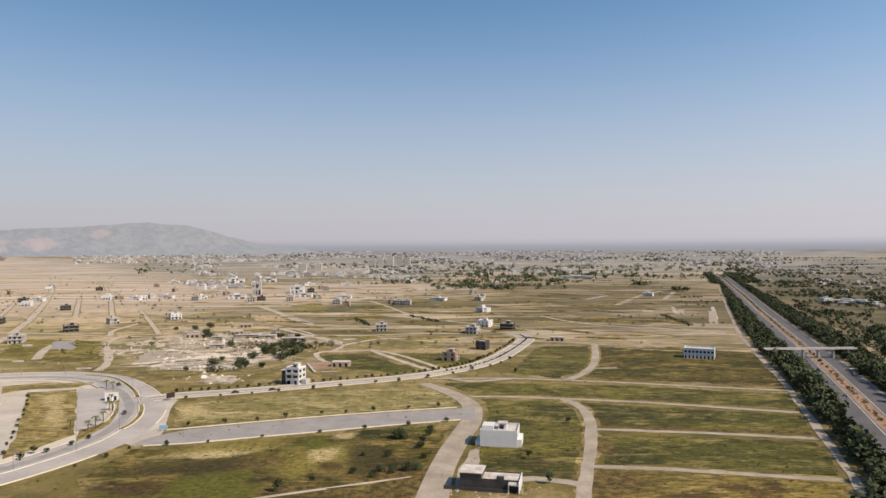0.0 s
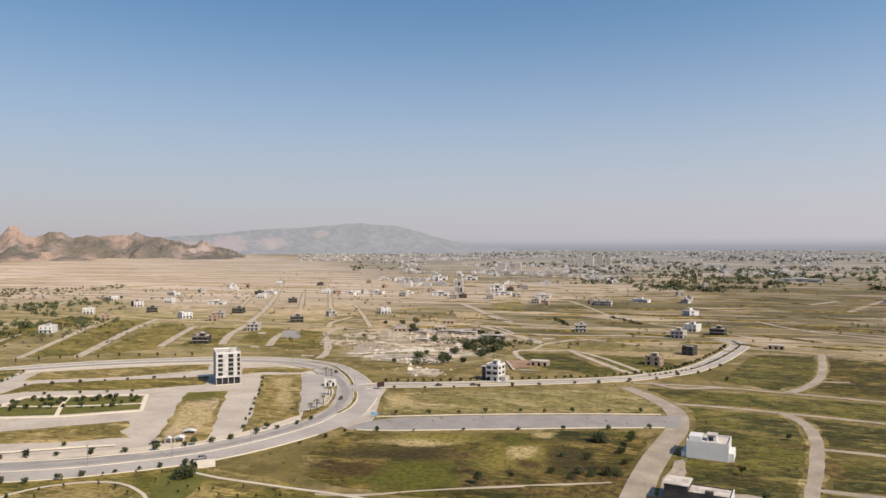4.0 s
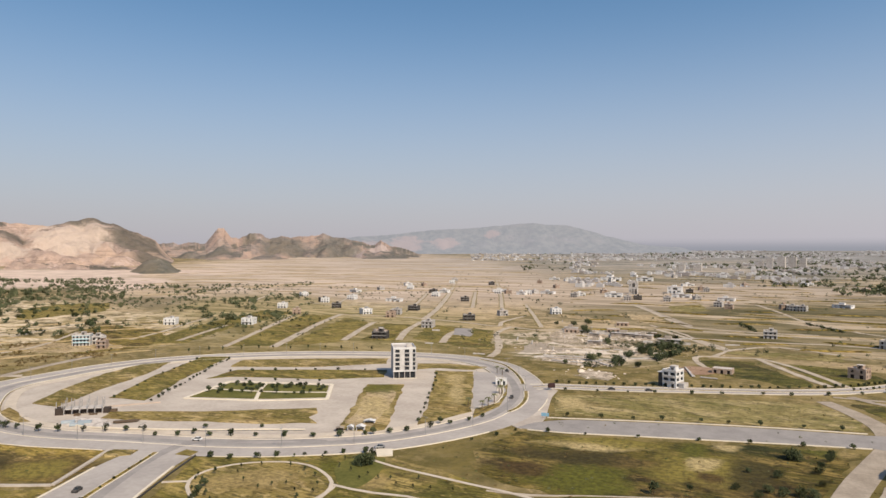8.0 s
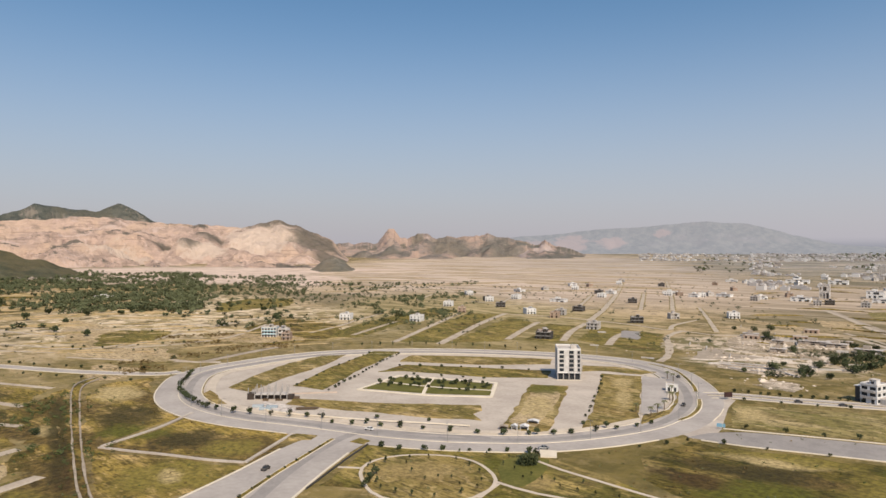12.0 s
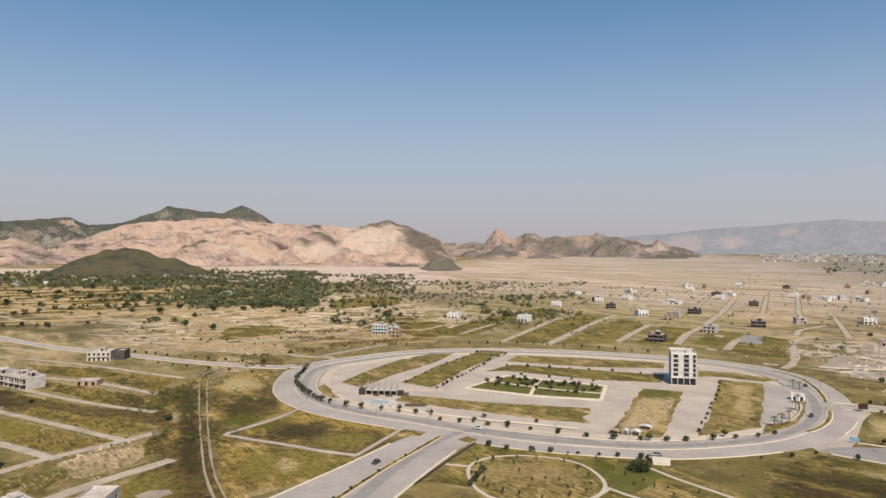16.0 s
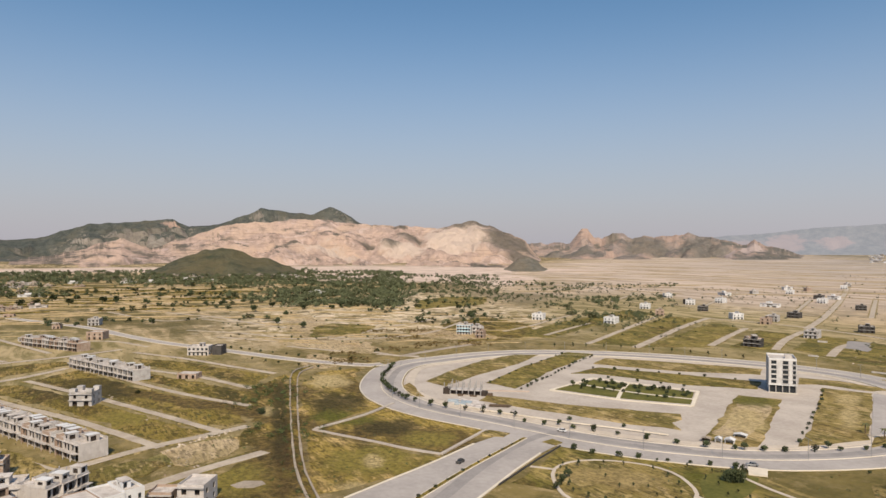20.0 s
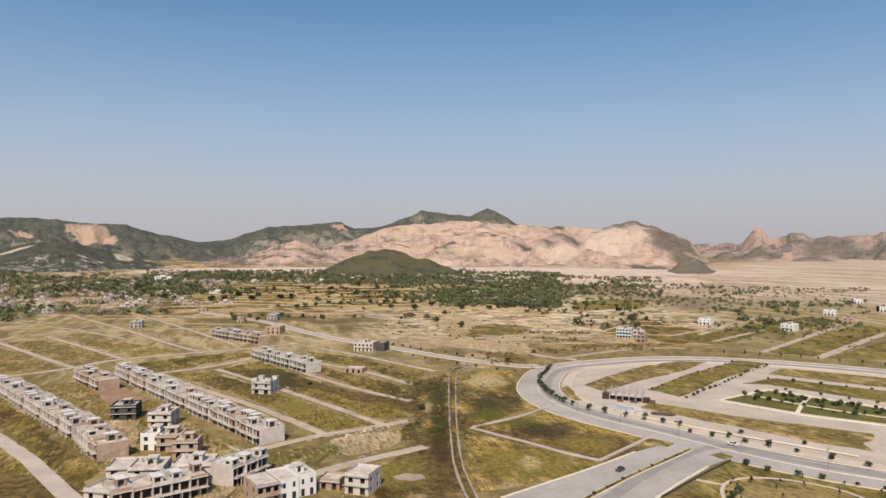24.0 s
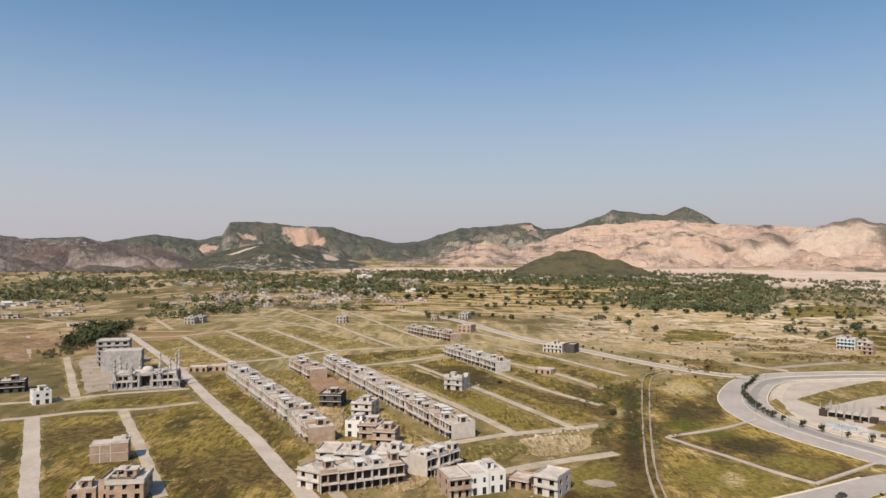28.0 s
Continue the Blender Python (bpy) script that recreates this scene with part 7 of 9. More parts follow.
# open corner kiosks with small domes
for x in (-18.2, 18.2):
    for dx in (-1.5, 1.5):
        for y in (-3.4, -0.6):
            s = Solid(); s.box(x + dx - 0.2, y - 0.2, 0.6, x + dx + 0.2, y + 0.2, 4.4)
            part("kiosk_post", s.mesh("kiosk_post", GREY), mosque)
    s = Solid(); s.box(x - 1.9, -3.8, 4.4, x + 1.9, -0.2, 4.8); s.dome(1.5, x, -2.0, 4.8, 12, 5, 0.8)
    part("kiosk_roof", s.mesh("kiosk_roof", GREY), mosque)
for x, y, k in ((-17.5, 0, 20), (-8, 0, 15.5), (8, 0, 15.5), (17.5, 0, 22), (-17.5, 19, 19), (17.5, 19, 22), (-6, 19, 17), (6, 19, 20), (-12.5, 9, 16), (13, 9, 18)):
    s = Solid(); s.box(x - 1.1, y - 1.1, 0.02, x + 1.1, y + 1.1, 7.5)
    mi = part("minaret", s.mesh("minaret", GREY), mosque)
    s = Solid(); s.turned(0.72, 0.52, 7.5, k - 2, x, y, 8)
    part("shaft", s.mesh("shaft", CONCRETE), mi)
    for j in range(3):
        z = 7.5 + (k - 9.5) * (j + 1) / 3
        s = Solid(); s.turned(0.8, 1.2 - 0.08 * j, z - 0.7, z - 0.35, x, y, 10); s.turned(1.2 - 0.08 * j, 1.2 - 0.08 * j, z - 0.35, z, x, y, 10)
        part("gallery", s.mesh("gallery", GREY), mi)
    s = Solid(); s.dome(0.72, x, y, k - 2, 10, 5, 2.0)
    part("cap", s.mesh("cap", GREY), mi)
hb = building("hall_building", 26, 17, 4, GREY, "big grey windowless concrete hall behind the mosque", "building", 3.6, (0, 3, 2, 4), 1.6, None, 0.6, False, False)
at = (-487, -207.8); centred(hb, at, to_camera(at, 8), (24, 17))
hb2 = building("hall_annex", 22, 14, 5, GREY, "taller pale block with an open top floor", "building", 3.7, (4, 3, 4, 3), 2.6, None, 0.6, False, False, slabs=True)
at = (-516, -224.9); centred(hb2, at, to_camera(at, 8), (22, 14))
plot("mosque_yard", [(-543, -262.5), (-587, -258.4), (-431.4, -186.5), (-415.4, -197.6)], 0.12, DIRT, "pale trampled yard beside the mosque", "yard", ragged=1.5)

# half-built frame and site by the ring's west end
frame_b = thing("unfinished_building", "concrete frame of a building just begun", "building site")
at = (-341, 214.7)
frame_b.matrix_basis = pose(at[0], at[1], 0, 0, 0, 180 - to_camera(at, 12))
for i in range(5):
    s = Solid(); s.box(-9 + 3.6 * i, 0, 2.9, -5.9 + 3.6 * i, 7, 3.25)
    part("slab", s.mesh("slab", PALE), frame_b)
    # dark panel under each slab, the bay's shade put into its colour
    s = Solid(); s.box(-9 + 3.6 * i, 2.4, 0.02, -5.9 + 3.6 * i, 2.7, 2.9)
    part("inner_wall", s.mesh("inner_wall", SHADEBRICK), frame_b)
for i in range(6):
    for j in range(3):
        s = Solid(); s.box(-9.3 + 3.6 * i, 0.1 + 3.1 * j, 0.02, -9.02 + 3.6 * i, 0.5 + 3.1 * j, 2.9)
        part("column", s.mesh("column", CONCRETE), frame_b)
        s = Solid(); s.box(-9.32 + 3.6 * i, 0.12 + 3.1 * j, 3.25, -8.96 + 3.6 * i, 0.48 + 3.1 * j, 6.6 + ((i * 3 + j * 5) % 4) * 0.7)
        part("upper_column", s.mesh("upper_column", GREY), frame_b)
for x0, y0, z0, x1, y1, z1, nm, mt in ((-13.5, 1, 0.02, -9.6, 6, 3.6, "brick_wing", SHADEBRICK), (-13.2, 1.5, 3.6, -12.8, 1.9, 6.8, "upper_column", GREY), (-10.6, 1.5, 3.6, -10.2, 1.9, 6.2, "upper_column", GREY),
                                       (9.2, 0.5, 0.02, 12.4, 5, 2.6, "brick_wing", SHADEBRICK), (12.6, 1, 0.02, 15.5, 4, 1.5, "shuttering", BARK), (-4, -2.6, 0.02, -1, -1.2, 1.2, "shuttering", BARK), (3, -2.4, 0.02, 7, -1.4, 0.9, "shuttering", BARK)):
    s = Solid(); s.box(x0, y0, z0, x1, y1, z1)
    part(nm, s.mesh(nm, mt), frame_b)
plot("site_slab", [(-329.9, 195.6), (-338.1, 210), (-321.6, 213.4), (-305.9, 208.1), (-310.5, 199.4)], 0.45, ROOF, "pale concrete slab of the building site", "slab", ragged=0.3)
for at, tn in (((-322.5, 203.7), 15), ((-329.3, 199.5), 10), ((-321, 198.7), 12)):
    s = Solid(); s.box(-3, -1.2, 0.0, 3, 1.2, 1.1)
    tagged(part("covered_load", s.mesh("covered_load", SHEET), m=pose(at[0], at[1], 0.55, 0, 0, 180 - to_camera(at, tn))), "stack of building material under a pale blue sheet", "stack", "sheeted stacks")
at = (-307.4, 215.7)
pile = thing("timber_pile", "low dark pile of shuttering timber", "timber pile", m=pose(at[0], at[1], 0.55, 0, 0, 180 - to_camera(at, 5)))
rp = random.Random(4)
for k in range(3):
    for i in range(9 - k):
        s = Solid(); s.box(-5.5 + rp.uniform(-0.6, 0.6), -2.0 + 0.44 * i + 0.2 * k, 0.17 * k, 5.5 + rp.uniform(-0.8, 0.8), -1.6 + 0.44 * i + 0.2 * k, 0.17 * k + 0.16)
        part("plank", s.mesh("plank", BARK), pile)
s = Solid(); s.box(0, -0.15, 0, 26, 0.15, 0.8)
at = (-335.3, 245.4)
tagged(part("site_wall", s.mesh("site_wall", plain("pinkish_render", (0.44, 0.355, 0.30), (0.36, 0.30, 0.25), 5)), m=pose(at[0], at[1], 0.1, 0, 0, 180 - to_camera(at, 0)) @ pose(-17, 0, 0)), "long low pinkish site wall", "wall")

# tents and stall by the sandy plot
def tent(name, at, w, d, h, wall_mat, roof_mat, label):
    ob = thing(name, label, "tent", m=pose(at[0], at[1], 0.35, 0, 0, 180 - to_camera(at, 10)))
    s = Solid()
    s.box(-w / 2, 0, 0, -w / 2 + 0.15, d, h); s.box(w / 2 - 0.15, 0, 0, w / 2, d, h); s.box(-w / 2 + 0.15, d - 0.15, 0, w / 2 - 0.15, d, h)
    part("wall", s.mesh("wall", wall_mat), ob)
    s = Solid()
    s.quad((-w / 2 - 0.4, -0.5, h), (0, -0.5, h * 1.5), (0, d + 0.4, h * 1.5), (-w / 2 - 0.4, d + 0.4, h))
    s.quad((0, -0.5, h * 1.5), (w / 2 + 0.4, -0.5, h), (w / 2 + 0.4, d + 0.4, h), (0, d + 0.4, h * 1.5))
    s.quad((-w / 2, 0.02, h), (w / 2, 0.02, h), (0, 0.02, h * 1.49))
    part("roof", s.mesh("roof", roof_mat), ob)


tent("site_tent", (-197.5, 260), 3.6, 3.4, 1.7, WHITE, WHITE, "white ridged tent on the sandy plot")
tent("site_hut", (-201.4, 257.6), 2.6, 2.4, 1.7, WHITE, WHITE, "white site hut with a dark open front")
tent("site_shelter", (-205.3, 254.5), 3.4, 2.6, 1.3, BARK, DIRT, "low brown shelter beside the tents")
tent("small_canopy", (-201.8, 273), 5.0, 3, 1.2, WHITE, WHITE, "small white canopy on the sandy plot")

# ticket kiosk by the car park, and the dark sign box at the junction
ks = building("kiosk", 7, 5, 1, WHITE, "small white kiosk beside the car park", "kiosk", 3.4, (2, 1, 1, 1), mumty=False, parapet=0.5)
at = (-188.1, 392.8); centred(ks, at, to_camera(at, 0), (7, 5))
sb = thing("billboard", "dark maroon double-sided billboard on two posts", "billboard")
at = (-155.2, 394)
sb.matrix_basis = pose(at[0], at[1], 0, 0, 0, 180 - to_camera(at, -25))
s = Solid(); s.box(-2.3, -0.25, 1.5, 2.3, 0.25, 4.3)
part("panel", s.mesh("panel", MAROON), sb)
for x in (-1.8, 1.8):
    s = Solid(); s.box(x - 0.12, -0.12, 0, x + 0.12, 0.12, 1.5)
    part("post", s.mesh("post", METAL), sb)
sg = thing("blue_sign", "blue road sign on two posts", "road sign")
at = (-131.7, 326.4)
sg.matrix_basis = pose(at[0], at[1], 0, 0, 0, 180 - to_camera(at, 10))
for x0, x1 in ((-2.2, 0.3), (0.45, 1.6)):
    s = Solid(); s.box(x0, -0.08, 1.2, x1, 0.08, 2.9)
    part("panel", s.mesh("panel", BLUE), sg)
for x in (-1.6, 1.2):
    s = Solid(); s.box(x - 0.07, -0.07, 0, x + 0.07, 0.07, 1.2)
    part("post", s.mesh("post", METAL), sg)

# ---------------------------------------------------------------- trees
def leaf_cloud(rnd, lobes, leaves, size):
    """Leaves as small folded quads, gathered in lobes of a crown; lobes: (x, y, z, radius, flatness)."""
    v, f = [], []
    for k in range(leaves):
        x, y, z, r, flat = lobes[k % len(lobes)]
        q = Vector((rnd.gauss(0, 1), rnd.gauss(0, 1), rnd.gauss(0, 1))).normalized() * r * rnd.uniform(0.45, 1.05)
        c = Vector((x + q.x, y + q.y, z + q.z * flat))
        u = Vector((rnd.gauss(0, 1), rnd.gauss(0, 1), rnd.gauss(0, 0.7))).normalized()
        w = u.orthogonal().normalized()
        s = size * rnd.uniform(0.6, 1.3)
        i = len(v)
        v += [c - u * s, c + w * s * 0.7, c + u * s, c - w * s * 0.7]
        f.append((i, i + 1, i + 2, i + 3))
    return v, f


def lobes_for(rnd, h, spread, n):
    out = [(0, 0, h * 0.6, spread * 0.45, 1.0)]
    for k in range(n):
        a = 2 * math.pi * k / n + rnd.uniform(-0.4, 0.4)
        r = spread * rnd.uniform(0.18, 0.42)
        out.append((math.cos(a) * r, math.sin(a) * r, h * rnd.uniform(0.36, 0.8), spread * rnd.uniform(0.25, 0.42), 0.95))
    return out


def tree(name, h, spread, mat, label, category, group, seed, leaves=240, leaf=0.32):
    rnd = random.Random(seed)
    ob = thing(name, label, category, group)
    lobes = lobes_for(rnd, h, spread, 6)
    s = Solid()
    s.turned(0.05 * h * 0.5 + 0.04, 0.02 * h + 0.02, 0, h * 0.55, n=7)
    me = s.mesh("trunk", BARK)
    part("trunk", me, ob)
    v, f = [], []
    for x, y, z, r, q in lobes[1:5]:
        i = len(v)
        a, b = Vector((0, 0, h * 0.32)), Vector((x, y, z))
        t = (b - a).normalized().orthogonal().normalized()
        t2 = (b - a).normalized().cross(t)
        for p, e in ((a, 0.012 * h + 0.02), (b, 0.004 * h + 0.01)):
            v += [p + t * e, p + t2 * e, p - t * e, p - t2 * e]
        f += [(i + k, i + (k + 1) % 4, i + 4 + (k + 1) % 4, i + 4 + k) for k in range(4)]
    part("limb", mesh_of("limb", v, f, BARK), ob)
    v, f = leaf_cloud(rnd, lobes, leaves, leaf)
    part("crown", mesh_of("crown", v, f, mat), ob)
    return ob


class Grove:
    """Copies of a few tree shapes along lines and on spots."""

    def __init__(self, *made):
        self.made, self.used, self.rnd = made, set(), random.Random(len(made[0].name) * 7 + 3)

    def at(self, x, y, size=1.0, group=""):
        k = self.rnd.randrange(len(self.made))
        m = pose(x, y, ground_z(x, y) + 0.1, 0, 0, self.rnd.uniform(0, 360))
        if k not in self.used:
            self.used.add(k)
            self.made[k].scale = (size, size, size)
            self.made[k].location, self.made[k].rotation_euler = m.translation, m.to_euler()
            return
        s = self.made[k].scale.copy()
        self.made[k].scale = (1, 1, 1)
        ob = copy_thing(self.made[k], m @ Matrix.Diagonal((size, size, size * self.rnd.uniform(0.85, 1.15), 1)))
        self.made[k].scale = s
        if group:
            tagged(ob, group=group)

    def line(self, pts, gap, lo=0.7, hi=1.2, shift=0.0, jitter=0.6, group="", closed=False):
        q = offset_line(spline(pts, 1.0, closed), shift, closed)
        d, last = gap * 0.5, q[0]
        for p in q[1:]:
            d += (p - last).length
            last = p
            if d >= gap:
                d = self.rnd.uniform(-0.35, 0.2) * gap
                self.at(p.x + self.rnd.uniform(-jitter, jitter), p.y + self.rnd.uniform(-jitter, jitter), self.rnd.uniform(lo, hi), group)


young = Grove(*(tree("young_tree", 3.7, 2.5, LEAF_DARK, "young green roadside tree with a bushy crown", "tree", "young roadside trees", k, 170, 0.34) for k in range(4)))
small = Grove(*(tree("shrub", 2.2, 2.4, LEAF_DARK, "small dark rounded shrub", "shrub", "verge shrubs", 20 + k, 150, 0.34) for k in range(3)))
broad = Grove(*(tree("broad_tree", 6.5, 8.0, LEAF_DARK, "broad dark green tree standing in rough grass", "tree", "broad trees", 40 + k, 620, 0.5) for k in range(3)))
thin = Grove(*(tree("slim_tree", 5.0, 1.6, LEAF_DARK, "slim dark upright young tree", "tree", "slim park trees", 60 + k, 150, 0.32) for k in range(2)))

# ring road planting
young.line([(-452, 222.8), (-428.7, 206.8), (-407.7, 192.9), (-387.9, 185.5), (-368.8, 181.3), (-348.3, 179.8), (-338.9, 181.6)], 4.6, 0.8, 1.35, group="dense trees at the ring's west end")
young.line([(-332.4, 182.1), (-318.1, 188), (-303.1, 197.9), (-294.8, 202.2), (-280.4, 212)], 9, 0.8, 1.3, group="trees along the ring verge")
small.line([(-278, 203.5), (-253.6, 218.1), (-228.9, 231.4), (-210.1, 242.1), (-196.5, 250.1), (-185.8, 261.8), (-176.7, 276.3), (-169.4, 289.6), (-162.5, 304.4), (-159.2, 321.8)], 10, 0.8, 1.4, jitter=1.2, group="shrubs along the ring verge")
young.line([(-275.6, 208.4), (-255.1, 219.4), (-234.8, 229.8), (-209.4, 241.3), (-185.8, 261.8), (-177.3, 277.2), (-160.3, 317.9)], 34, 0.8, 1.3, jitter=1.2)
small.line([(-229, 195.4), (-215.7, 201.2), (-202.3, 211.3), (-187.1, 222.9), (-172.5, 235)], 8, 0.6, 1.1, jitter=0.8)
small.line([(-149.4, 264.8), (-145, 271.7), (-140.1, 283.2), (-133.8, 298.4)], 16, 0.4, 0.8)
thin.line([(-473, 381), (-451, 413.7), (-411.3, 443.7), (-356.3, 469), (-336.3, 474)], 12, 0.8, 1.1, group="slim trees along the far side of the ring")
small.line([(-335.8, 248.9), (-360.8, 290.9), (-395.3, 345.5), (-414.9, 380.6)], 7, 0.5, 1.0, jitter=0.5)
small.line([(-361, 242.7), (-398.5, 301.2), (-436.6, 369.5)], 14, 0.4, 0.8)
small.line([(-181.8, 283.2), (-199.1, 319.6), (-220.9, 364.2), (-246.9, 412.2)], 12, 0.5, 0.9)
small.line([(-379.1, 336.7), (-350.9, 354.8), (-318.7, 379.4), (-283.1, 398.7)], 15, 0.6, 1.0)
small.line([(-344.9, 321.5), (-320.2, 334.4), (-291, 346.5)], 14, 0.6, 1.0)
small.line([(-302, 200.4), (-266.1, 228.9), (-242.8, 241.6)], 30, 0.6, 1.0)
small.line(AV_M, 9, 0.35, 0.6, jitter=0.3, group="low planting on the avenue median")
# east roads
small.line(EAST_UP[1:8], 5, 0.6, 0.95, shift=-10.5, jitter=0.5, group="tree line of the east road")
small.line(EAST_UP[1:8], 17, 0.6, 1.1, shift=10.5, jitter=0.8)
small.line(EAST_UP[6:10], 6, 0.6, 1.0, shift=-10.5)
small.line(EAST_UP[5:11], 4.5, 0.45, 0.7, jitter=0.3, group="low planting on the east road median")
young.line([(-130.8, 332.7), (-98.3, 342.2), (-64.3, 354.7), (-27.6, 365.5), (5.3, 374)], 15, 0.6, 1.05, jitter=0.8, group="trees along the side road")
small.line([(-130.1, 300), (-89.4, 311.4), (-58.3, 321.8), (-25.1, 332.6), (4.9, 343)], 18, 0.5, 0.9)
small.line([(-486, 211), (-503, 197.6), (-544, 172.9), (-586, 152.2), (-626, 131.5)], 13, 0.6, 1.1)
small.line([(-449.8, 187.9), (-500, 158.8), (-540, 140.2)], 16, 0.6, 1.0)
# park
thin.line(OVAL, 8, 0.4, 0.65, shift=5.0, jitter=0.8, closed=True, group="small trees round the park oval")
for q in [(-179.4, 184), (-175.8, 187.5), (-181.1, 178.8), (-191.7, 182.2), (-168.2, 183.6), (-164.9, 211.3), (-156, 204.9), (-171.4, 212.5), (-163.3, 220), (-140.8, 206.6), (-133.8, 207), (-146.1, 210.8), (-127.9, 209), (-120, 211.3), (-137.2, 216.1), (-175.6, 221.3), (-184.8, 218.3), (-195.9, 213.8), (-206.7, 205.6), (-211.3, 178.3), (-208.1, 174.4), (-202.3, 172), (-200.5, 166.3), (-200.4, 187.6), (-156.5, 210.8), (-150.2, 208.6)]:
    thin.at(*q, 0.45)
for q in [(-196.4, 165.8), (-193.5, 162.2), (-191.3, 158.6), (-199.1, 171.1)]:
    young.at(*q, 0.9)
broad.at(*(-166.7, 218.7), 0.55), broad.at(*(-163.6, 220.4), 0.75), broad.at(*(-166.7, 221.2), 0.6)
thin.at(*(-169.5, 231), 1.0), thin.at(*(-166.8, 229.3), 0.9)
# garden square
rg = random.Random(5)
g0, g1, g2, g3 = (Vector(p) for p in [(-329.4, 278.8), (-333.3, 309.7), (-279.1, 332.3), (-264.7, 311.1)])
for k in range(46):
    a, b = rg.random(), rg.random()
    p = g0.lerp(g3, a).lerp(g1.lerp(g2, a), b)
    (young if rg.random() < 0.45 else small).at(p.x, p.y, rg.uniform(0.6, 1.15), "trees of the garden square")
# single trees in the grass
for q, s in (((-58.6, 244.1), 1.0), ((-48, 252), 0.6), ((-9.2, 301.4), 0.8), ((-6.4, 322.9), 0.7), ((60.7, 337.6), 0.8), ((34.2, 280.4), 0.8), ((49.2, 475), 0.7), ((38.1, 251.1), 0.8)):
    young.at(*q, s * 1.3)
for q, s in (((-20.2, 312.8), 0.75), ((-18.9, 311.9), 0.6), ((-440.1, 50.8), 0.4), ((-354.8, 99.4), 0.5)):
    broad.at(*q, s)
# scrub in the wild meadow beside the dirt road
for q, s in (((-20.2, 311.9), 0.8), ((-10.0, 297.5), 0.6), ((-6.9, 316.7), 0.55), ((-23.1, 284.4), 0.45), ((-24.4, 265.8), 0.5), ((-19.5, 264.1), 0.55), ((-14.2, 266.7), 0.6), ((-10.4, 267.3), 0.55), ((-8.5, 282.4), 0.4), ((-33.2, 285.8), 0.35), ((-34.8, 263.4), 0.4), ((-26.9, 259.0), 0.45)):
    broad.at(*q, s * 0.8)
# scrub by the hamlet
for k, q in enumerate([(-150.9, 514), (-151.4, 523), (-150.3, 543), (-150.4, 556), (-145.4, 566), (-147.4, 587), (-147.3, 602), (-145.7, 615), (-134.4, 587), (-136.5, 558), (-143.1, 629), (-136.9, 641), (-131.3, 604), (-157.3, 675), (-140.7, 670), (-238.2, 701), (-235.9, 691), (-167.4, 684), (-200.7, 674), (-171.2, 537), (-255.8, 761), (-285.9, 742), (-265.4, 741), (-182, 490), (-169.9, 512), (-131.2, 500), (-187.1, 611), (-128.9, 638)]):
    broad.at(*q, (0.9, 0.6, 0.75, 0.5)[k % 4])


# ---------------------------------------------------------------- palms
def palm(seed):
    rnd = random.Random(seed)
    ob = thing("palm_tree", "palm tree with a ragged grey-green head", "palm tree", "palms by the car park")
    s = Solid()
    for k in range(4):
        s.turned(0.26 - 0.02 * k, 0.24 - 0.02 * k, 1.2 * k, 1.2 * k + 1.2, n=8)
    part("trunk", s.mesh("trunk", BARK), ob)
    for k in range(13):
        a, up = 2 * math.pi * k / 13 + rnd.uniform(-0.2, 0.2), rnd.uniform(0.1, 0.9)
        v, f = [], []
        for j in range(7):
            t = j / 6
            r, z = 2.4 * t, 4.7 + up * 1.6 * t - 1.9 * t * t
            w = 0.42 * (1 - t) + 0.06
            c = Vector((math.cos(a) * r, math.sin(a) * r, z))
            side = Vector((-math.sin(a), math.cos(a), 0)) * w
            v += [c - side - Vector((0, 0, w * 0.5)), c, c + side - Vector((0, 0, w * 0.5))]
        for j in range(6):
            p = 3 * j
            f += [(p, p + 1, p + 4, p + 3), (p + 1, p + 2, p + 5, p + 4)]
        part("frond", mesh_of("frond", v, f, LEAF_DRY), ob)
    return ob


pm = palm(1)
spots = [(-177.6, 329.7), (-167.8, 327), (-168.8, 336), (-169.7, 345.6), (-177.8, 368.4), (-176.6, 369.5), (-208.6, 429), (-202.3, 424.2), (-185.4, 386.3)]
pm.matrix_basis = pose(*spots[0], 0.3)
for k, q in enumerate(spots[1:]):
    copy_thing(pm, pose(*q, 0.3, 0, 0, 50 * k))


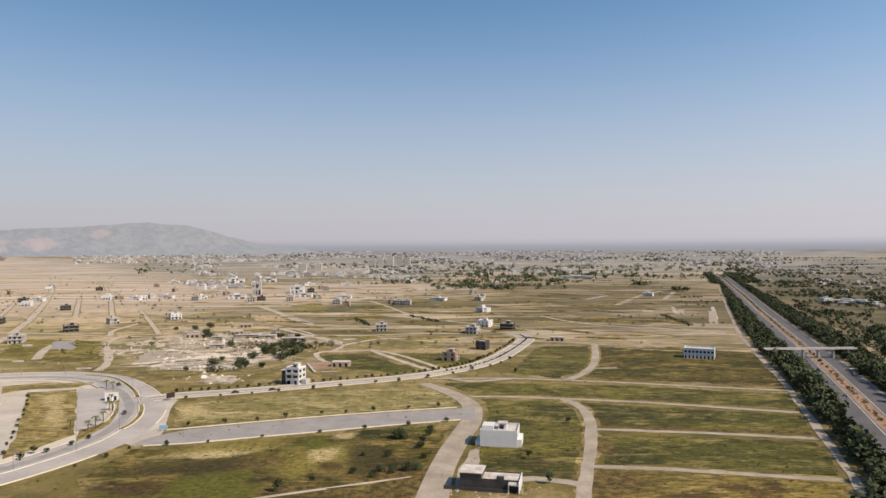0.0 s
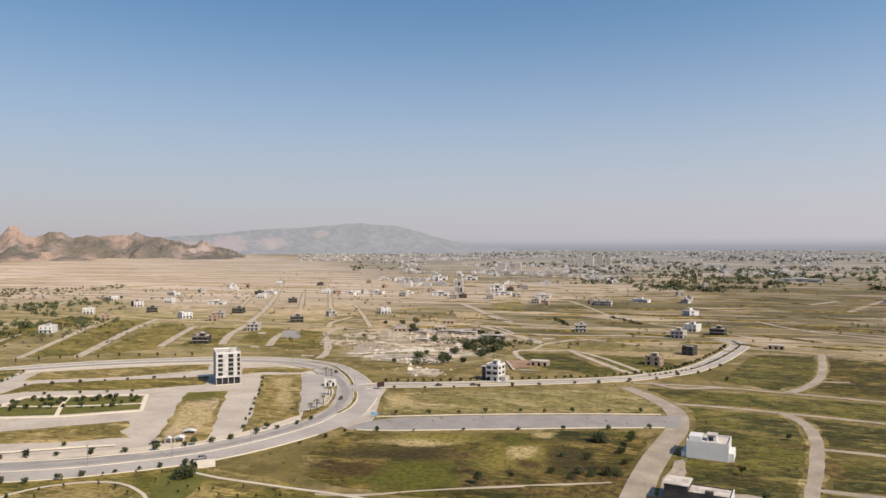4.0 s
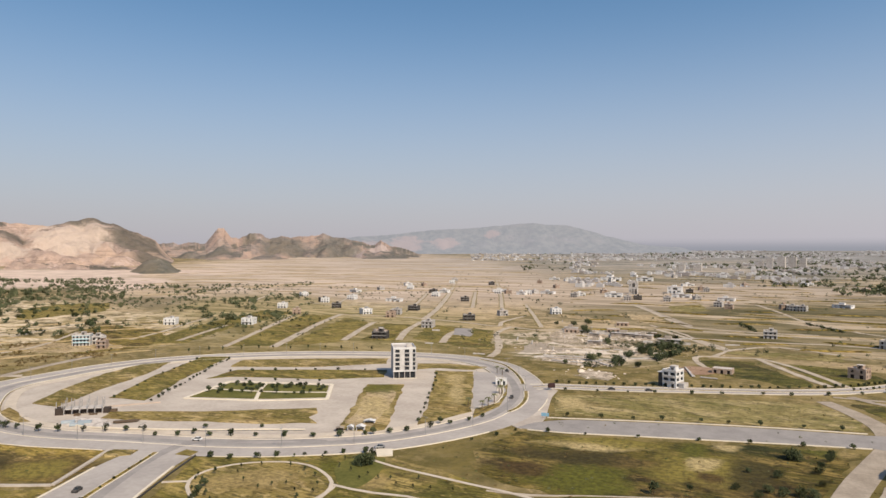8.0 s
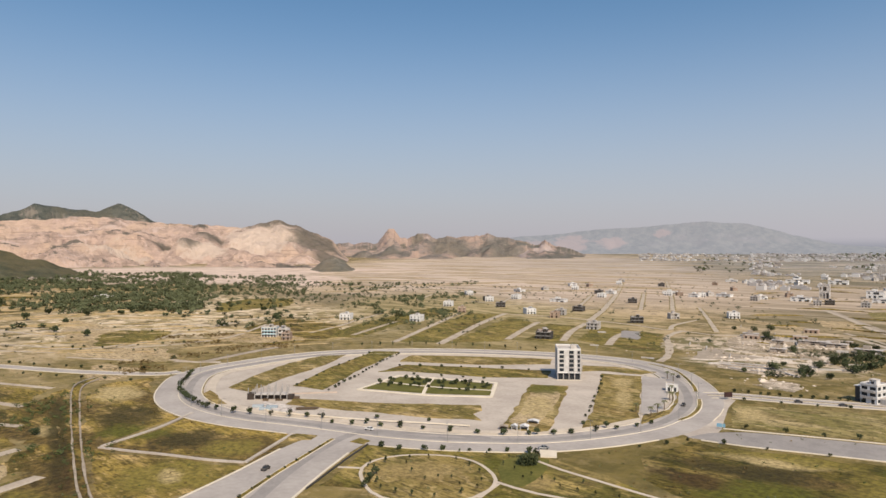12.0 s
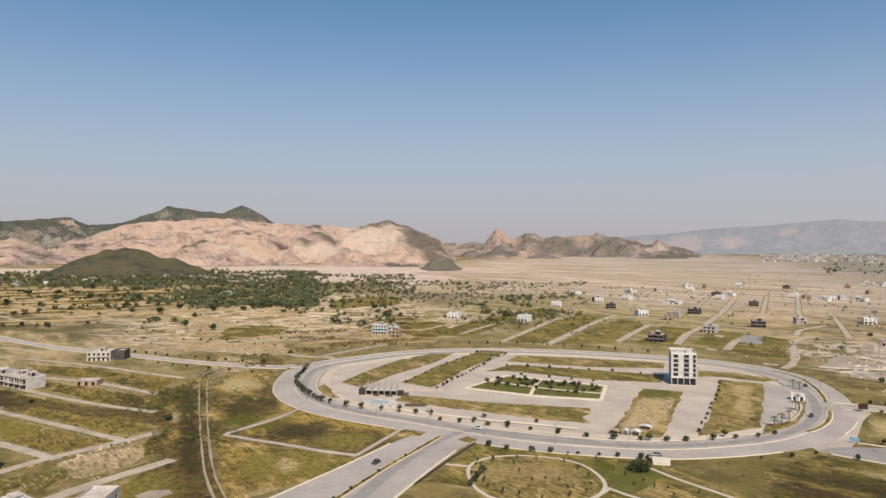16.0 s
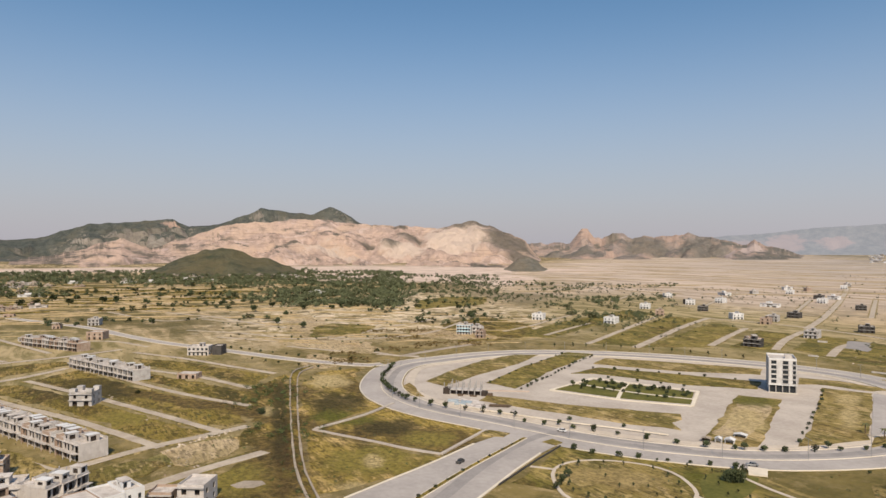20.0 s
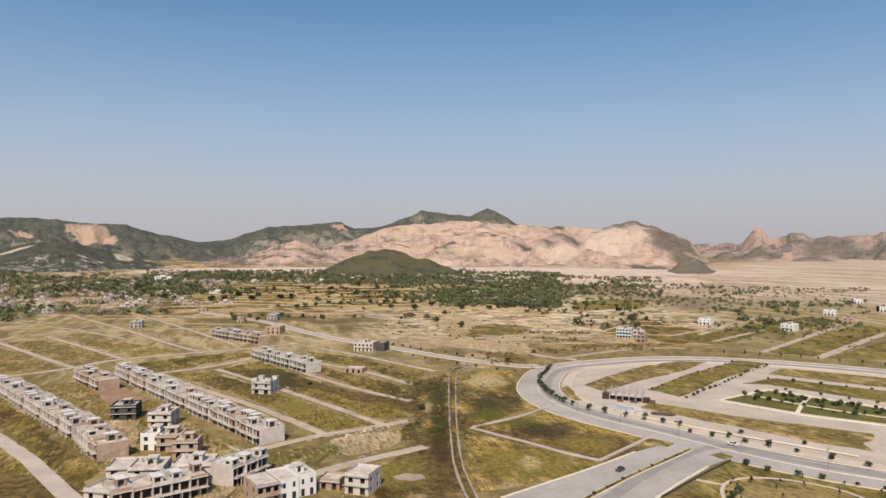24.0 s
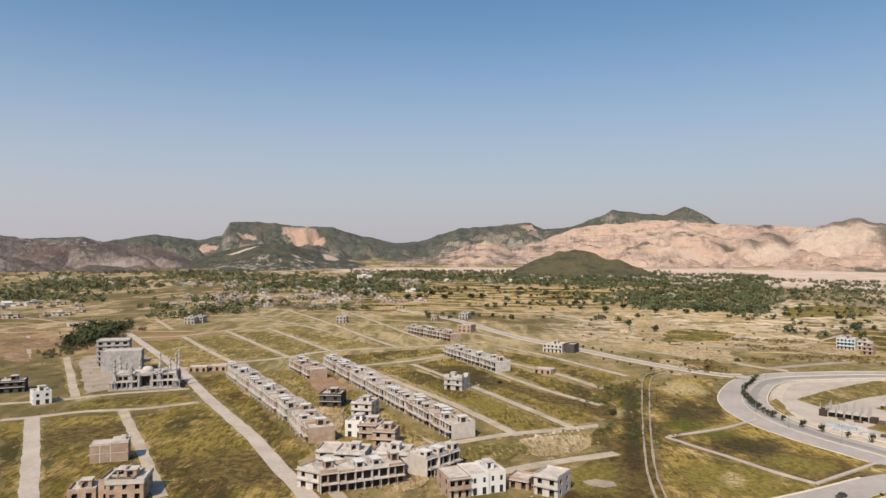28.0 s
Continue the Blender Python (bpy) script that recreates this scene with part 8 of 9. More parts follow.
# ---------------------------------------------------------------- woods and scrub as one growth each
def growth(name, label, spots, mat, leaves, leaf, seed, h=5.0, spread=5.0):
    """Many bushes or trees in one mesh. spots: (x, y, size)."""
    rnd = random.Random(seed)
    base = []
    for k in range(5):
        v, f = leaf_cloud(rnd, lobes_for(rnd, h, spread, 5), leaves, leaf)
        base.append(np.array([tuple(p) for p in v]))
    vs, n = [], 0
    for x, y, size in spots:
        b = base[rnd.randrange(5)]
        a = rnd.uniform(0, 6.28)
        c, s = math.cos(a) * size, math.sin(a) * size
        vs.append(np.stack([b[:, 0] * c - b[:, 1] * s + x, b[:, 0] * s + b[:, 1] * c + y, b[:, 2] * size * rnd.uniform(0.8, 1.2) + ground_z(x, y) - 0.2], 1))
    if not vs:
        return
    v = np.concatenate(vs).astype(np.float32)
    me = bpy.data.meshes.new(name)
    k = len(v) // 4
    me.vertices.add(len(v)), me.loops.add(len(v)), me.polygons.add(k)
    me.vertices.foreach_set("co", v.ravel())
    me.loops.foreach_set("vertex_index", np.arange(len(v), dtype=np.int32))
    me.polygons.foreach_set("loop_start", np.arange(0, len(v), 4, dtype=np.int32))
    me.polygons.foreach_set("loop_total", np.full(k, 4, dtype=np.int32))
    me.update(calc_edges=True)
    me.materials.append(mat)
    return tagged(new(name, me), label, "trees", "", "stuff")


def polar(bearing, r):
    return -r * math.sin(radians(bearing)), r * math.cos(radians(bearing))


rw = random.Random(11)
# belts along the motorway
belt = []
fence = spline(BOUNDARY, 4)


def clear_of_fence(q):
    """On the motorway's side of the fence road, and some metres off it."""
    g = min(fence, key=lambda p: (p - q).length)
    axis = min(ml, key=lambda p: (p - q).length)
    return (g - q).length > 5.0 and (q - axis).length < (g - axis).length


for d0, d1, gap in ((17.0, 38, 3.4), (-18.5, -42, 3.6), (-42, -75, 7.0)):
    for k, p in enumerate(ml):
        for j in range(int(abs(d1 - d0) / gap) + 1):
            e = offset_line(ml[max(0, k - 1):k + 2], d0 + (d1 - d0) * (j + rw.random()) / (abs(d1 - d0) / gap + 1))[min(k, 1)]
            for rep in (0, 1, 2, 3):
                q = e + (ml[min(k + 1, len(ml) - 1)] - ml[max(k - 1, 0)]).normalized() * rw.uniform(-7, 7)
                if rw.random() < (0.75 if gap < 7 else 0.35) and clear_of_fence(q) and off_road(q.x, q.y):
                    belt.append((q.x, q.y, rw.uniform(0.7, 1.45) * (1.35 if q.length < 560 else 1.0)))
growth("motorway_tree_belt", "dense dark belt of trees along the motorway", belt, LEAF_DARK, 90, 0.6, 3, 5.2, 4.6)
hedge = []
for k in range(0, len(ml) - 1):
    for rep in range(5):
        p = ml[k].lerp(ml[k + 1], rw.random())
        if rw.random() < 0.8:
            hedge.append((p.x + rw.uniform(-1.6, 1.6), p.y + rw.uniform(-1, 1), rw.uniform(0.3, 0.6)))
growth("median_hedge", "clipped dark hedge on the motorway median", hedge, LEAF_DARK, 36, 0.6, 4, 3.6, 4.2)


def scatter(n, b0, b1, r0, r1, lo, hi, rnd, clump=0.0, size=140.0, power=1.0):
    """Spots between two bearings and two distances, gathered by a noise where clump > 0."""
    out = []
    while len(out) < n:
        b, r = rnd.uniform(b0, b1), r0 + (r1 - r0) * rnd.random() ** power
        x, y = polar(b, r)
        if clump and noise.noise(Vector((x / size, y / size, 2.5))) < rnd.uniform(-0.5, 0.5) * (1 - clump) + clump * 0.15:
            continue
        out.append((x, y, rnd.uniform(lo, hi)))
    return out


# woods below the quarry and the village trees
rx = random.Random(77)
wood = scatter(1150, 63, 73, 1020, 2300, 0.8, 1.5, rx, 0.45, 75) + scatter(1300, 70, 96, 1680, 2400, 0.9, 1.8, rx, 0.2, 130) + scatter(360, 55, 64, 1300, 2050, 0.6, 1.4, rx, 0.45, 90)
growth("quarry_woods", "green woods below the quarried hill", scatter(1050, 62, 77, 1120, 2100, 0.7, 1.5, rw, 0.4, 90, 0.75) + scatter(230, 63.5, 68, 930, 1500, 0.7, 1.5, rw, 0.45, 60) + scatter(520, 75, 94, 1600, 2250, 0.8, 1.7, rw, 0.4, 150)
       + scatter(230, 50, 64, 1050, 1800, 0.5, 1.2, rw, 0.5, 80) + scatter(90, 45.5, 50, 900, 1250, 0.5, 1.2, rw, 0.7, 60) + wood, LEAF_OLIVE, 46, 1.0, 5, 5.5, 6.5)
growth("village_trees", "dark trees among the village houses", scatter(900, 88, 124, 1250, 2400, 0.9, 2.0, rw, 0.3, 160) + scatter(110, 90, 108, 980, 1300, 0.7, 1.6, rw, 0.6, 90) + scatter(900, 92, 124, 1450, 2450, 0.9, 1.9, rx, 0.3, 170)
       + [(x + rx.gauss(0, 16), y + rx.gauss(0, 12), rx.uniform(0.8, 1.8)) for x, y in [(-1212, -643), (-1148, -546), (-1359, -539), (-1034, -385), (-901, -293), (-887, -316), (-985, -293), (-1086, -266), (-1085, -222), (-932, -258), (-1519, -830), (-1574, -586)] for k in range(13)], LEAF_OLIVE, 46, 1.0, 6, 5.5, 6.5)
growth("field_trees", "scattered small trees on the terraced fields", scatter(330, 60, 90, 850, 1600, 0.6, 1.5, rw, 0.3, 100) + scatter(60, 56, 62, 760, 1150, 0.5, 1.3, rw, 0.3, 60) + scatter(90, 52, 78, 560, 1000, 0.25, 0.55, rw, 0.3, 60), LEAF_DARK, 60, 0.85, 7, 4.5, 5.0)
lone_trees = [(-1271.3, 21.5), (-1297.1, 56), (-1154.7, 146.1), (-985.4, 229.9), (-934.1, 252.3), (-867.8, 275), (-1230.2, -2.9), (-1454, -53.3), (-1202.6, -21.7), (-1170.6, 41.2), (-1184.6, 87.2), (-1200.5, 107.5), (-1367.6, 168), (-1456.7, 163.3), (-1286, 234.5),
              (-1428.3, 304.8), (-1453.4, 210.4), (-1069.2, 240.9), (-1112, 282), (-986.1, 291.2), (-938.5, 322.1), (-1010.8, 355.9), (-920.4, 357.6), (-941.5, 378.9), (-779.1, 236.8), (-721.5, 247.6), (-1439.4, 240.6), (-1363.8, 9.8), (-1182.2, -50.5), (-1306.7, -102.6)]
growth("terrace_trees", "round dark trees standing on the terraced fields", [(x, y, rx.uniform(1.2, 2.1)) for x, y in lone_trees], LEAF_DARK, 130, 0.8, 19, 5.0, 5.0)
growth("heath_thicket", "dark brown thorn thickets on the rough heath", [(x + rx.gauss(0, 7), y + rx.gauss(0, 9), rx.uniform(0.25, 0.6)) for x, y in [(-640, 333), (-636, 345), (-542, 327), (-535, 338), (-495, 206), (-489, 200), (-531, 265), (-524, 222), (-586, 312), (-542, 300), (-521, 338), (-601, 300), (-655, 300)] for k in range(26)], LEAF_RUST, 40, 0.7, 20, 3.2, 5.0)
growth("wild_clump", "dark clump of wild trees behind the hall", [(x + rw.gauss(0, 11), y + rw.gauss(0, 9), rw.uniform(0.9, 2.0)) for x, y, k in ((-674, -310, 30), (-690, -318, 26), (-719, -318, 24), (-748, -318, 18), (-641, -305, 18), (-745, -342, 14)) for j in range(k)]
       + [(x + rw.gauss(0, 9), y + rw.gauss(0, 7), rw.uniform(0.35, 0.8)) for x, y in ((-598, -298), (-570, -290), (-620, -303)) for j in range(18)],
       LEAF_DARK, 90, 0.6, 8, 5.5, 6.0)
growth("plain_scrub", "scattered thorn bushes on the plain", scatter(700, -22, 30, 620, 2300, 0.35, 1.0, rw, 0.5, 120) + scatter(420, 30, 58, 700, 1700, 0.3, 0.9, rw, 0.4, 100), LEAF_DARK, 36, 0.6, 9, 3.6, 4.6)
growth("plain_thicket", "dark thickets on the rough plain below the quarry", scatter(620, 41, 60, 780, 1750, 0.4, 1.1, rx, 0.55, 110), LEAF_OLIVE, 40, 0.9, 22, 3.8, 6.0)
growth("city_trees", "dark trees between the houses of the far town", scatter(900, -24, 14, 1900, 4300, 0.9, 2.0, rw, 0.7, 260) + scatter(200, 2, 24, 2300, 4500, 0.9, 1.8, rw, 0.4, 260) + scatter(150, -10, 1, 1450, 1750, 0.7, 1.5, rx, 0.5, 70) + scatter(420, -16, 6, 1650, 2700, 0.8, 1.7, rx, 0.3, 110) + [(x + rx.gauss(0, 10), y + rx.gauss(0, 12), rx.uniform(0.9, 1.7)) for x, y in ((443, 1562), (471, 1385), (118, 1448), (275, 1715)) for k in range(16)], LEAF_OLIVE, 22, 1.5, 10, 5.5, 7.0)
beyond = [q for q in scatter(2600, -34, -18, 480, 3600, 0.6, 1.4, rw, 0.45, 120, 1.3)
          if min((Vector((q[0], q[1], 0)) - p).dot(Vector(((ml[0] - ml[-1]).normalized().y, -(ml[0] - ml[-1]).normalized().x, 0))) for p in (ml[0], ml[-1])) > 60]
growth("scrub_beyond_motorway", "dark scrub and trees beyond the motorway", beyond, LEAF_DARK, 34, 1.0, 12, 4.2, 6.0)
growth("ditch_scrub", "green scrub along the storm drain", [(q[0] + rw.gauss(0, 11), q[1] + rw.gauss(0, 11), rw.uniform(0.25, 0.8)) for q in [(-404.1, 118.1), (-417.6, 127.2), (-315.3, 97.3), (-382.9, 110.3)] for k in range(34)]
       + [(p.x + rw.gauss(0, 2.5), p.y + rw.gauss(0, 2.5), rw.uniform(0.15, 0.4)) for p in spline(dl, 4) for j in (0, 1)], LEAF, 40, 0.5, 13, 3.5, 4.5)
growth("hamlet_scrub", "dark scrub on the mound by the hamlet", [((-141.2, 606)[0] + rw.gauss(0, 24), (-141.2, 606)[1] + rw.gauss(0, 14), rw.uniform(0.35, 1.0)) for k in range(110)], LEAF_DARK, 60, 0.5, 15, 4.0, 4.6)
growth("field_hedges", "dark overgrown hedge lines between dry fields", [(p.x + rw.gauss(0, 2), p.y + rw.gauss(0, 2), rw.uniform(0.4, 0.9)) for line in ([(-106.4, 846.4), (-82.7, 774.4)], [(-42.5, 883.7), (-5.6, 807.2)], [(-164.1, 695.7), (-141, 675.8)], [(278, 877.1), (272.4, 801.2), (272.1, 754.9)], [(364.3, 1087.6), (432.2, 1091.2)], [(407.6, 1189.5), (441.6, 1191.1)]) for p in spline(line, 2.5)], LEAF_DARK, 40, 0.7, 18, 3.5, 4.5)


def in_ring(x, y):
    """Inside the ring road's outer kerb, by the crossing rule."""
    odd = False
    for a, b in zip(ring_line, ring_line[1:] + ring_line[:1]):
        if (a.y > y) != (b.y > y) and x < a.x + (y - a.y) * (b.x - a.x) / (b.y - a.y):
            odd = not odd
    return odd


for nm, mt, count, size, seed in (("weed_tufts", LEAF_DRY, 1500, 34, 14), ("green_tufts", LEAF, 1100, 48, 16), ("rusty_weeds", LEAF_RUST, 2200, 26, 17)):
    spots = [q for q in scatter(count, -30, 124, 200, 640, 0.08, 0.28, random.Random(seed), 0.55, size) if off_road(q[0], q[1]) and not in_ring(q[0], q[1])]
    growth(nm, {LEAF_DRY: "dusty grey-green weed tufts", LEAF: "fresh green weed tufts", LEAF_RUST: "rusty brown dead weeds"}[mt] + " in the rough grass", spots, mt, 12, 1.1, seed, 3.0, 5.0)

# ---------------------------------------------------------------- far town, village, distant houses
def far_material(name, a, b, c):
    n = Nodes(name, 0.9)
    i = n.island()
    col = n.mix(n.ramp(i, 0.1, 0.5), a, b)
    return n.done(n.mix(n.ramp(i, 0.72, 0.8), col, c))


TOWN = far_material("town_walls", (0.53, 0.52, 0.515), (0.37, 0.355, 0.35), (0.25, 0.225, 0.21))


def box_town(name, label, spots, mat):
    """Far houses in one mesh, each with a roof storey and dark openings cut back into its walls."""
    s = Solid()
    rnd = random.Random(len(spots))
    for x, y, w, d, h in spots:
        g = ground_z(x, y) - 0.5
        s.box(x - w / 2, y - d / 2, g, x + w / 2, y + d / 2, g + h)
        if rnd.random() < 0.6:
            s.box(x - w * 0.3, y - d * 0.25, g + h, x + w * 0.1, y + d * 0.25, g + h + 2.6)
        if rnd.random() < 0.4:
            s.box(x + w / 2, y - d * 0.4, g, x + w * 0.8, y + d * 0.3, g + h * 0.55)
    return tagged(new(name, s.mesh(name, mat)), label, "houses", "", "stuff")


rt = random.Random(21)


def town_spots(n, b0, b1, r0, r1, w, h, clump=0.3, size=300.0, power=1.0):
    out = []
    for x, y, k in scatter(n, b0, b1, r0, r1, 0, 1, rt, clump, size, power):
        out.append((x, y, rt.uniform(*w), rt.uniform(*w), rt.uniform(*h)))
    return out


box_town("distant_town", "pale houses of the far town", town_spots(2600, -13, 20, 2150, 4750, (7, 16), (4, 9), 0.35, 260.0, 0.7) + town_spots(260, 18, 28, 3300, 4700, (8, 18), (4, 8), 0.3) + town_spots(320, -26, -10, 2500, 4700, (8, 18), (4, 8), 0.3)
         + town_spots(130, 2, 20, 1550, 2300, (8, 18), (4, 9), 0.5, 200), TOWN)

def far_house(name, w, d, h, mat, label, group, roof=ROOF):
    ob = thing(name, label, "house", group)
    part("wall", walls(w, d, h, ([(w * 0.14, 0.9, w * 0.26, h * 0.36), (w * 0.42, 0.1, w * 0.56, h * 0.4), (w * 0.70, 0.1, w * 0.93, h * 0.42), (w * 0.10, h * 0.62, w * 0.22, h * 0.82), (w * 0.4, h * 0.56, w * 0.72, h * 0.86)],
                                 [(d * 0.2, h * 0.55, d * 0.45, h * 0.85)], [], [(d * 0.3, h * 0.55, d * 0.6, h * 0.85)]), 0.4).mesh("wall", mat), ob)
    s = Solid(); s.box(-0.3, -0.6, h - 0.02, w + 0.3, d + 0.3, h + 0.25)
    part("roof", s.mesh("roof", roof), ob)
    s = Solid(); s.box(w * 0.3, d * 0.3, h + 0.25, w * 0.6, d * 0.65, h + 2.9)
    part("stair_tower", s.mesh("stair_tower", mat), ob)
    return ob


def sprinkle(protos_, spots):
    used = set()
    for i, (x, y, k) in enumerate(spots):
        j = i % len(protos_)
        m = pose(x, y, ground_z(x, y), 0, 0, 180 - to_camera((x, y), rt.choice((-20, 10, 25, 60))))
        if j in used:
            copy_thing(protos_[j], m)
        else:
            used.add(j)
            protos_[j].matrix_basis = m


plain_protos = [far_house("plain_house", 17, 13, 6, WHITE, "white two-storey house standing alone on the plain", "houses on the far plain"),
                far_house("plain_house", 11, 12, 6.6, CONCRETE, "grey unfinished house standing alone on the plain", "houses on the far plain"),
                far_house("plain_house", 26, 12, 5, WHITE, "long low white house standing alone on the plain", "houses on the far plain"),
                far_house("plain_house", 11, 10, 7, BRICK, "brown brick house standing alone on the plain", "houses on the far plain")]
plain_spots = [(-882, 1334), (-845, 1171), (-864, 1104), (-842, 1338), (-694, 1170), (-874, 1545), (-616, 1247), (-567, 1206), (-540, 1193), (-529, 1237), (-510, 1239), (-554, 1416), (-625, 1683), (-566, 1641), (-686, 1727), (-654, 1567), (-525, 1716), (-222, 1208), (-187, 1210), (-153, 1050), (-429, 1213), (-385, 801), (-656, 933), (-411, 1306), (45, 947), (52, 1141), (-22, 1150), (-82, 1076), (355, 1234), (55, 1327)]
sprinkle(plain_protos, [(x, y, 0) for x, y in plain_spots] + scatter(14, -12, 20, 1500, 2300, 0, 1, rt, 0.3, 150))
village_protos = [far_house("village_house", 12, 10, 4, MUD, "low tan village house among trees", "village houses", MUD), far_house("village_house", 10, 9, 3.6, BRICK, "low brown village house among trees", "village houses", MUD),
                  far_house("village_house", 12, 10, 6.0, CONCRETE, "grey two-storey village house among trees", "village houses", MUD)]
sprinkle(village_protos, scatter(26, 92, 107, 1020, 1450, 0, 1, rt, 0.3, 90))

cottages = [far_house("village_cottage", 14, 11, 4, MUD, "low tan mud-rendered village house", "low village houses", MUD), far_house("village_cottage", 10, 9, 3.6, BRICK, "low brown brick village house", "low village houses", MUD),
            far_house("village_cottage", 18, 12, 5.5, MUD, "long tan mud-rendered village house", "low village houses", MUD), far_house("village_cottage", 22, 12, 4.4, PALE, "long pale rendered village house", "low village houses", MUD)]
sprinkle(cottages, scatter(70, 90, 110, 1100, 1900, 0, 1, rt, 0.4, 120) + scatter(110, 66, 120, 1650, 2300, 0, 1, rt, 0.4, 180) + scatter(14, 115, 124, 1000, 1300, 0, 1, rt, 0.3))
sheds = [far_house("roadside_shed", 18, 12, 3.6, PALE, "low pale house beyond the motorway", "low houses beyond the motorway"), far_house("roadside_shed", 12, 11, 4.4, MUD, "low tan house beyond the motorway", "low houses beyond the motorway")]
sprinkle(sheds, [q for q in scatter(44, -34, -24, 900, 2600, 0, 1, rt, 0.3, 300) if min((Vector((q[0], q[1], 0)) - p).length for p in ml) > 75])

long_roofs = [far_house("farm_building", 34, 12, 4, WHITE, "long low white farm building before the quarry", "farm buildings before the quarry", PALE), far_house("farm_building", 30, 12, 4, MUD, "long low tan farm building", "farm buildings before the quarry", MUD)]
for i, q in enumerate([(-1815, 54), (-1055, -385), (-1793, 169), (-1065, -346), (-1797, 221), (-1239, -323), (-1866, 312), (-1144, -262), (-1414, -30), (-1211, -355), (-1267, 446), (-1430, -316)]):
    m = pose(*q, ground_z(*q), 0, 0, 180 - to_camera(q, 8))
    long_roofs[i % 2].matrix_basis = m if i < 2 else long_roofs[i % 2].matrix_basis
    if i > 1:
        copy_thing(long_roofs[i % 2], m)
# high-rise blocks above the far town
for foot, (w, h) in zip([(-243.7, 2581), (-210.4, 2586), (-180.3, 2638), (-146.1, 2642), (-268.5, 2577), (-489, 2363), (-440.4, 2372)], ((20, 38), (24, 42), (24, 40), (20, 36), (16, 28), (22, 22), (24, 20))):
    ob = thing("high_rise", "pale concrete high-rise block above the far town", "high-rise", "high-rise blocks of the far town", pose(*foot, ground_z(*foot), 0, 0, 180 - to_camera(foot, 10)))
    n = int(h / 4)
    part("wall", walls(w, w, h, tuple([(w * (i + 0.25) / 4, 4 * k + 1, w * (i + 0.75) / 4, 4 * k + 3) for i in range(4) for k in range(n)] for q in range(4)), 0.4).mesh("wall", PALE), ob)
    s = Solid(); s.box(-0.4, -0.4, h, w + 0.4, w + 0.4, h + 1.2); s.box(w * 0.3, w * 0.3, h + 1.2, w * 0.7, w * 0.7, h + 5)
    part("roof", s.mesh("roof", CONCRETE), ob)
# tall works and white hall before the town
for q, (w, d, h), mt, lb in (((-288.1, 1363), (26, 22, 13), WHITE, "big white hall under construction"), ((-351.9, 1308), (16, 14, 24), CONCRETE, "tall grey concrete core of a building site"),
                             ((-361.7, 1214), (30, 16, 7), WHITE, "long low white building"), ((-529, 1751), (50, 20, 9), WHITE, "long low white building"), ((-447, 1767), (40, 20, 9), WHITE, "long low white building"),
                             ((-255.3, 1262), (32, 14, 6), WHITE, "long low white building"), ((356.6, 1852), (90, 24, 7), WHITE, "long white-roofed sheds before the town"), ((617, 1057), (46, 14, 4), WHITE, "long white-roofed shed beyond the motorway"),
                             ((627, 1037), (50, 12, 4), WHITE, "long white-roofed shed beyond the motorway"), ((-1062, -618), (48, 14, 5), WHITE, "long white-roofed shed at the village edge"), ((-1862, -149), (40, 24, 14), WHITE, "white domed shrine in the village")):
    ob = far_house("large_building", w, d, h, mt, lb, "")
    centred(ob, q, to_camera(q, 8), (w, d))

# ---------------------------------------------------------------- field banks: low earth steps that catch the light
def banks(name, label, b0, b1, r0, r1, gap, mat, seed, height=0.9, width=4.0, span=(3, 9)):
    rnd = random.Random(seed)
    v, f = [], []
    r = r0
    while r < r1:
        b = b0 + rnd.uniform(0, 4)
        while b < b1:
            e = min(b + rnd.uniform(*span), b1)
            n = max(2, int((e - b) / 0.5))
            ph = rnd.uniform(0, 6)
            for i in range(n + 1):
                q = b + (e - b) * i / n
                rr = r * (1 + 0.035 * math.sin(q * 0.23 + ph) + 0.02 * (q - b0) / 10) + rnd.uniform(-2, 2)
                for k, z in ((0, -0.3), (0.15 * width, height), (width, height * 0.8), (width * 1.6, -0.3)):
                    x, y = polar(q, rr + k)
                    v.append((x, y, ground_z(x, y) + z * min(1, i, n - i) if 0 < z else ground_z(x, y) + z))
            base = len(v) - 4 * (n + 1)
            for i in range(n):
                p = base + 4 * i
                f += [(p + j, p + j + 1, p + j + 5, p + j + 4) for j in range(3)]
            b = e + rnd.uniform(0.3, 3)
        r += gap * rnd.uniform(0.6, 1.4) * r / r0
    return tagged(new(name, mesh_of(name, v, f, mat)), label, "field banks", "", "stuff")


banks("terrace_banks", "low tan earth banks of terraced fields", 62, 94, 900, 1750, 24, BANK, 1, 1.3, 5.0)
banks("terrace_edges", "dark grassy edges of terraced fields", 74, 95, 1060, 1680, 34, MEADOW, 7, 1.6, 7.0, (4, 11))
banks("sand_banks", "pale low banks on the sandy plain", 22, 54, 1350, 3800, 90, BANK, 2, 0.9, 12.0, (4, 14))
banks("pasture_banks", "brown low banks between dry pastures", -20, 8, 620, 1900, 42, BANK, 3, 0.6, 4.0, (2, 8))
banks("dark_banks", "dark overgrown banks between dry pastures", -20, 20, 640, 2000, 60, BROWN, 4, 1.2, 6.0, (1, 5))
banks("village_banks", "low tan banks before the village", 86, 122, 760, 1300, 60, BANK, 5, 0.7, 5.0)
banks("heath_banks", "low tan banks on rough ground", 50, 76, 620, 900, 26, BANK, 6, 1.0, 3.0, (1.5, 6))


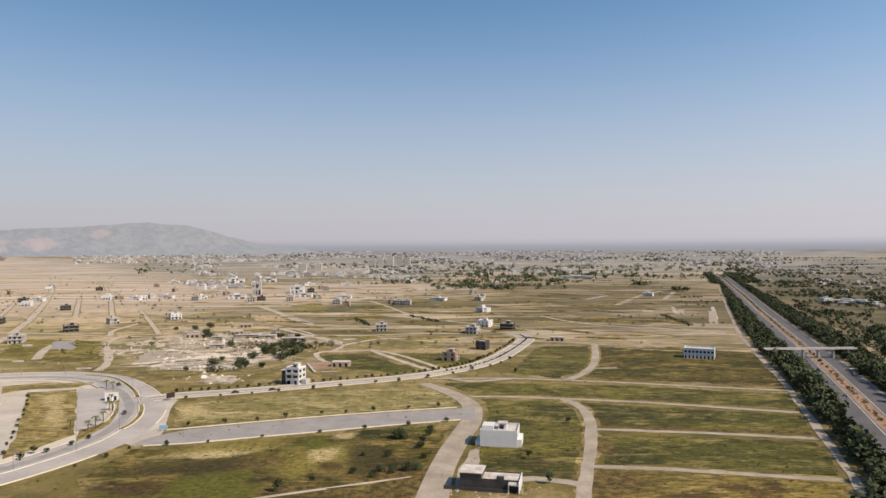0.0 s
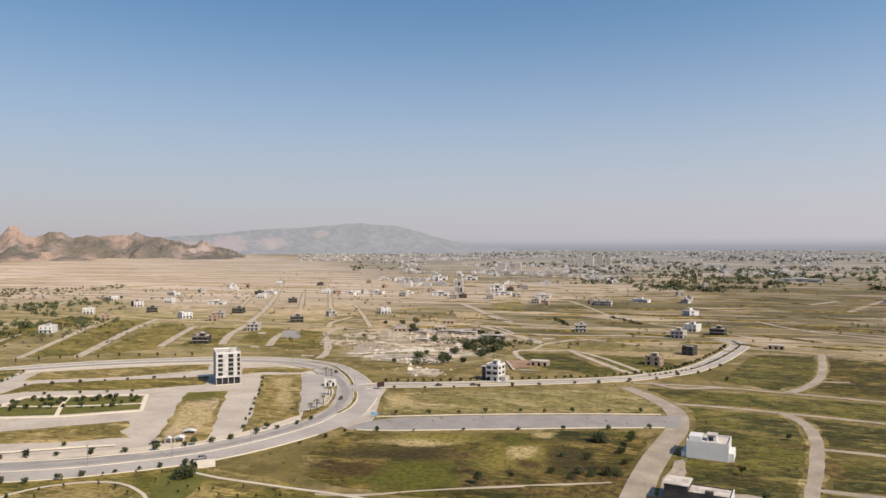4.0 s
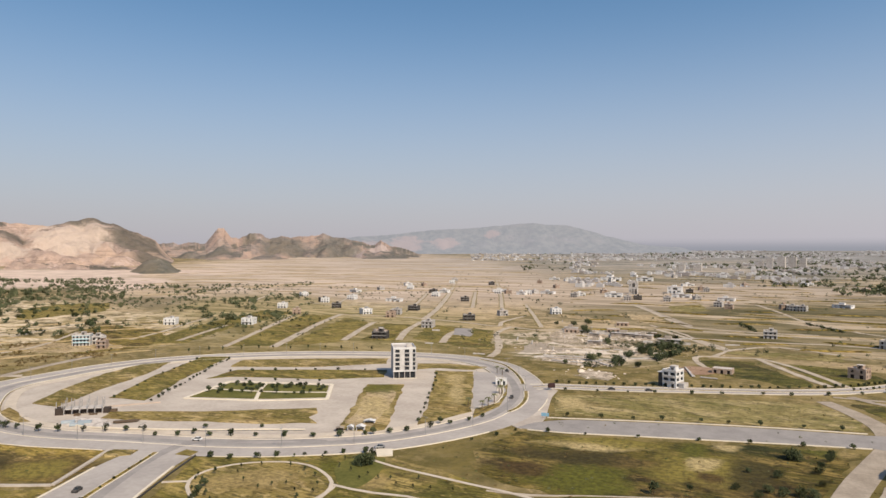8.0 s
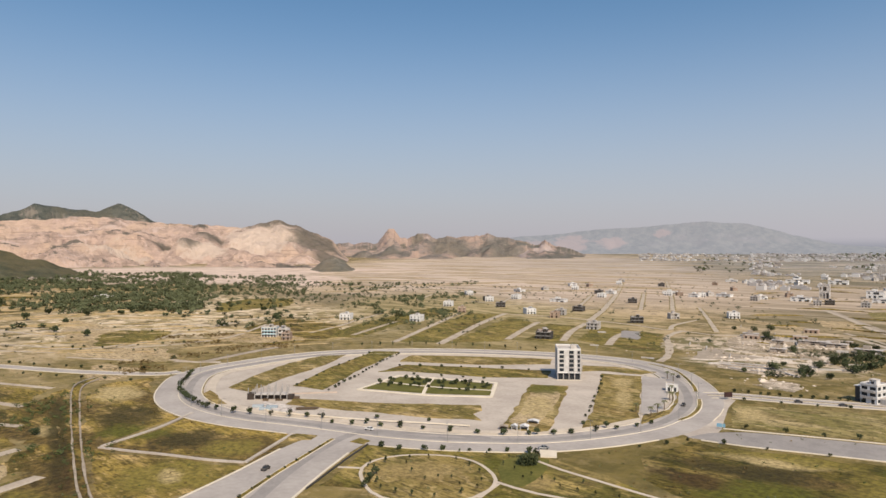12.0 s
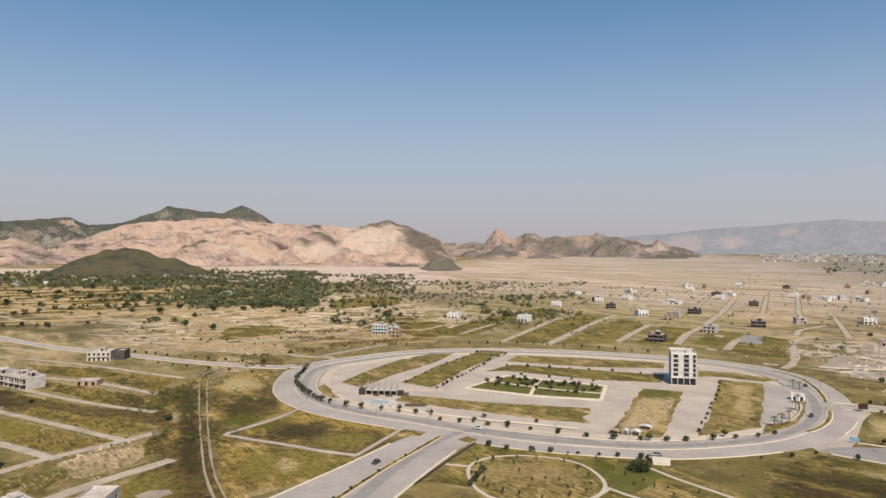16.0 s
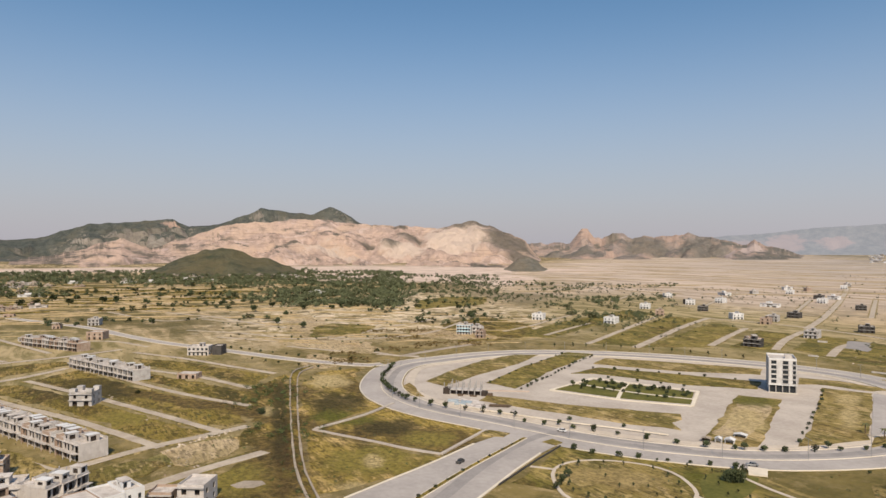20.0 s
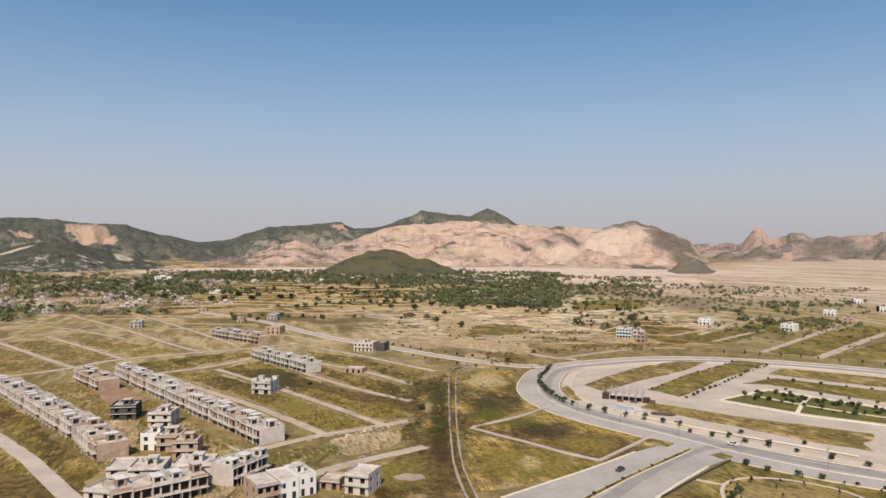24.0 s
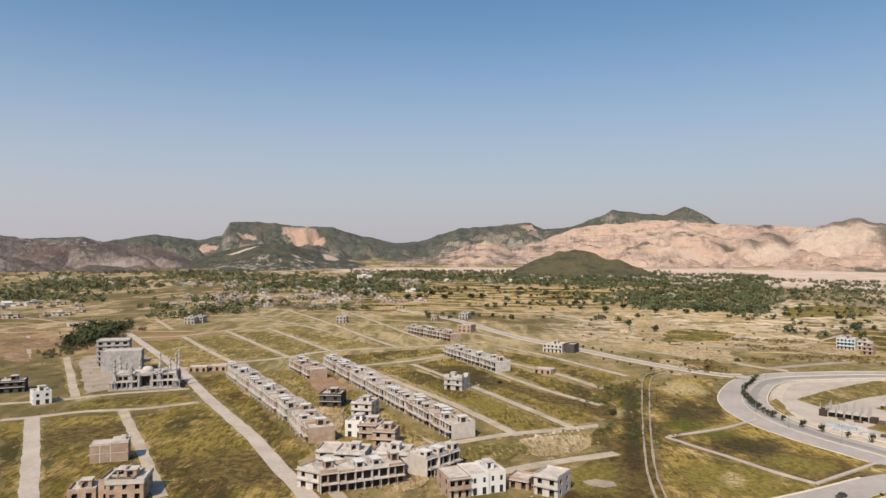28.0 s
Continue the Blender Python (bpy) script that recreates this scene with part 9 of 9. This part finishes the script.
# ---------------------------------------------------------------- rubble and spoil
def rubble(name, label, spots, mat):
    rnd = random.Random(len(spots) + 1)
    v, f = [], []
    for x, y, s in spots:
        i = len(v)
        ring_n = 5
        a0 = rnd.uniform(0, 6)
        for k in range(ring_n):
            a = a0 + 2 * math.pi * k / ring_n
            e = s * rnd.uniform(0.7, 1.2)
            v.append((x + e * math.cos(a), y + e * math.sin(a), ground_z(x, y)))
        for k in range(ring_n):
            a = a0 + 2 * math.pi * k / ring_n
            e = s * rnd.uniform(0.3, 0.7)
            v.append((x + e * math.cos(a), y + e * math.sin(a), ground_z(x, y) + s * rnd.uniform(0.3, 0.7)))
        f += [(i + k, i + (k + 1) % ring_n, i + ring_n + (k + 1) % ring_n, i + ring_n + k) for k in range(ring_n)] + [tuple(i + ring_n + k for k in range(ring_n))]
    return tagged(new(name, mesh_of(name, v, f, mat)), label, "rubble", "", "stuff")


rr = random.Random(31)
cx, cy = (-200, 595)
rubble("hamlet_rubble", "pale heaps of rubble round the old hamlet", [(cx + rr.gauss(0, 42), cy + rr.gauss(0, 32), abs(rr.gauss(0, 0.6)) + 0.2) for k in range(620)], SPOIL)
near_spoil = [(q[0] + rr.gauss(0, 3), q[1] + rr.gauss(0, 3), abs(rr.gauss(0, 0.3)) + 0.1) for q in [(6, 244.9), (9.4, 239.3), (13.3, 238.6), (3.7, 248.5), (27.1, 250), (29.6, 245.2), (24.3, 241.8)] for k in range(14)]
for q in [(-240.1, -20.3), (-244.5, -4.8), (-248, 3.2), (-411.1, -90.9), (-332.6, -60.2), (-302.9, -25.5), (-302.3, -10.8), (-281.5, -0.9), (-273.3, 19.2), (-380.3, -56.6), (-331.8, -38.7), (-256.5, 22.2), (-244, 31.1)]:
    near_spoil += [(q[0] + rr.gauss(0, 9), q[1] + rr.gauss(0, 9), abs(rr.gauss(0, 0.22)) + 0.1) for k in range(11)]
brick_heaps = [(x + rr.gauss(0, 5), y + rr.gauss(0, 5), abs(rr.gauss(0, 0.35)) + 0.15) for x, y in [(-445, -68), (-430, -60), (-418, -52), (-360, -45), (-345, -42), (-325, -30), (-290, -20), (-262, 2), (-247, -2), (-280, 30), (-470, -95), (-400, -80)] for k in range(12)]
rubble("brick_heaps", "heaps of brown bricks and sand between the terraces", brick_heaps, BRICK)
rubble("terrace_rubble", "builders' rubble and sand heaps between the terraces", near_spoil, DIRT)
wall_heaps = [(p.x + rr.gauss(0, 0.7), p.y + rr.gauss(0, 0.7), rr.uniform(0.35, 1.0)) for p in spline([(-307.6, 44.9), (-316, 55.1), (-322.8, 64.4), (-324.5, 70.9), (-329.2, 80.3)], 0.8)]
rubble("collapsed_wall", "collapsed pale wall lying in heaps along a street", wall_heaps, SPOIL)
rubble("field_stones", "pale stones and spoil heaps in the plots", [(q[0] + rr.gauss(0, 3.0), q[1] + rr.gauss(0, 3.0), rr.uniform(0.2, 0.8)) for q in [(-437, 36.1), (-433.4, 37.6), (-373.3, 49.2), (-287.3, 52), (-291.8, 46.8)] for k in range(9)], DIRT)
# bare trodden compound of the hamlet, with the footings of its rows of rooms
plot("hamlet_yard", [(-250.5, 628.7), (-263.4, 688.9), (-246.9, 713), (-217, 707.9), (-172, 663.4), (-144.4, 655.4), (-143.1, 627.2), (-160.4, 600), (-156.5, 568.8), (-169.6, 583.2), (-190.2, 589.7), (-210.3, 580.2), (-237.8, 602.8)], 0.14, SPOIL, "bare pale pinkish yard of an old hamlet", "yard", ragged=4.0)
plot("footings_yard", [(-211.1, 519.2), (-175.9, 527), (-154.2, 502.8), (-166, 490.4), (-201, 497)], 0.14, SPOIL, "pale footings of a row of rooms", "yard", ragged=2.5)
plot("trodden_path", [(-237.7, 531.5), (-247.2, 590.4), (-217.5, 568.8), (-194.5, 561.5), (-219.4, 528.9)], 0.13, DIRT, "pale trodden ground by the hamlet", "yard", ragged=3.0, smooth=True)
plot("rubble_patch", [(-161.2, 449.5), (-150.3, 460), (-133.2, 451.7), (-132.3, 442.5), (-149.4, 441.1)], 0.14, SPOIL, "pale rubble patch by the road", "yard", ragged=2.5)
plot("red_yard", [(-104.3, 518.6), (-87.5, 526.1), (-77.7, 508.7), (-82.1, 493.6), (-97.7, 495.7)], 0.14, REDSOIL, "reddish bare yard beside the villa", "yard", ragged=2.0, smooth=True)
plot("stubble_strip", [(-97.1, 613.1), (-4.2, 639), (-4, 600.2), (-71.7, 596.8)], 0.09, DRY, "long pale stubble strip", ragged=2.0)
plot("stubble_strip", [(-233.9, 1062.9), (-198.5, 1118.6), (-168.8, 1017.3), (-200, 941.7)], 0.09, DRY, "pale bare field beyond the hamlet", ragged=4.0)
plot("stubble_strip", [(-261.4, 899.3), (-219.7, 916.9), (-177, 810.9), (-209.7, 808.8)], 0.09, SANDY, "tan bare field beyond the hamlet", ragged=4.0)
plot("stubble_strip", [(-331.1, 866.2), (-234.7, 807.2), (-232.4, 778.3), (-318.5, 833.2)], 0.09, SANDY, "tan bare strip beyond the hamlet", ragged=4.0)
for a, b in (((-211.1, 519.2), (-175.9, 525.7)), ((-206.2, 509.6), (-161.8, 514.2)), ((-196.6, 498.3), (-168.6, 498.1)), ((-171.8, 513.4), (-147, 491.8)), ((-263.5, 700.2), (-228.4, 691.3)), ((-101.6, 515.2), (-89.1, 480.1)), ((-85.4, 480.4), (-74.2, 479.2))):
    ribbon("ruined_wall", [a, b], 1.4, 1.0, PALE, "long low pale wall footing in the old hamlet", "wall", ragged=0.5, step=5, group="wall footings of the hamlet")
for pts, mt, lb in (([(-239.1, 598.3), (-245.4, 643.6), (-240, 678), (-211.5, 704.3), (-170.3, 687.4), (-140.1, 656.4), (-154.6, 623.8), (-166.9, 590.5), (-201.2, 583.3), (-223.5, 586.1)], CHALK, "bare pale earth of the old hamlet"),
                    ([(-231, 523.2), (-231.2, 559.2), (-203.7, 575.5), (-169.7, 565.2), (-165.1, 549.6), (-209.7, 537.1), (-220.7, 516.3)], CHALK, "pale trodden strip through the old hamlet"),
                    ([(-159.8, 532.1), (-163.6, 569.9), (-157.8, 615.2), (-150.2, 616.8), (-150.7, 559.1), (-151.3, 522.1)], CHALK, "pale path up to the old hamlet"),
                    ([(-209.7, 507), (-193.2, 519.1), (-154.9, 515.7), (-150.3, 500.2), (-172.6, 487.6), (-198.1, 495.5)], SPOIL, "grey footings and rubble of the old hamlet"),
                    ([(-166.9, 471.4), (-141.1, 469.7), (-131.6, 451.5), (-154.1, 446.7)], SPOIL, "rubble-strewn ground by the old hamlet"),
                    ([(-341, 601.8), (-366.2, 652.1), (-350.1, 655.4), (-318.3, 598.1)], WORN, "grey gravel pad on an empty plot")):
    plot("bare_ground", pts, 0.15, mt, lb, "yard", ragged=5.0 if mt is CHALK else 2.0)
rubble("chalk_rubble", "pale stones and broken walls strewn over the hamlet", [(x + rr.gauss(0, 12), y + rr.gauss(0, 9), abs(rr.gauss(0, 0.9)) + 0.3) for x, y in [(-215, 640), (-180, 655), (-200, 610), (-175, 600), (-215, 545), (-185, 505), (-165, 500), (-150, 462), (-230, 670)] for k in range(34)], CHALK)
growth("hamlet_trees", "dark trees and thicket round the old hamlet", [(x + rr.gauss(0, 3), y + rr.gauss(0, 5), rr.uniform(0.6, 1.3)) for x, y, k in ((-231, 680, 5), (-165, 674, 5), (-141, 575, 8), (-126, 545, 16), (-121, 565, 12), (-145, 507, 10), (-159, 483, 5), (-264, 626, 3), (-118, 601, 8)) for j in range(k)], LEAF_DARK, 60, 0.6, 23, 4.5, 4.6)
for q, w, d in (((-189, 669), 24, 9), ((-169, 664), 16, 8), ((-141, 643), 20, 8), ((-251, 691), 14, 7), ((-214, 655), 10, 6), ((-196, 600), 12, 6)):
    ob = far_house("hamlet_house", w, d, 3.4, MUD, "long low mud-rendered house of the old hamlet", "houses of the old hamlet", PALE)
    centred(ob, q, to_camera(q, 12), (w, d))
# low ruined walls in the hamlet
ru = thing("ruined_walls", "low pale ruined walls of an old hamlet", "ruin")
for k in range(26):
    x, y = cx + rr.gauss(0, 55), cy + rr.gauss(0, 45)
    s = Solid(); L = rr.uniform(6, 22); s.box(0, -0.3, 0, L, 0.3, rr.uniform(0.8, 2.4))
    part("wall_stub", s.mesh("wall_stub", PALE if k % 3 else CONCRETE), ru, m=pose(x, y, 0, 0, 0, rr.choice((20, 110, 35, 15))))


# ---------------------------------------------------------------- street lamps
def lamp(seed=0):
    ob = thing("street_lamp", "grey steel street lamp with two arms", "street lamp", "street lamps of the ring road")
    s = Solid(); s.turned(0.14, 0.08, 0, 8.5, n=7)
    part("pole", s.mesh("pole", METAL), ob)
    for k in (-1, 1):
        s = Solid(); s.box(min(0, 1.7 * k), -0.05, 8.3, max(0, 1.7 * k), 0.05, 8.42)
        part("arm", s.mesh("arm", METAL), ob)
        s = Solid(); s.box(1.7 * k - 0.35, -0.16, 8.2, 1.7 * k + 0.35, 0.16, 8.4)
        part("lamp_head", s.mesh("lamp_head", METAL), ob)
    return ob


first = None
acc = 0.0
for i in range(len(ring_line)):
    p, q = ring_line[i], ring_line[(i + 1) % len(ring_line)]
    acc += (q - p).length
    if acc > 27:
        acc = 0
        t = math.degrees(math.atan2((q - p).y, (q - p).x)) + 90
        m = pose(p.x, p.y, 0.38, 0, 0, t)
        if first is None:
            first = lamp()
            first.matrix_basis = m
        else:
            copy_thing(first, m)


# ---------------------------------------------------------------- vehicles
def car(name, paint, label, L=4.4, W=1.8, H=1.5, group="vehicles"):
    ob = thing(name, label, "car", group)
    bm = bmesh.new()
    prof = [(-L / 2, 0.35), (-L / 2, 0.8), (-L * 0.28, 0.95), (L * 0.46, 0.9), (L / 2, 0.75), (L / 2, 0.35)]
    def hull(prof, w0, w1, z_split):
        a = [bm.verts.new((x, -w0 / 2 if z < z_split else -w1 / 2, z)) for x, z in prof]
        b = [bm.verts.new((x, w0 / 2 if z < z_split else w1 / 2, z)) for x, z in prof]
        n = len(prof)
        bm.faces.new(a), bm.faces.new(b[::-1])
        for i in range(n):
            bm.faces.new((a[i], b[i], b[(i + 1) % n], a[(i + 1) % n]))
    hull(prof, W, W * 0.94, 0.85)
    bmesh.ops.recalc_face_normals(bm, faces=bm.faces)
    me = bpy.data.meshes.new("body"); bm.to_mesh(me); bm.free(); me.materials.append(paint)
    part("body", me, ob)
    bm = bmesh.new()
    hull([(-L * 0.36, 0.93), (-L * 0.26, H), (L * 0.12, H), (L * 0.26, 0.92)], W * 0.92, W * 0.78, 1.2)
    bmesh.ops.recalc_face_normals(bm, faces=bm.faces)
    me = bpy.data.meshes.new("cabin"); bm.to_mesh(me); bm.free(); me.materials.append(GLASS)
    part("cabin", me, ob)
    s = Solid(); s.box(-L * 0.25, -W * 0.38, H, L * 0.11, W * 0.38, H + 0.05)
    part("roof", s.mesh("roof", paint), ob)
    for x in (-L * 0.31, L * 0.31):
        for y in (-W / 2 + 0.02, W / 2 - 0.02):
            s = Solid(); s.turned(0.33, 0.33, -0.11, 0.11, n=12)
            part("wheel", s.mesh("wheel", RUBBER), ob, m=pose(x, y, 0.33, 90))
    return ob


cars = [car("car", WHITE, "white saloon car on the road"), car("car", DARKWALL, "dark grey saloon car on the road"), car("car", METAL, "silver car on the road"), car("van", WHITE, "white van on the motorway", 5.4, 2.0, 2.3)]
def heading(at, line):
    i = min(range(len(line)), key=lambda k: (line[k] - Vector((*at, 0))).length)
    t = line[min(i + 1, len(line) - 1)] - line[max(i - 1, 0)]
    return math.degrees(math.atan2(t.y, t.x))
east_line = spline(EAST_UP, 8)
spots = [((-250.6, 210.8), ring_line, 0), ((-205.2, 437.8), ring_line, 1), ((-173.2, 241.9), ring_line, 2), ((249.9, 468), ml, 3), ((256.3, 474), ml, 1), ((291.5, 555), ml, 0), ((352.9, 743), ml, 1),
         ((272.8, 460), ml, 0), ((341.4, 648), ml, 2), ((-123.9, 412.3), east_line, 1), ((-103.5, 419.4), east_line, 1), ((-234.2, 145.1), am, 1), ((8.3, 254.4), spline([(1.6, 249.5), (14.2, 256.1)], 5), 2), ((-166.4, 361), ring_line, 1), ((450, 1007), ml, 3), ((399.3, 801), ml, 0)]
used = set()
for at, line, k in spots:
    m = pose(*at, 0.24, 0, 0, heading(at, line))
    if k in used:
        copy_thing(cars[k], m)
    else:
        used.add(k)
        cars[k].matrix_basis = m
